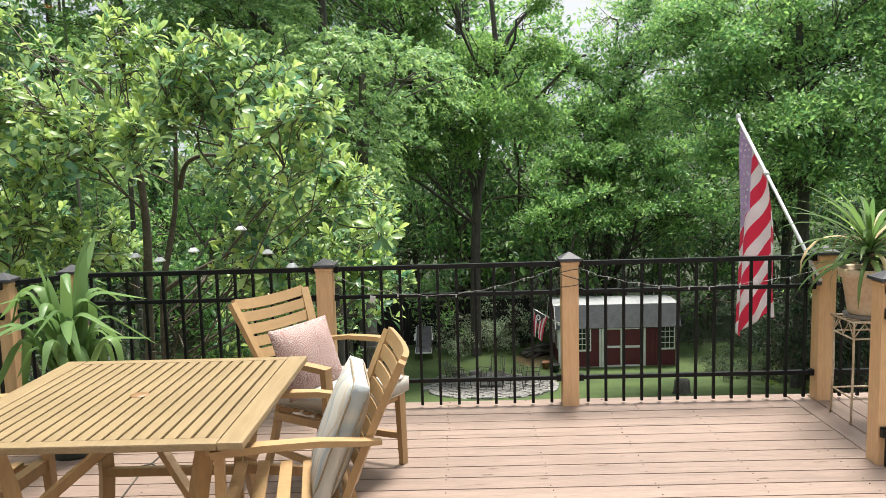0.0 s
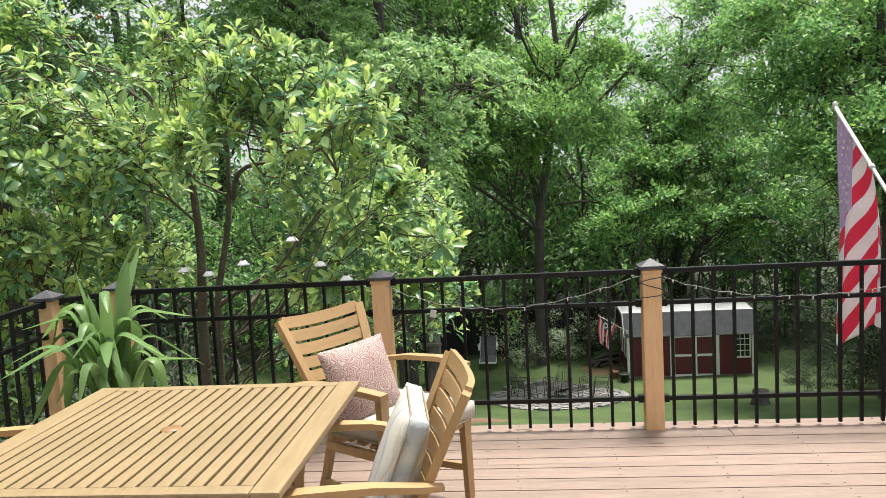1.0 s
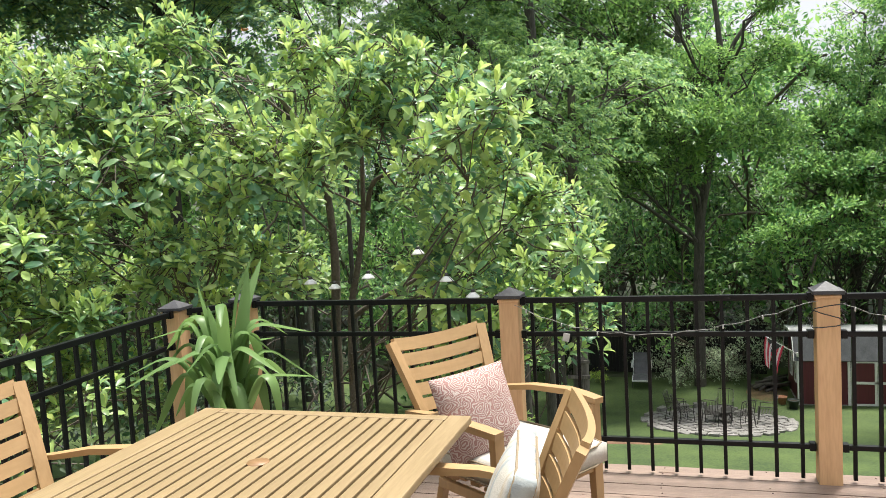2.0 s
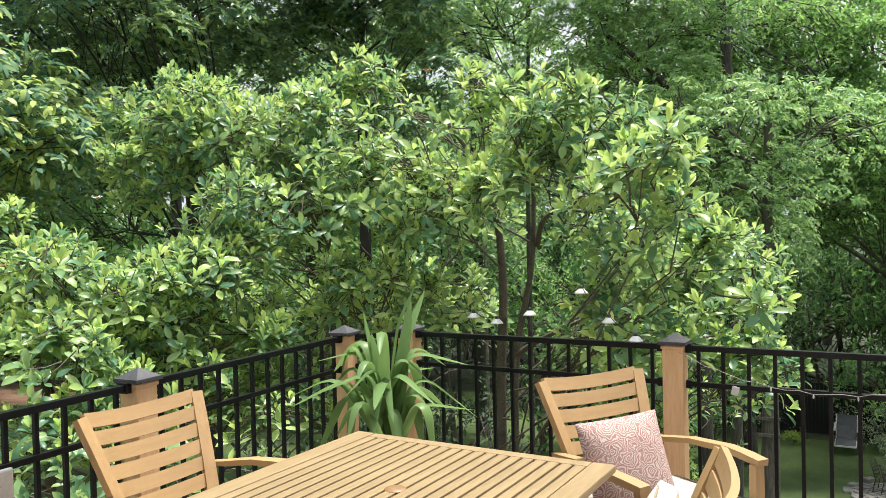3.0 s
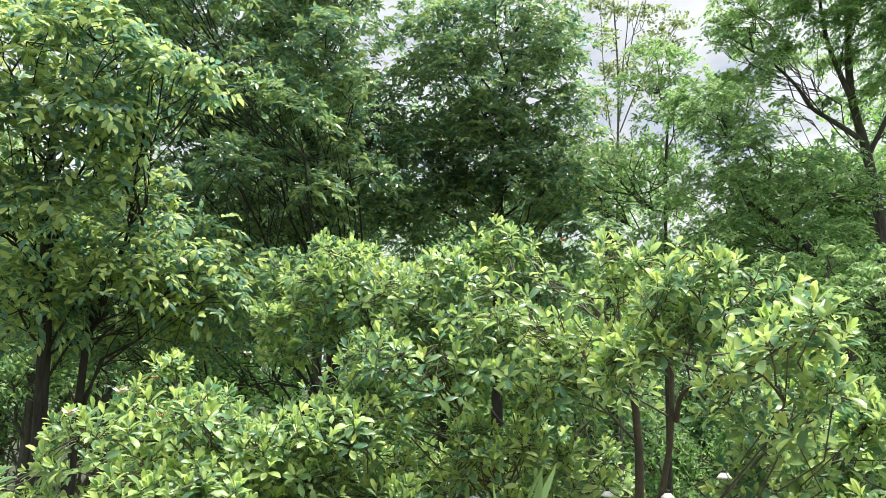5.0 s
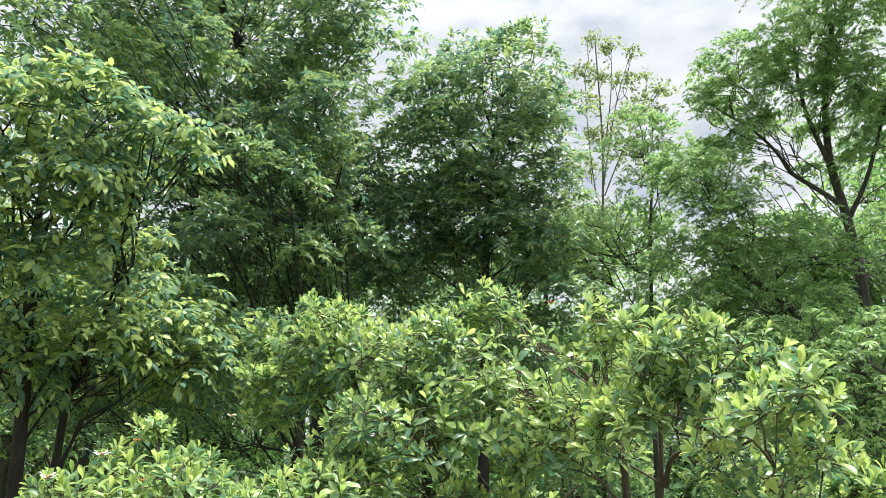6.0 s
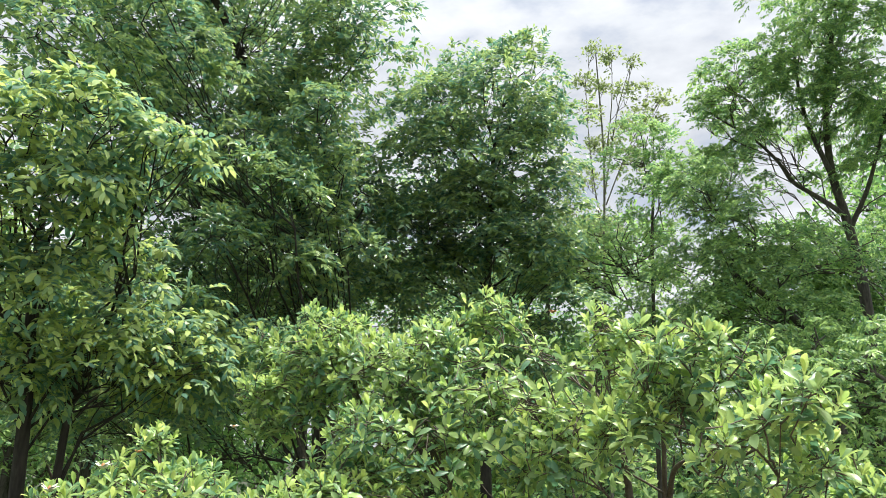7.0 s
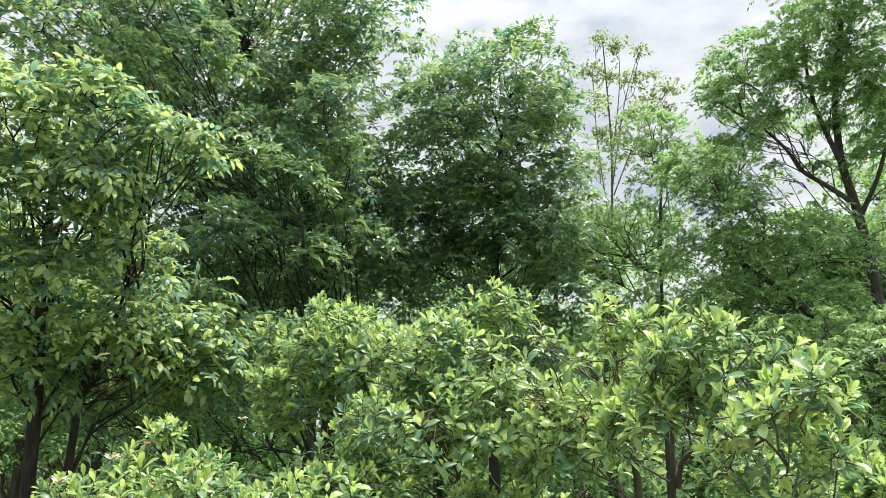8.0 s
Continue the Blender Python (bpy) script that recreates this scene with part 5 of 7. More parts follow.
def patio_chair():
    ob = thing("patio_chair", "teak patio armchair with a curved slatted back", "chair", "teak patio chairs")
    for sx in (-1, 1):
        part("front_leg", sweep(bmesh.new(), [(sx * 0.285, 0.205, 0.0), (sx * 0.285, 0.195, 0.35), (sx * 0.29, 0.19, 0.648)], 0.05, 0.034, (0, 1, 0), [0.85, 1.0, 0.95]), M_TEAK, ob)
        pts = [Vector((sx * 0.215, -0.34, 0.0)), Vector((sx * 0.19, -0.28, 0.2))] + [back_point(sx * 0.262, s) + Vector((0, 0, 0)) for s in (0.0, 0.25, 0.5, 0.75, 0.99)]
        part("rear_post", sweep(bmesh.new(), pts, 0.050, 0.027, (-0.3 * sx, 1, 0.2), [0.95, 1, 1.05, 1.05, 1.0, 1.0, 0.97]), M_TEAK, ob)
        arm = [(sx * 0.262, back_point(0.262, 0.5).y - 0.03, 0.640), (sx * 0.272, -0.29, 0.648), (sx * 0.295, -0.15, 0.668), (sx * 0.312, 0.04, 0.674), (sx * 0.306, 0.13, 0.668), (sx * 0.298, 0.215, 0.660)]
        part("arm", sweep(bmesh.new(), arm, 0.052, 0.026, (0, 0, 1), [0.6, 0.8, 0.9, 1.0, 1.05, 1.0]), M_TEAK_ARM, ob)
        part("side_rail", bar(bmesh.new(), (sx * 0.20, -0.25, 0.345), (sx * 0.275, 0.19, 0.380), 0.024, 0.042, 0.004), M_TEAK, ob)
        part("side_stretcher", bar(bmesh.new(), (sx * 0.20, -0.29, 0.16), (sx * 0.275, 0.20, 0.16), 0.02, 0.035, 0.003), M_TEAK, ob)
    part("front_rail", bar(bmesh.new(), (-0.27, 0.19, 0.382), (0.27, 0.19, 0.382), 0.024, 0.04, 0.004), M_TEAK, ob)
    part("rear_rail", bar(bmesh.new(), (-0.19, -0.24, 0.36), (0.19, -0.24, 0.36), 0.024, 0.055, 0.004), M_TEAK, ob)
    for i in range(5):
        y, half = -0.19 + i * 0.092, 0.205 + 0.0135 * i
        part("seat_slat", bar(bmesh.new(), (-half, y, 0.398 + 0.002 * i), (half, y, 0.398 + 0.002 * i), 0.050, 0.016, 0.003), M_TEAK, ob)
    xs = [-0.250 + 0.500 * k / 12 for k in range(13)]
    part("top_rail", sweep(bmesh.new(), [back_point(x, 0.930 + 0.04 * (x / 0.26) ** 2) for x in xs], 0.022, 0.056, BACK_UP), M_TEAK_CROSS, ob)
    for i in range(7):
        s = 0.812 - i * 0.119
        part("back_slat", sweep(bmesh.new(), [back_point(x, s + 0.035 * (x / 0.26) ** 2) for x in xs], 0.016, 0.055, BACK_UP), M_TEAK_CROSS, ob)
    return ob


CHAIR_A, CHAIR_B, CHAIR_C = pose(-1.375, 5.63, 0, 0, 0, -122), pose(-1.43, 4.58, 0, 0, 0, 100), pose(-2.71, 4.605, 0, 0, 0, -91)
chair = patio_chair()
chair.matrix_basis = CHAIR_A
copy_thing(chair, CHAIR_B)["label"] = "teak patio armchair pushed in at the table's edge"
copy_thing(chair, CHAIR_C)["label"] = "teak patio armchair with an empty slatted seat"


def pad(bm, w, d, h, puff, round_=0.35, nx=16, ny=16):
    """A stuffed cushion: thick in the middle, drawn in along the seam."""
    tops, bots = [], []
    for j in range(ny + 1):
        for i in range(nx + 1):
            u, v = 2 * i / nx - 1, 2 * j / ny - 1
            e = (1 - abs(u) ** 4) * (1 - abs(v) ** 4)
            z = h / 2 * (round_ + (1 - round_) * e ** 0.45) + puff * e * (1 - 0.25 * (u * u + v * v))
            x = u * w / 2 * (1 - 0.03 * (1 - v * v) * abs(u))
            y = v * d / 2 * (1 - 0.03 * (1 - u * u) * abs(v))
            z += 0.004 * noise.noise((x * 9, y * 9, h))
            tops.append(bm.verts.new((x, y, z)))
            bots.append(bm.verts.new((x, y, -z * 0.85)))
    k = nx + 1
    for j in range(ny):
        for i in range(nx):
            a = j * k + i
            bm.faces.new((tops[a], tops[a + 1], tops[a + k + 1], tops[a + k]))
            bm.faces.new((bots[a], bots[a + k], bots[a + k + 1], bots[a + 1]))
    rim = [i for i in range(nx)] + [i * k + nx for i in range(ny)] + [ny * k + nx - i for i in range(nx)] + [(ny - i) * k for i in range(ny)]
    for a, b in zip(rim, rim[1:] + rim[:1]):
        bm.faces.new((tops[b], tops[a], bots[a], bots[b]))
    return bm


def rim_line(w, d, z):
    pts = []
    for i in range(33):
        a = 2 * math.pi * i / 32
        c, s = math.cos(a), math.sin(a)
        pts.append((w / 2 * math.copysign(min(1, abs(c) * 1.32), c), d / 2 * math.copysign(min(1, abs(s) * 1.32), s), z))
    return pts


def stripes(name):
    """Woven stripes in cream, blue-grey and tan."""
    m = paint(name, (0.45, 0.41, 0.35), (0.56, 0.52, 0.45), 5, 0.85, 0.2, fine=120)
    n, l = m.node_tree.nodes, m.node_tree.links
    bsdf = n["Principled BSDF"]
    co, sep, wob, mad, fr, ramp, mix = (n.new(k) for k in ("ShaderNodeTexCoord", "ShaderNodeSeparateXYZ", "ShaderNodeTexNoise", "ShaderNodeMath", "ShaderNodeMath", "ShaderNodeValToRGB", "ShaderNodeMix"))
    l.new(co.outputs["Object"], sep.inputs[0])
    l.new(co.outputs["Object"], wob.inputs["Vector"])
    wob.inputs["Scale"].default_value = 3.5
    mad.operation = "MULTIPLY_ADD"
    mad.inputs[1].default_value = 0.24
    l.new(wob.outputs["Fac"], mad.inputs[0])
    l.new(sep.outputs["X"], mad.inputs[2])
    fr.operation = "WRAP"
    fr.inputs[1].default_value, fr.inputs[2].default_value = 0.13, 0.0
    l.new(mad.outputs[0], fr.inputs[0])
    scl = n.new("ShaderNodeMath")
    scl.operation = "MULTIPLY"
    scl.inputs[1].default_value = 1 / 0.13
    l.new(fr.outputs[0], scl.inputs[0])
    el = ramp.color_ramp.elements
    el[0].position, el[0].color = 0.0, (0.443, 0.418, 0.369, 1)
    el[1].position, el[1].color = 1.0, (0.426, 0.402, 0.353, 1)
    for p, c in ((0.26, (0.451, 0.435, 0.394, 1)), (0.42, (0.246, 0.295, 0.320, 1)), (0.54, (0.295, 0.336, 0.353, 1)), (0.66, (0.451, 0.426, 0.385, 1)), (0.76, (0.385, 0.320, 0.238, 1)), (0.86, (0.451, 0.435, 0.394, 1))):
        el.new(p).color = c
    l.new(scl.outputs[0], ramp.inputs["Fac"])
    mix.data_type, mix.blend_type = "RGBA", "MIX"
    mix.inputs["Factor"].default_value = 0.85
    old = bsdf.inputs["Base Color"].links[0].from_socket
    l.new(old, mix.inputs["A"])
    l.new(ramp.outputs["Color"], mix.inputs["B"])
    l.new(mix.outputs["Result"], bsdf.inputs["Base Color"])
    return m


def damask(name):
    """Cream scrolls and flowers printed on dusty pink."""
    m = paint(name, (0.255, 0.135, 0.125), (0.305, 0.168, 0.152), 8, 0.85, 0.25, fine=150)
    n, l = m.node_tree.nodes, m.node_tree.links
    bsdf = n["Principled BSDF"]
    co, wob, vor, sin, gt, mix, add = (n.new(k) for k in ("ShaderNodeTexCoord", "ShaderNodeTexNoise", "ShaderNodeTexVoronoi", "ShaderNodeMath", "ShaderNodeMapRange", "ShaderNodeMix", "ShaderNodeMixRGB"))
    l.new(co.outputs["Object"], wob.inputs["Vector"])
    wob.inputs["Scale"].default_value, wob.inputs["Detail"].default_value = 40.0, 0.0
    add.blend_type = "ADD"
    add.inputs["Fac"].default_value = 0.03
    l.new(co.outputs["Object"], add.inputs["Color1"])
    l.new(wob.outputs["Color"], add.inputs["Color2"])
    vor.voronoi_dimensions = "2D"
    vor.inputs["Scale"].default_value, vor.inputs["Randomness"].default_value = 15.0, 0.75
    l.new(add.outputs["Color"], vor.inputs["Vector"])
    k = n.new("ShaderNodeMath")
    k.operation = "MULTIPLY"
    k.inputs[1].default_value = 46.0
    l.new(vor.outputs["Distance"], k.inputs[0])
    sin.operation = "SINE"
    l.new(k.outputs[0], sin.inputs[0])
    gt.inputs["From Min"].default_value, gt.inputs["From Max"].default_value = 0.0, 0.4
    l.new(sin.outputs[0], gt.inputs["Value"])
    mix.data_type = "RGBA"
    old = bsdf.inputs["Base Color"].links[0].from_socket
    l.new(old, mix.inputs["A"])
    mix.inputs["B"].default_value = (0.432, 0.360, 0.324, 1)
    l.new(gt.outputs["Result"], mix.inputs["Factor"])
    l.new(mix.outputs["Result"], bsdf.inputs["Base Color"])
    return m


M_STRIPE, M_DAMASK = stripes("striped_cloth"), damask("damask_cloth")


def seat_cushion(m):
    ob = thing("seat_cushion", "cream box seat cushion with tan piping on the chair", "cushion", "chair cushions", m=m @ pose(0, 0.03, 0.466))
    part("pad", pad(bmesh.new(), 0.51, 0.50, 0.105, 0.012, 0.8), M_CREAM, ob, smooth=True)
    for z in (0.043, -0.037):
        part("piping", tube(bmesh.new(), rim_line(0.510, 0.500, z), 0.004, 6), M_PIPING, ob, "tan piping", True)
    return ob


seat_cushion(CHAIR_A)


def back_cushion(m):
    ob = thing("back_cushion", "cream and blue-grey striped chair cushion standing on its edge", "cushion", "chair cushions", m=m)
    part("pad", pad(bmesh.new(), 0.43, 0.46, 0.10, 0.024, 0.6), M_STRIPE, ob, smooth=True)
    for z in (0.031, -0.027):
        part("piping", tube(bmesh.new(), rim_line(0.43, 0.46, z), 0.0035, 6), M_PIPING, ob, "tan piping", True)
    return ob


back_cushion(CHAIR_B @ pose(0.0, -0.225, 0.62, 112, 0, 0))


def throw_pillow(m):
    ob = thing("throw_pillow", "square dusty pink pillow with cream scroll print", "pillow", m=m)
    part("cover", pad(bmesh.new(), 0.36, 0.365, 0.05, 0.06, 0.12, 20, 20), M_DAMASK, ob, smooth=True)
    return ob


throw_pillow(CHAIR_A @ pose(0.14, -0.06, 0.660, 110, 4, -10))


# ---- flag on the railing ----
def star(bm, m, r):
    pts = [bm.verts.new(m @ Vector((math.sin(a) * q, 0, math.cos(a) * q))) for a, q in ((math.pi * k / 5, r if k % 2 == 0 else r * 0.4) for k in range(10))]
    bm.faces.new(pts)


def flag():
    foot, tip = Vector((1.60, 6.655, 0.80)), Vector((1.60, 8.15, 1.91))
    ob = thing("flag", "faded striped flag hanging limp from a white pole", "flag", m=Matrix.Translation(foot))
    way = tip - foot
    part("pole", tube(bmesh.new(), [(0, 0, 0), way * 0.5, way], 0.0125, 12), M_POLE, ob, "white metal pole", True)
    part("finial", lathe(bmesh.new(), [(0.0, -0.03), (0.014, -0.03), (0.02, -0.01), (0.018, 0.02), (0.008, 0.035), (0.0, 0.036)], 14, Matrix.Translation(way)), M_BULB, ob, "pale knob", True)
    part("bracket", bar(bmesh.new(), (0, 0.012, -0.03), way.normalized() * 0.06 + Vector((0, 0.005, 0)), 0.028, 0.028, 0.004), M_CAP, ob)
    clip = way * 0.60
    part("clip", lathe(bmesh.new(), [(0.014, -0.02), (0.02, -0.02), (0.02, 0.02), (0.014, 0.02)], 12, Matrix.Translation(clip) @ way.to_track_quat("Z", "Y").to_matrix().to_4x4()), M_BULB, ob, "white clip", True)
    top, low = way * 0.955, way * 0.60
    nu, nv = 40, 110

    def cloth(u, v):
        hold = top.lerp(low, u)
        fall = 1.74 - 0.66 * u + 0.05 * math.sin(u * 7)
        drift = Vector((0.05 * v - 0.01 * u * v, 0.10 * v * (1 - u) + 0.02, -fall * v))
        narrow = Vector(((0.34 - 0.16 * v) * (u - 0.35) * v, (top.y - low.y) * (u - 0.35) * 0.30 * v, 0))
        fold = 0.045 * math.sin(u * 9.0 + v * 2.2) * min(1, v * 2.5) + 0.02 * math.sin(u * 21 + v * 5) * v
        return hold + drift + narrow + Vector((fold, fold * 0.35, 0.012 * math.sin(u * 14 + 3 * v)))

    bm = bmesh.new()
    lay_out = bm.loops.layers.uv.new("cloth")
    grid = [[bm.verts.new(cloth(i / nu, j / nv)) for i in range(nu + 1)] for j in range(nv + 1)]
    for j in range(nv):
        for i in range(nu):
            face = bm.faces.new((grid[j][i], grid[j][i + 1], grid[j + 1][i + 1], grid[j + 1][i]))
            for loop, (a, b) in zip(face.loops, ((i, j), (i + 1, j), (i + 1, j + 1), (i, j + 1))):
                loop[lay_out].uv = (a / nu, b / nv)
    cl = part("cloth", bm, M_FLAG, ob, "faded red and white striped cloth with a mauve field", True)
    sm = cl.modifiers.new("thickness", "SOLIDIFY")
    sm.thickness = 0.002
    bm = bmesh.new()
    for row in range(10):
        for k in range(4):
            u, v = 0.05 + 0.11 * k + 0.05 * (row % 2), 0.035 + row * 0.042
            if v > 0.46 - 0.28 * u:
                continue
            p = cloth(u, v)
            star(bm, Matrix.Translation(p + Vector((0, -0.008, 0))) @ Matrix.Rotation(0.3, 4, "Y"), 0.021)
    tagged(part("stars", bm, M_FLAG_WHITE, ob, "small white stars"), kind="stuff")
    return ob


flag()


# ---- plants in pots ----
def strap(bm, base, az, rise, length, width, arch, n=9, twist=0.0, late=0.0):
    """One long leaf, folded along its midrib, that arches evenly or bends over at the share late of its length."""
    p, pitch = Vector(base), math.radians(rise)
    rows = []
    for i in range(n + 1):
        t = i / n
        w = width * (0.55 + 1.4 * t) * (1 - t) ** 0.75 if t > 0.25 else width * (0.5 + 1.32 * t) * (1 - t) ** 0.75 + 0.0
        d = Vector((math.cos(az) * math.cos(pitch), math.sin(az) * math.cos(pitch), math.sin(pitch)))
        side = Vector((-math.sin(az + twist * t), math.cos(az + twist * t), 0.0))
        up = d.cross(side) * -1
        rows.append((bm.verts.new(p + side * w / 2 + up * w * 0.18), bm.verts.new(p), bm.verts.new(p - side * w / 2 + up * w * 0.18)))
        p = p + d * length / n
        pitch -= math.radians(arch) / n * (5.2 * math.exp(-((t - late) / 0.11) ** 2) if late else 0.4 + 1.2 * t)
    for r, s in zip(rows, rows[1:]):
        bm.faces.new((r[0], r[1], s[1], s[0]))
        bm.faces.new((r[1], r[2], s[2], s[1]))
    return bm


def corn_plant():
    ob = thing("corn_plant", "corn plant with long upright arching leaves in a dark pot", "potted plant", m=pose(-2.98, 6.03, 0))
    part("pot", lathe(bmesh.new(), [(0.0, 0.0), (0.125, 0.0), (0.14, 0.02), (0.165, 0.26), (0.18, 0.265), (0.18, 0.295), (0.165, 0.297), (0.155, 0.25), (0.0, 0.25)], 32), M_POT, ob, "dark green glazed pot", True)
    part("soil", lathe(bmesh.new(), [(0.0, 0.255), (0.155, 0.255), (0.15, 0.262), (0.0, 0.268)], 20), M_SOIL, ob)
    rng = random.Random(5)
    canes = [((0.0, 0.0), 0.42, 17), ((-0.07, 0.05), 0.30, 14), ((0.05, -0.03), 0.20, 13)]
    for (x, y), h, count in canes:
        part("cane", tube(bmesh.new(), [(x, y, 0.25), (x * 1.2, y * 1.2, 0.25 + h * 0.5), (x * 1.3, y * 1.3, 0.25 + h)], [0.020, 0.018, 0.014], 8), M_TWIG, ob, smooth=True)
        for i in range(count):
            young = i / (count - 1)
            az = i * 2.4 + rng.uniform(-0.7, 0.7)
            stiff = rng.random() < 0.25
            long_ = rng.uniform(0.62, 0.84) if rng.random() < 0.7 else rng.uniform(0.42, 0.56)
            long_ += 0.08 if stiff else 0.0
            arch = rng.uniform(5, 25) if stiff else rng.uniform(70, 150)
            bm = strap(bmesh.new(), (x * 1.2, y * 1.2, 0.25 + h * (0.3 + 0.7 * young)), az, (82 if stiff else 68) + 10 * young + rng.uniform(-14, 4), long_, rng.uniform(0.075, 0.112), arch, 18, rng.uniform(-0.9, 0.9), rng.uniform(0.34, 0.68))
            part("leaf", bm, M_PLANT, ob, smooth=True)
    return ob


corn_plant()


def plant_stand():
    ob = thing("plant_stand", "rusty cream wrought iron plant stand", "plant stand", m=pose(1.715, 6.33, 0))
    for sx, sy in ((-1, -1), (1, -1), (1, 1), (-1, 1)):
        part("leg", tube(bmesh.new(), [(sx * 0.125, sy * 0.125, 0.0), (sx * 0.118, sy * 0.118, 0.3), (sx * 0.122, sy * 0.122, 0.60), (sx * 0.135, sy * 0.135, 0.625)], 0.007, 8), M_STAND, ob, smooth=True)
    for z, k in ((0.62, 0.13), (0.52, 0.121), (0.16, 0.120)):
        ring = [(k, k, z), (-k, k, z), (-k, -k, z), (k, -k, z)]
        for a, b in zip(ring, ring[1:] + ring[:1]):
            part("crossbar", tube(bmesh.new(), [a, b], 0.006, 6), M_STAND, ob, smooth=True)
    for sx, sy, ex, ey in ((-1, -1, 1, -1), (1, -1, 1, 1), (1, 1, -1, 1), (-1, 1, -1, -1)):
        pts = [((sx + (ex - sx) * t) * 0.124, (sy + (ey - sy) * t) * 0.124, 0.612 if k % 2 else 0.526) for k, t in enumerate((0.0, 0.25, 0.5, 0.75, 1.0))]
        part("lattice", tube(bmesh.new(), pts, 0.004, 6), M_STAND, ob, smooth=True)
    for i in range(5):
        y = -0.11 + i * 0.055
        part("shelf_rod", tube(bmesh.new(), [(-0.128, y, 0.622), (0.128, y, 0.622)], 0.004, 6), M_STAND, ob, smooth=True)
    return ob


plant_stand()


def strap_plant():
    ob = thing("strap_leaved_plant", "bushy strap-leaved plant with some dry tips in a pale clay pot", "potted plant", m=pose(1.735, 6.33, 0.628))
    part("saucer", lathe(bmesh.new(), [(0.0, 0.0), (0.125, 0.0), (0.14, 0.022), (0.132, 0.024), (0.12, 0.008), (0.0, 0.008)], 32), M_STONE, ob, "grey saucer", True)
    part("pot", lathe(bmesh.new(), [(0.0, 0.012), (0.10, 0.012), (0.112, 0.03), (0.148, 0.24), (0.168, 0.245), (0.172, 0.295), (0.165, 0.30), (0.15, 0.29), (0.148, 0.26), (0.0, 0.26)], 36), M_TERRA, ob, "weathered terracotta pot", True)
    part("soil", lathe(bmesh.new(), [(0.0, 0.262), (0.147, 0.262), (0.14, 0.268), (0.0, 0.272)], 20), M_SOIL, ob)
    part("stem", tube(bmesh.new(), [(0, 0, 0.26), (0.012, 0, 0.36), (0.0, 0.01, 0.46)], [0.026, 0.022, 0.018], 8), M_TWIG, ob, smooth=True)
    rng = random.Random(8)
    dry = paint("dry_leaf", (0.30, 0.22, 0.10), (0.44, 0.34, 0.19), 10, 0.7)
    for i in range(84):
        t = i / 83
        az = i * 2.399 + rng.uniform(-0.3, 0.3)
        rise = -4 + 66 * t + rng.uniform(-16, 14)
        is_dry = rng.random() < 0.18
        bm = strap(bmesh.new(), (0, 0, 0.34 + 0.12 * t), az, rise, rng.uniform(0.36, 0.64), rng.uniform(0.030, 0.048), rng.uniform(35, 135) + (70 if is_dry else 0), 8, rng.uniform(-0.3, 0.3))
        part("leaf", bm, dry if is_dry else M_YUCCA, ob, "dry brown leaf" if is_dry else "", True)
    return ob


strap_plant()


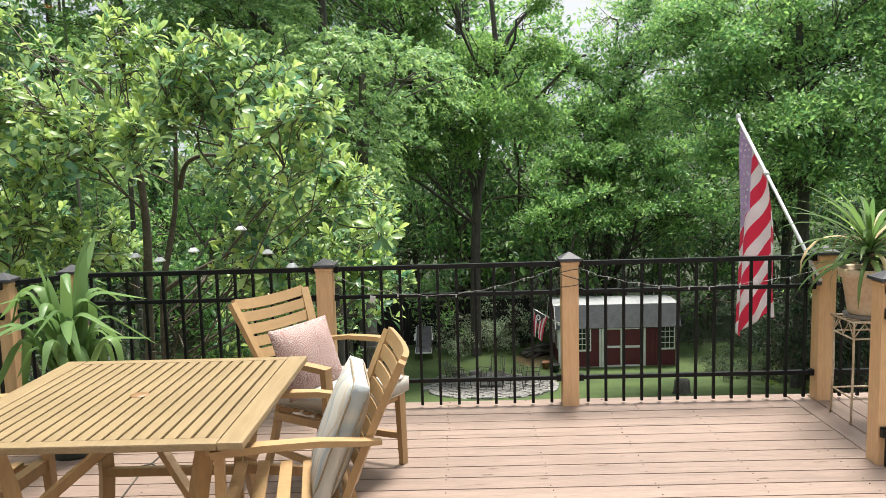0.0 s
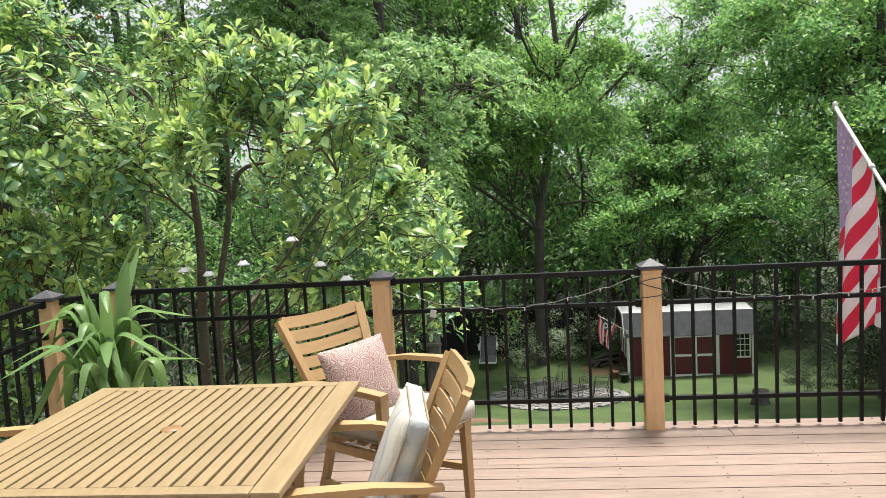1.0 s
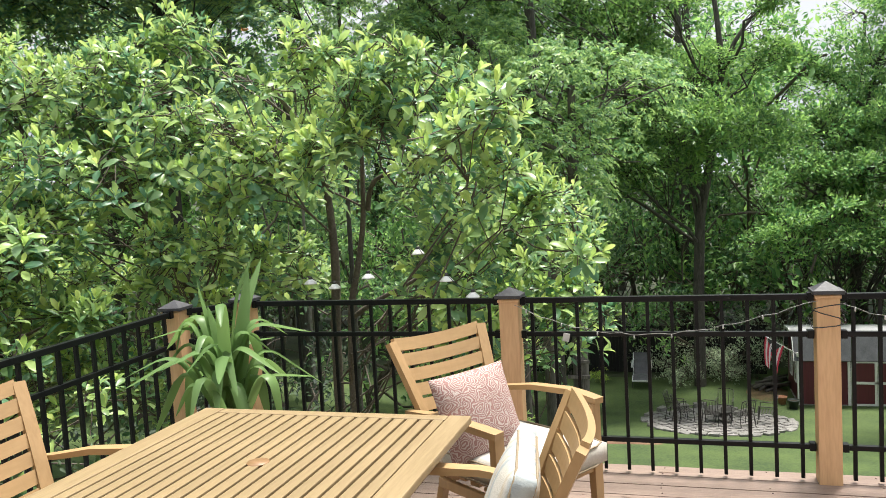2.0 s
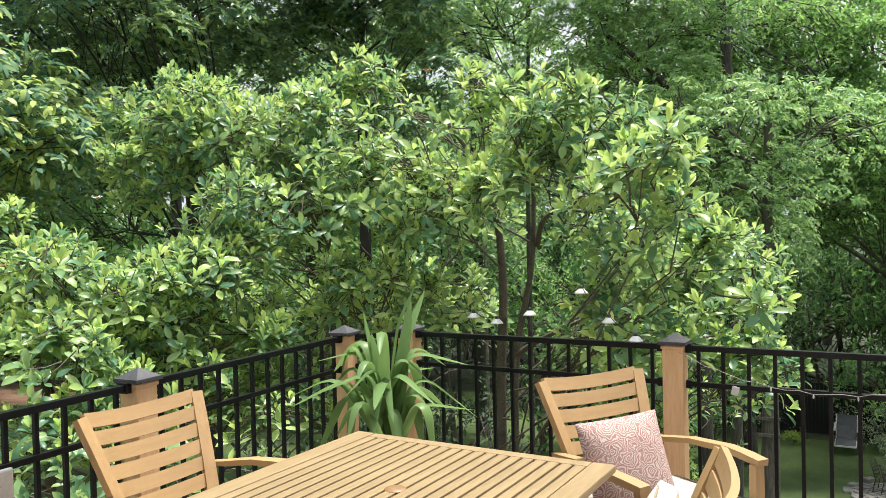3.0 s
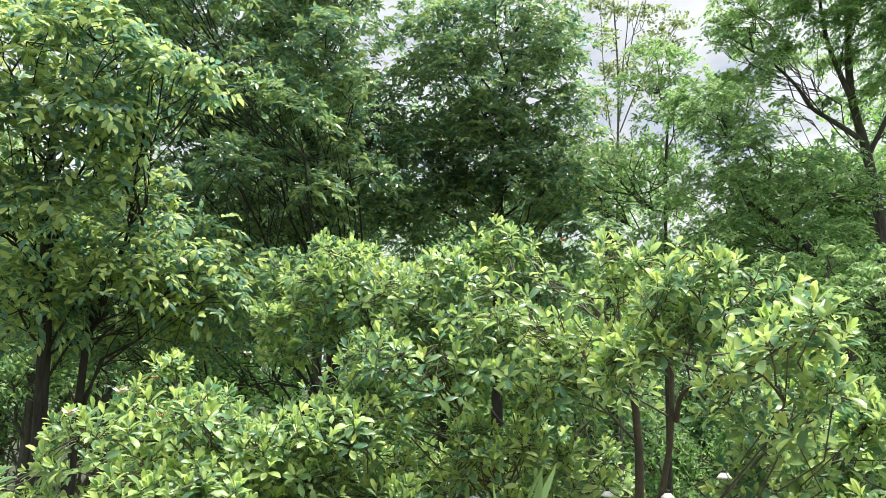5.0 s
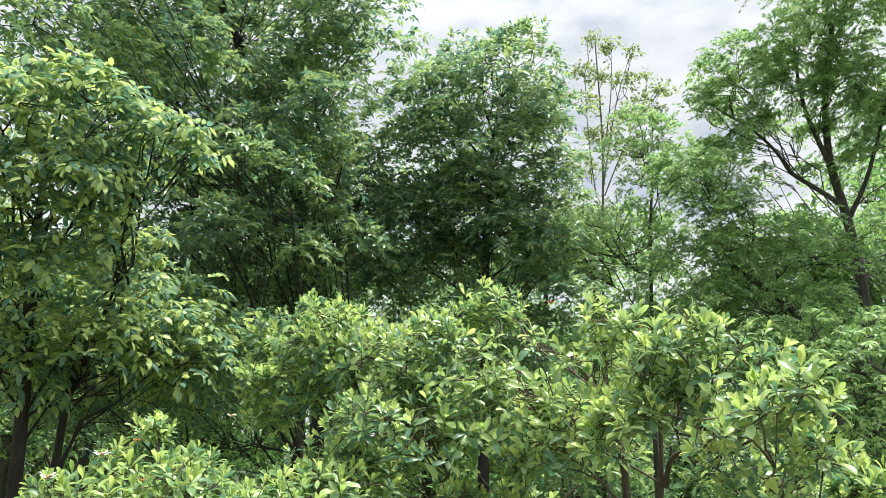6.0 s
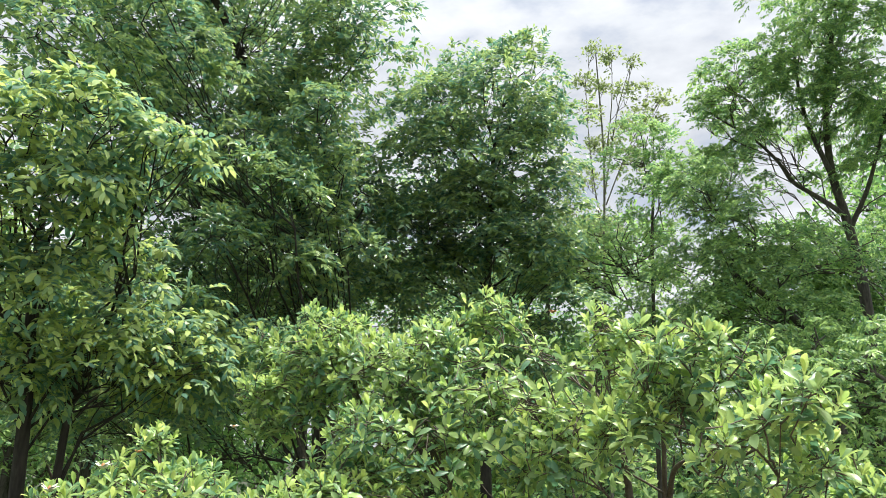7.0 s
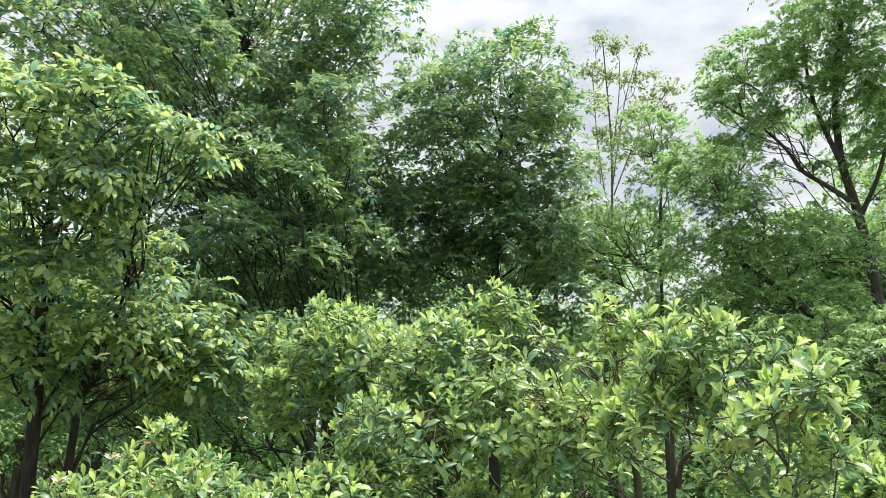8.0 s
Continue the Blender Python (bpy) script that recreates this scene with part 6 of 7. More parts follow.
# ---- grill ----
def gas_grill():
    ob = thing("gas_grill", "stainless gas grill with a side burner and a rust-stained shelf top", "grill", m=pose(-2.98, 3.0, 0))
    part("cart", box(bmesh.new(), (-0.27, -0.45, 0.10), (0.25, 0.45, 0.84), 0.01), M_DARK, ob, "black cart body")
    for sy in (-1, 1):
        part("cart_door", box(bmesh.new(), (0.25, min(0.01 * sy, 0.44 * sy), 0.14), (0.268, max(0.01 * sy, 0.44 * sy), 0.70), 0.006), M_STEEL, ob, "steel door")
        part("door_handle", tube(bmesh.new(), [(0.268, 0.06 * sy, 0.36), (0.295, 0.06 * sy, 0.38), (0.295, 0.06 * sy, 0.60), (0.268, 0.06 * sy, 0.62)], 0.008, 8), M_STEEL, ob, smooth=True)
    for sx in (-0.22, 0.2):
        for sy in (-0.4, 0.4):
            part("caster", lathe(bmesh.new(), [(0.0, -0.016), (0.05, -0.016), (0.052, 0.0), (0.05, 0.016), (0.0, 0.016)], 18, Matrix.Translation((sx, sy, 0.052)) @ Matrix.Rotation(math.pi / 2, 4, "X")), M_DARK, ob, "black caster", True)
    part("control_panel", box(bmesh.new(), (0.20, -0.45, 0.80), (0.29, 0.45, 0.93), 0.012), M_STEEL, ob)
    for i in range(4):
        part("knob", lathe(bmesh.new(), [(0.0, 0.0), (0.028, 0.0), (0.026, 0.03), (0.0, 0.032)], 18, Matrix.Translation((0.29, -0.32 + i * 0.21, 0.865)) @ Matrix.Rotation(math.pi / 2, 4, "Y")), M_DARK, ob, "black knob", True)
    arc = [(-0.27, 0.90), (-0.265, 1.06), (-0.21, 1.16), (-0.10, 1.215), (0.03, 1.20), (0.14, 1.13), (0.20, 1.02), (0.215, 0.92)]
    bm = bmesh.new()
    sides = [[bm.verts.new((x, y, z)) for x, z in arc] for y in (-0.44, 0.44)]
    for i in range(len(arc) - 1):
        bm.faces.new((sides[0][i], sides[0][i + 1], sides[1][i + 1], sides[1][i]))
    bm.faces.new((sides[0][-1], sides[0][0], sides[1][0], sides[1][-1]))
    part("lid", bm, M_STEEL, ob, "curved steel lid")
    for y in (-0.45, 0.45):
        bm = bmesh.new()
        f = bm.faces.new([bm.verts.new((x * 1.03, y, z + 0.008)) for x, z in arc])
        ex = bmesh.ops.extrude_face_region(bm, geom=[f])["geom"]
        bmesh.ops.translate(bm, verts=[v for v in ex if isinstance(v, bmesh.types.BMVert)], vec=(0, 0.02 if y > 0 else -0.02, 0))
        part("lid_end", bm, M_CAP, ob, "grey cast lid end")
    part("lid_handle", tube(bmesh.new(), [(0.17, -0.36, 1.05), (0.25, -0.36, 1.06), (0.25, 0.36, 1.06), (0.17, 0.36, 1.05)], 0.014, 10), M_STEEL, ob, smooth=True)
    part("side_shelf", box(bmesh.new(), (-0.25, 0.47, 0.84), (0.25, 0.83, 0.93), 0.008), M_STEEL, ob)
    rust = paint("rust_stained_steel", (0.19, 0.195, 0.205), (0.30, 0.155, 0.06), 2.2, 0.5, 0.06, metal=0.2, fine=9)
    tones = next(n for n in rust.node_tree.nodes if n.type == "VALTORGB").color_ramp.elements
    tones[0].position, tones[1].position = 0.46, 0.60
    lid = part("burner_lid", box(bmesh.new(), (-0.235, 0.49, 0.945), (0.215, 0.81, 1.0), 0.012), rust, ob, "rust-stained side burner lid")
    part("front_plate", box(bmesh.new(), (0.25, 0.47, 0.80), (0.268, 0.83, 0.955), 0.006), M_STEEL, ob, "pale front plate")
    part("grip", box(bmesh.new(), (0.214, 0.53, 0.958), (0.236, 0.66, 0.982), 0.008), M_DARK, ob, "black grip")
    for z, a, b in ((0.915, 0.64, 0.79), (0.89, 0.60, 0.78)):
        part("lettering_bar", box(bmesh.new(), (0.268, a, z - 0.006), (0.2692, b, z + 0.006)), M_CAP, ob, "grey print")
    return ob


gas_grill()


# ---- the lawn: shed, patio, seats ----
def shed():
    g = lay(5.9, 33.6) - 0.05
    ob = thing("shed", "dark red barn shed with white trim and a grey gambrel roof", "shed", m=pose(0, 0, g) @ Matrix.Diagonal((1, 1, 1.18, 1)))
    x0, x1, y0, y1, h = 3.45, 8.30, 33.2, 36.0, 1.52
    sec = [(y0, 0.0), (y0, h), (y0 + 0.42, h + 0.63), ((y0 + y1) / 2, h + 0.69), (y1 - 0.42, h + 0.63), (y1, h), (y1, 0.0)]
    bm = bmesh.new()
    a, b = ([bm.verts.new((x, y, z)) for y, z in sec] for x in (x0, x1))
    bm.faces.new(a[::-1])
    bm.faces.new(b)
    for i in range(len(sec)):
        k = (i + 1) % len(sec)
        bm.faces.new((a[i], b[i], b[k], a[k]))
    part("wall", bm, M_RED, ob)
    seams = 24
    for i in range(seams):
        x = x0 + (i + 0.5) * (x1 - x0) / seams
        part("siding_batten", box(bmesh.new(), (x - 0.012, y0 - 0.012, 0.02), (x + 0.012, y0 + 0.005, h - 0.02)), M_RED, ob)
    for i, (p, q) in enumerate(zip(sec[1:5], sec[2:6])):
        bm = bmesh.new()
        d = Vector((0, q[0] - p[0], q[1] - p[1])).normalized()
        nrm = Vector((0, -d.z, d.y))
        s, e = Vector((0, *p)) - d * (0.12 if i == 0 else 0.0), Vector((0, *q)) + d * (0.12 if i == 3 else 0.0)
        # upper slopes get a paler grey: sky glare painted into the roof
        mats = M_SHINGLE if i in (0, 3) else M_GLARE_GREY
        vs = [bm.verts.new(Vector((x, 0, 0)) + o + nrm * k) for k in (0.01, 0.05) for x, o in ((x0 - 0.15, s), (x1 + 0.15, s), (x1 + 0.15, e), (x0 - 0.15, e))]
        for f in ((0, 1, 2, 3), (4, 5, 6, 7), (0, 1, 5, 4), (1, 2, 6, 5), (2, 3, 7, 6), (3, 0, 4, 7)):
            bm.faces.new([vs[k] for k in f])
        part("roof", bm, mats, ob, "grey shingled lower slope" if i in (0, 3) else "upper slope in paler grey, sky glare put into its colour")
        bm = bmesh.new()
        bar(bm, Vector((x0 - 0.16, 0, 0)) + s, Vector((x0 - 0.16, 0, 0)) + e, 0.03, 0.10)
        part("barge_board", bm, M_WHITE, ob)
    for x in (x0, x1):
        part("corner_trim", box(bmesh.new(), (x - 0.05, y0 - 0.03, 0.0), (x + 0.05, y0 + 0.05, h), 0.004), M_WHITE, ob)
    for side, (a, b) in enumerate(((5.19, 6.04), (6.05, 6.90))):
        door = part("door", box(bmesh.new(), (a, y0 - 0.045, 0.03), (b, y0 - 0.01, 1.46), 0.004), M_RED, ob, "red barn door")
        for p, q in (((a, 0.03), (b, 0.11)), ((a, 1.38), (b, 1.46)), ((a, 0.72), (b, 0.80)), ((a, 0.11), (a + 0.08, 1.38)), ((b - 0.08, 0.11), (b, 1.38))):
            part("door_trim", box(bmesh.new(), (p[0], y0 - 0.065, p[1]), (q[0], y0 - 0.044, q[1]), 0.003), M_WHITE, door)
    for a, b in ((5.09, 5.18), (6.91, 7.0)):
        part("door_frame", box(bmesh.new(), (a, y0 - 0.04, 0.0), (b, y0 + 0.01, 1.5), 0.003), M_WHITE, ob)
    glass = paint("dark_glass", (0.008, 0.009, 0.011), (0.02, 0.022, 0.026), 2, 0.22)
    for a, b in ((4.22, 4.70), (7.62, 8.16)):
        win = part("window", box(bmesh.new(), (a, y0 - 0.03, 0.68), (b, y0 - 0.015, 1.52), 0.002), glass, ob, "small dark window")
        for p, q in (((a - 0.05, 0.62), (b + 0.05, 0.68)), ((a - 0.05, 1.46), (b + 0.05, 1.52)), ((a - 0.05, 0.68), (a, 1.46)), ((b, 0.68), (b + 0.05, 1.46)), *(((a, z), (b, z + 0.022)) for z in (0.86, 1.06, 1.26)), *(((a + (b - a) * k - 0.010, 0.68), (a + (b - a) * k + 0.010, 1.46)) for k in (1 / 3, 2 / 3))):
            part("frame", box(bmesh.new(), (p[0], y0 - 0.055, p[1]), (q[0], y0 - 0.014, q[1]), 0.002), M_WHITE, win)
    for yy in (33.6, 34.7):
        win = part("window", box(bmesh.new(), (x0 - 0.03, yy, 0.7), (x0 - 0.01, yy + 0.4, 1.4)), glass, ob, "small dark window")
        for p, q in (((yy - 0.05, 0.65), (yy + 0.45, 0.7)), ((yy - 0.05, 1.4), (yy + 0.45, 1.45)), ((yy - 0.05, 0.7), (yy, 1.4)), ((yy + 0.4, 0.7), (yy + 0.45, 1.4))):
            part("frame", box(bmesh.new(), (x0 - 0.05, p[0], p[1]), (x0 - 0.01, q[0], q[1])), M_WHITE, win)
    part("plinth", box(bmesh.new(), (x0 - 0.02, y0 - 0.02, -0.35), (x1 + 0.02, y1, 0.06)), M_STONE, ob)
    return ob


shed()


def yard_flag():
    """A swallow-tailed flag that hangs limp from a short pole on the shed's corner."""
    g = lay(3.3, 33.1)
    foot = Vector((3.38, 33.15, g + 1.95))
    ob = thing("yard_flag", "small red and white swallow-tailed flag hanging limp at the shed", "flag", m=Matrix.Translation(foot))
    way = Vector((-1.08, -0.1, 0.68))
    part("pole", tube(bmesh.new(), [(0.08, 0.05, -0.06), way], 0.018, 8), M_POLE, ob, smooth=True)
    part("bracket", box(bmesh.new(), (0.0, -0.03, -0.12), (0.08, 0.04, 0.03), 0.006), M_POLE, ob)
    cols, rows = 20, 20

    def cloth(u, v):
        top = way * (0.98 - 0.60 * u)
        side = -0.04 * math.sin(v * 3) - 0.26 * u * v
        return Vector((top.x + side, -0.04 + 0.08 * math.sin(u * 9 + v * 1.8) * min(1, 2 * v), top.z - (1.12 - 0.12 * u) * v))

    bm = bmesh.new()
    grid = [[bm.verts.new(cloth(i / cols, j / rows)) for i in range(cols + 1)] for j in range(rows + 1)]
    for j in range(rows):
        for i in range(cols):
            if j > 8 and abs(i - 9.5) < (j - 8) * 0.30:
                continue
            f = bm.faces.new((grid[j][i], grid[j][i + 1], grid[j + 1][i + 1], grid[j + 1][i]))
            f.material_index = 2 if j < 9 - abs(i - 9.5) * 1.2 else (0, 1, 0, 1, 0, 0, 1, 0, 1, 0)[i // 2]
    bmesh.ops.delete(bm, geom=[v for v in bm.verts if not v.link_faces], context="VERTS")
    part("cloth", bm, [M_FLAG_RED, M_FLAG_WHITE, M_CAP], ob, "red and white striped cloth with a dark field", True)
    bm = bmesh.new()
    ring = []
    for k in range(20):
        a = 2 * math.pi * k / 20
        ring.append([bm.verts.new(cloth(0.46 + 0.15 * r * math.cos(a), 0.20 + 0.10 * r * math.sin(a)) + Vector((0, -0.03, 0))) for r in (0.5, 1.0)])
    for p, q in zip(ring, ring[1:] + ring[:1]):
        bm.faces.new((p[0], p[1], q[1], q[0]))
    part("ring", bm, M_FLAG_WHITE, ob, "white ring", True)
    return ob


yard_flag()

PATIO = (0.42, 29.7)


def patio():
    ob = thing("patio", "round patio of grey flagstones on the lawn", "patio", kind="structure")
    bm = bmesh.new()
    n = 40
    ring = [bm.verts.new((PATIO[0] + 2.35 * math.cos(a), PATIO[1] + 2.75 * math.sin(a), lay(PATIO[0] + 2.35 * math.cos(a), PATIO[1] + 2.75 * math.sin(a)) + 0.03)) for a in (2 * math.pi * k / n for k in range(n))]
    mid = bm.verts.new((*PATIO, lay(*PATIO) + 0.03))
    for i in range(n):
        bm.faces.new((mid, ring[i], ring[(i + 1) % n]))
    part("gravel_bed", bm, M_STONE, ob)
    rng = random.Random(3)
    for j in range(-8, 9):
        for i in range(-7, 8):
            x, y = PATIO[0] + (i + 0.5 * (j % 2)) * 0.38 + rng.uniform(-0.04, 0.04), PATIO[1] + j * 0.34 + rng.uniform(-0.03, 0.03)
            if ((x - PATIO[0]) / 2.25) ** 2 + ((y - PATIO[1]) / 2.65) ** 2 > 1:
                continue
            bm = bmesh.new()
            k = rng.randint(5, 7)
            a0 = rng.uniform(0, 6)
            lowr, topr = [], []
            for q in range(k):
                a = a0 + q * 2 * math.pi / k + rng.uniform(-0.2, 0.2)
                r = rng.uniform(0.155, 0.20)
                px_, py_ = x + r * math.cos(a), y + r * math.sin(a)
                lowr.append(bm.verts.new((px_, py_, lay(px_, py_))))
                topr.append(bm.verts.new((px_ * 0.97 + x * 0.03, py_ * 0.97 + y * 0.03, lay(px_, py_) + 0.06)))
            bm.faces.new(topr)
            for q in range(k):
                bm.faces.new((lowr[q], lowr[(q + 1) % k], topr[(q + 1) % k], topr[q]))
            part("flagstone", bm, M_STONE, ob)
    for q in range(44):
        if rng.random() < 0.3:
            continue
        a = 2 * math.pi * q / 44 + rng.uniform(-0.06, 0.06)
        x, y, h = PATIO[0] + 2.4 * math.cos(a), PATIO[1] + 2.8 * math.sin(a), rng.uniform(0.22, 0.30) if 100 < math.degrees(a) < 150 else rng.uniform(0.07, 0.14)
        z = lay(x, y) - 0.03
        bm = box(bmesh.new(), (-rng.uniform(0.13, 0.2), -rng.uniform(0.09, 0.14), 0), (rng.uniform(0.13, 0.2), rng.uniform(0.09, 0.14), h), 0.03, pose(x, y, z, rng.uniform(-6, 6), rng.uniform(-6, 6), math.degrees(a) + 90 + rng.uniform(-12, 12)))
        part("border_stone", bm, M_STONE, ob, "rough grey border stone")
    return ob


patio()


def fire_pit():
    z = lay(*PATIO) + 0.06
    ob = thing("fire_pit", "dark round metal fire pit on the patio", "fire pit", m=pose(PATIO[0] + 0.1, PATIO[1], z))
    part("bowl", lathe(bmesh.new(), [(0.0, 0.20), (0.25, 0.22), (0.40, 0.34), (0.46, 0.40), (0.47, 0.42), (0.44, 0.42), (0.30, 0.32), (0.0, 0.27)], 24), M_DARK, ob, smooth=True)
    for k in range(3):
        a = k * 2.094
        part("leg", tube(bmesh.new(), [(0.28 * math.cos(a), 0.28 * math.sin(a), 0.25), (0.4 * math.cos(a), 0.4 * math.sin(a), 0.0)], 0.018, 8), M_DARK, ob, smooth=True)
    return ob


fire_pit()


def garden_chair():
    ob = thing("garden_chair", "dark metal garden armchair at the fire pit", "chair", "chairs round the fire pit")
    for sx in (-1, 1):
        part("leg", tube(bmesh.new(), [(sx * 0.27, 0.26, 0.0), (sx * 0.26, 0.22, 0.40), (sx * 0.27, 0.20, 0.62)], 0.014, 6), M_DARK, ob, smooth=True)
        part("leg", tube(bmesh.new(), [(sx * 0.27, -0.30, 0.0), (sx * 0.25, -0.22, 0.40), (sx * 0.25, -0.36, 0.92)], 0.014, 6), M_DARK, ob, smooth=True)
        part("arm", bar(bmesh.new(), (sx * 0.26, -0.28, 0.62), (sx * 0.28, 0.24, 0.63), 0.05, 0.02, 0.004), M_DARK, ob)
    for i in range(6):
        y = -0.20 + i * 0.085
        part("seat_slat", box(bmesh.new(), (-0.25, y, 0.392), (0.25, y + 0.045, 0.408), 0.004), M_DARK, ob)
    for i in range(5):
        x = -0.18 + i * 0.09
        part("back_bar", tube(bmesh.new(), [(x, -0.235, 0.42), (x, -0.35, 0.88)], 0.009, 6), M_DARK, ob, smooth=True)
    part("back_rail", tube(bmesh.new(), [(-0.25, -0.36, 0.90), (-0.12, -0.37, 0.94), (0.12, -0.37, 0.94), (0.25, -0.36, 0.90)], 0.014, 6), M_DARK, ob, smooth=True)
    return ob


seat0 = garden_chair()
for n, (a, r) in enumerate(((165, 1.5), (205, 1.3), (255, 1.15), (300, 1.3), (350, 1.45), (80, 1.1))):
    x, y = PATIO[0] + 0.1 + r * math.cos(radians(a)), PATIO[1] + r * 0.8 * math.sin(radians(a))
    m = pose(x, y, lay(x, y) + 0.055, 0, 0, a + 90)
    if n == 0:
        seat0.matrix_basis = m
    else:
        copy_thing(seat0, m)


def lounge_chair():
    x, y = -2.3, 35.9
    ob = thing("lounge_chair", "grey sling lounge chair with pale arms under the trees", "chair", m=pose(x, y, lay(x, y), 0, 0, 180) @ Matrix.Scale(1.2, 4))
    grey = paint("sling_cloth", (0.045, 0.045, 0.055), (0.085, 0.085, 0.10), 5, 0.7)
    part("sling", sweep(bmesh.new(), [(0, 0.75, 0.30), (0, 0.40, 0.42), (0, 0.0, 0.38), (0, -0.32, 0.72), (0, -0.55, 1.02)], 0.56, 0.02, (0, 0.3, 1)), grey, ob, "grey sling")
    for sx in (-1, 1):
        part("arm", bar(bmesh.new(), (sx * 0.33, -0.40, 0.78), (sx * 0.33, 0.25, 0.66), 0.06, 0.03, 0.006), M_POLE, ob, "pale arm")
        part("side_frame", tube(bmesh.new(), [(sx * 0.30, 0.75, 0.30), (sx * 0.30, 0.0, 0.37), (sx * 0.30, -0.55, 1.02)], 0.016, 8), M_POLE, ob, smooth=True)
        part("leg", tube(bmesh.new(), [(sx * 0.31, 0.55, 0.0), (sx * 0.31, -0.30, 0.74)], 0.015, 8), M_DARK, ob, smooth=True)
        part("leg", tube(bmesh.new(), [(sx * 0.31, -0.5, 0.0), (sx * 0.31, 0.20, 0.64)], 0.015, 8), M_DARK, ob, smooth=True)
    part("foot_bar", bar(bmesh.new(), (-0.30, 0.76, 0.30), (0.30, 0.76, 0.30), 0.04, 0.05, 0.008), M_POLE, ob, "pale foot bar")
    return ob


lounge_chair()


def stump(x, y, r, h, label):
    ob = thing("tree_stump", label, "stump", m=pose(x, y, lay(x, y) - 0.05))
    bm = bmesh.new()
    lathe(bm, [(0.0, 0.0), (r * 1.35, 0.0), (r * 1.1, h * 0.25), (r, h * 0.6), (r * 0.97, h), (0.0, h + 0.01)], 20)
    for v in bm.verts:
        k = 1 + 0.2 * noise.noise((v.co.x * 6, v.co.y * 6, v.co.z * 1.5))
        v.co.x, v.co.y = v.co.x * k, v.co.y * k
    part("bark", bm, M_BARK, ob, smooth=True)
    return ob


def log_pile():
    x, y = 2.75, 35.3
    ob = thing("log_pile", "heap of dark branches and logs beside the shed", "logs", m=pose(x, y, lay(x, y)))
    rng = random.Random(14)
    for i in range(11):
        a, h = rng.uniform(-0.5, 0.5) + (0 if i % 3 else 0.9), 0.06 + 0.11 * (i // 3)
        d = Vector((math.cos(a), math.sin(a), rng.uniform(-0.05, 0.35))) * rng.uniform(0.4, 0.75)
        c = Vector((rng.uniform(-0.3, 0.3), rng.uniform(-0.3, 0.3), h + abs(d.z)))
        part("log", tube(bmesh.new(), [c - d, c + Vector((0, 0.03, 0.02)), c + d], [rng.uniform(0.05, 0.08), 0.06, rng.uniform(0.03, 0.05)], 8), M_BARK, ob, smooth=True)
    return ob


def yard_pot(x, y, r, h, material, label):
    ob = thing("flower_pot", label, "pot", m=pose(x, y, lay(x, y) - 0.01))
    part("pot", lathe(bmesh.new(), [(0.0, 0.0), (r * 0.7, 0.0), (r * 0.95, h * 0.84), (r * 1.05, h * 0.85), (r * 1.05, h), (r * 0.92, h), (r * 0.88, h * 0.8), (0.0, h * 0.8)], 20), material, ob, smooth=True)
    part("soil", lathe(bmesh.new(), [(0.0, h * 0.82), (r * 0.88, h * 0.81), (r * 0.86, h * 0.83), (0.0, h * 0.85)], 16), M_SOIL, ob)
    return ob


log_pile()
yard_pot(2.88, 33.3, 0.17, 0.30, M_CLAY, "reddish clay flower pot beside the shed")
yard_pot(3.2, 32.7, 0.20, 0.34, M_POT, "dark flower pot beside the shed")
stump(6.6, 26.6, 0.26, 0.5, "dark old tree stump on the lawn")
stump(-9.0, 6.9, 0.2, 1.6, "dark broken tree stump beside the mulch bed")


def magnolia_bloom(p, s, material, label):
    """A blossom among the leaves: cream petals, or withered ones."""
    ob = thing("magnolia_bloom", label, "blossom", "magnolia blossoms", m=Matrix.Translation(p) @ Matrix.Scale(s, 4))
    for i in range(8):
        part("petal", strap(bmesh.new(), (0, 0, 0), i * 0.9, 30 + 14 * (i % 3), 0.085, 0.048, 70, 5), material, ob, smooth=True)
    part("heart", lathe(bmesh.new(), [(0.0, 0.0), (0.012, 0.006), (0.014, 0.022), (0.008, 0.036), (0.0, 0.040)], 10), M_SPENT, ob, "brown heart", True)
    return ob


for material, label, spots in ((M_BLOOM, "faded cream magnolia blossom among the leaves", ((-2.27, 8.18, 2.10, 1.0), (-6.35, 5.57, 1.58, 1.0), (-6.32, 5.18, 1.42, 1.0), (-5.96, 8.20, 2.89, 0.8), (-3.76, 8.21, 1.92, 0.8), (-6.66, 6.95, 1.95, 0.7))),
                               (M_SPENT, "withered orange-brown magnolia blossom among the leaves", ((-4.27, 8.68, 3.06, 0.6), (-3.28, 8.47, 2.71, 0.7), (-6.15, 5.73, 1.70, 0.8), (-5.85, 5.63, 1.42, 0.7)))):
    bloom = None
    for x, y, z, s in spots:
        if bloom is None:
            bloom = magnolia_bloom((x, y, z), s, material, label)
        else:
            copy_thing(bloom, Matrix.Translation((x, y, z)) @ Matrix.Scale(s, 4))


def cord_on_deck():
    """A dark cord across the boards, with a loop knotted in it."""
    bm = bmesh.new()
    for line in ([(-2.45, 6.30), (-2.452, 5.99), (-2.458, 5.83)], [(-2.458, 5.83), (-2.40, 5.765), (-2.468, 5.675), (-2.535, 5.755), (-2.458, 5.83)], [(-2.468, 5.675), (-2.44, 5.39), (-2.46, 4.9), (-2.40, 4.4)]):
        tube(bm, [(x, y, 0.006) for x, y in line], 0.0045, 6)
    return tagged(new("light_cord", mesh_of("light_cord", bm, M_TWIG, True)), "brown cord with a loop lying on the deck under the table", "cord")


cord_on_deck()


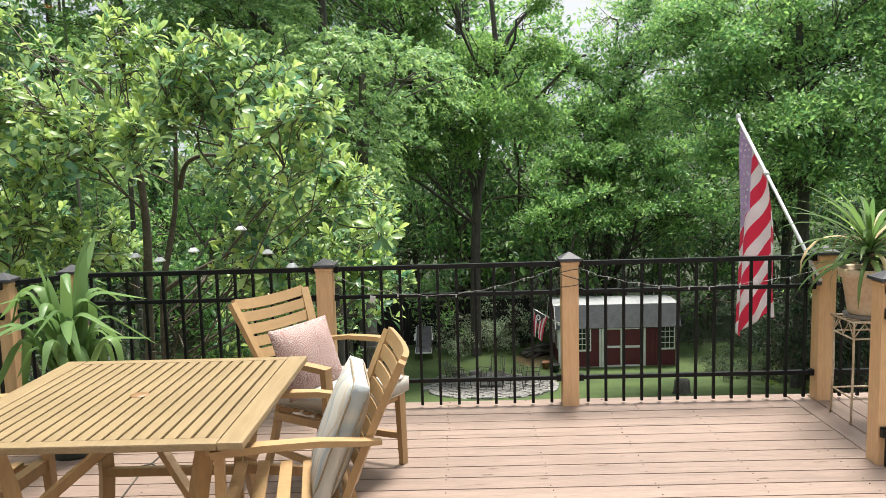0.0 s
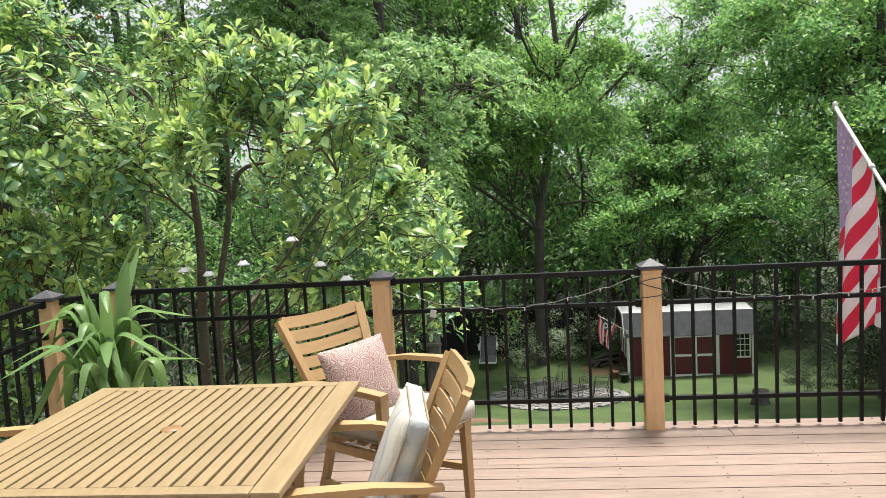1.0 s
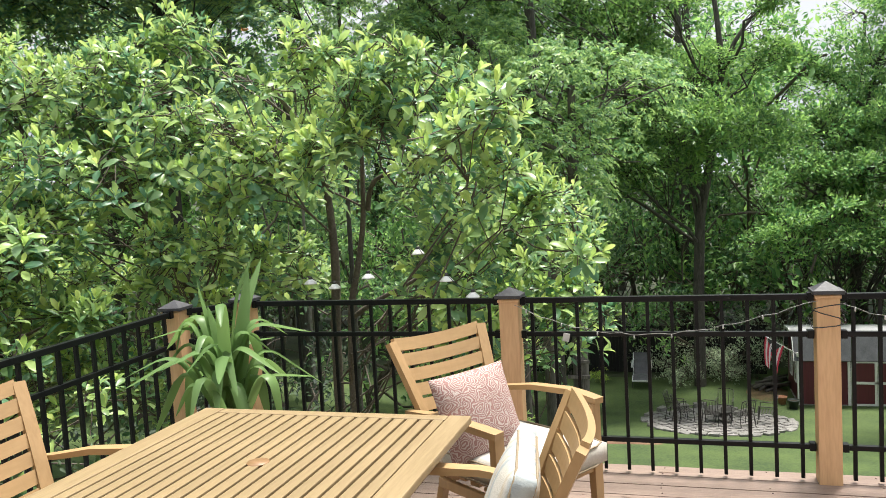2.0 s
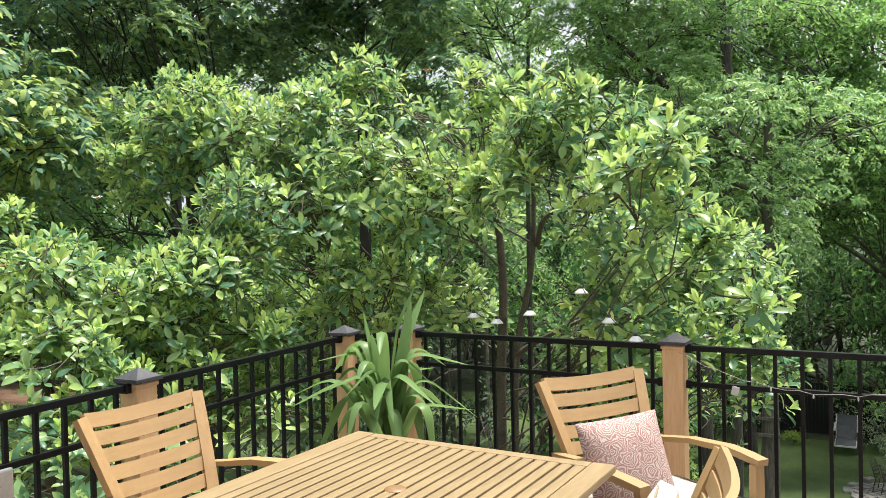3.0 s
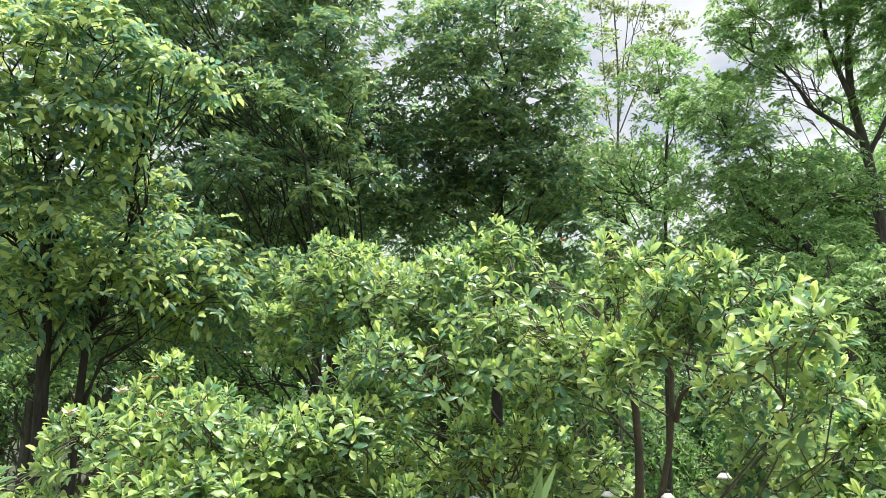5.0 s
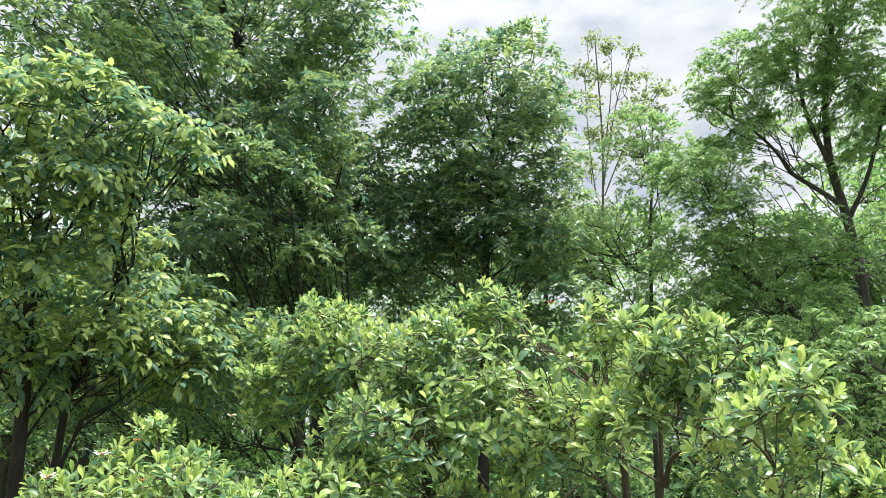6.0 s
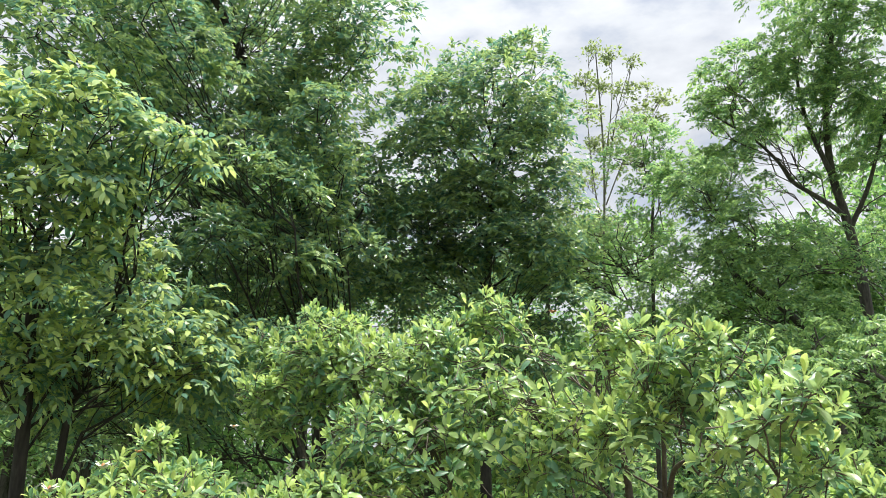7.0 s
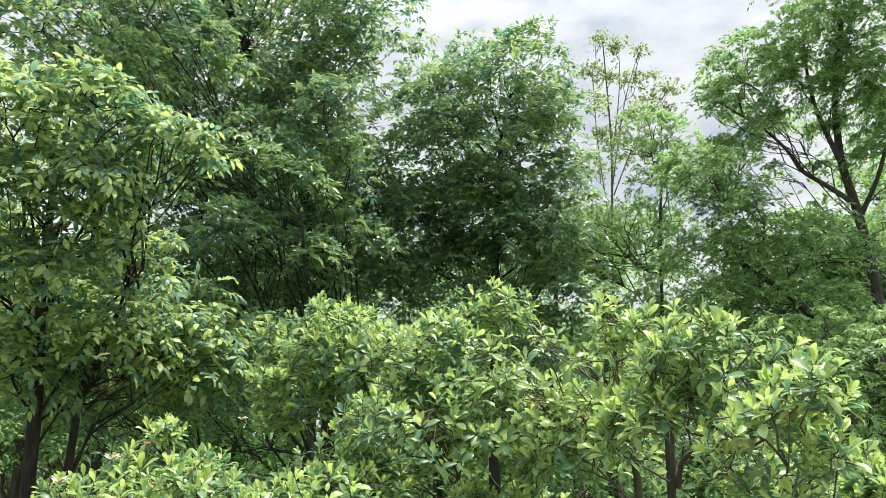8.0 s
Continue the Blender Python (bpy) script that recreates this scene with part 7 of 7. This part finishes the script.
# ---- deck boards ----
def deck_boards():
    rng = random.Random(14)
    pitch, wide = 0.1425, 0.1392
    cache = {}

    def board(x0, x1, y, along_y=False, w=wide):
        length = round(x1 - x0, 2)
        key = (length, w)
        if key not in cache:
            bm = box(bmesh.new(), (-length / 2, -w / 2, -0.032), (length / 2, w / 2, 0.0))
            edges = [e for e in bm.edges if all(v.co.z > -0.01 for v in e.verts)]
            bmesh.ops.bevel(bm, geom=edges, offset=0.0035, segments=2, affect="EDGES")
            cache[key] = mesh_of("board", bm, M_DECK)
        ob = new("board", cache[key])
        ob.parent = DECK
        if along_y:
            ob.matrix_basis = pose(y, (x0 + x1) / 2, rng.uniform(-0.0012, 0), 0, 0, 90)
        else:
            ob.matrix_basis = pose((x0 + x1) / 2, y, rng.uniform(-0.0015, 0), rng.uniform(-0.15, 0.15), 0, 0)

    nails, knots = bmesh.new(), bmesh.new()
    rows = int(6.84 / pitch)
    for r in range(rows):
        y = 6.84 - (r + 0.5) * pitch
        left = DECK_L if y < 6.40 else DECK_L + (y - 6.40)
        cut = (-0.98, 0.42, -2.2, 1.2)[r % 4] if r % 3 == 1 else None
        if cut and left + 0.4 < cut < DECK_R - 0.3:
            board(left, cut - 0.0008, y)
            board(cut + 0.0008, DECK_R - 0.004, y)
        else:
            board(left, DECK_R - 0.004, y)
        for i in range(11):
            x = -3.35 + i * 0.52 - 0.06
            if x < left + 0.05 or x > DECK_R:
                continue
            for s in (-0.04, 0.04):
                if rng.random() < 0.8:
                    lathe(nails, [(0.0, -0.004), (0.0042, -0.004), (0.0042, 0.0012), (0.0, 0.0014)], 8, Matrix.Translation((x + rng.uniform(-0.008, 0.008), y + s + rng.uniform(-0.01, 0.01), 0.0)))
        for _ in range(rng.choice((2, 3, 4, 6))):
            x, yy, a = rng.uniform(left + 0.2, DECK_R - 0.2), y + rng.choice((-1, 1)) * rng.uniform(0.01, 0.058), 0.006 + 0.04 * rng.random() ** 2
            pts = [knots.verts.new((x + a * math.cos(t) * (1 + 0.25 * math.sin(3 * t + x)), yy + 0.007 * math.sin(t) * (1 + 0.4 * math.cos(2 * t + y)), 0.0012)) for t in (2 * math.pi * k / 14 for k in range(14))]
            knots.faces.new(pts)
        for _ in range(rng.choice((0, 1, 2))):
            x, yy, a = rng.uniform(left + 0.3, DECK_R - 0.3), y + rng.uniform(-0.05, 0.05), rng.uniform(0.05, 0.16)
            w, bend = rng.uniform(0.0008, 0.0018), rng.uniform(-0.006, 0.006)
            line = [(x + a * (k / 3 - 1), yy + bend * math.sin(k * 0.9)) for k in range(7)]
            knots.faces.new([knots.verts.new((p, q - w * math.sin(math.pi * (k + 0.4) / 6.8), 0.0011)) for k, (p, q) in enumerate(line)] + [knots.verts.new((p, q + w * math.sin(math.pi * (6 - k + 0.4) / 6.8), 0.0011)) for k, (p, q) in enumerate(line[::-1])])
    for k in range(2):
        board(0.05, 6.83, DECK_R + 0.07 + k * pitch, True)
    for k in range(7):
        board(5.55, 6.83, DECK_R + 0.07 + (k + 2) * pitch, True)
    part("nails", nails, M_NAIL, DECK, "dark nail heads")
    part("worn_knots", knots, M_KNOT, DECK, "dark bare knots")


deck_boards()
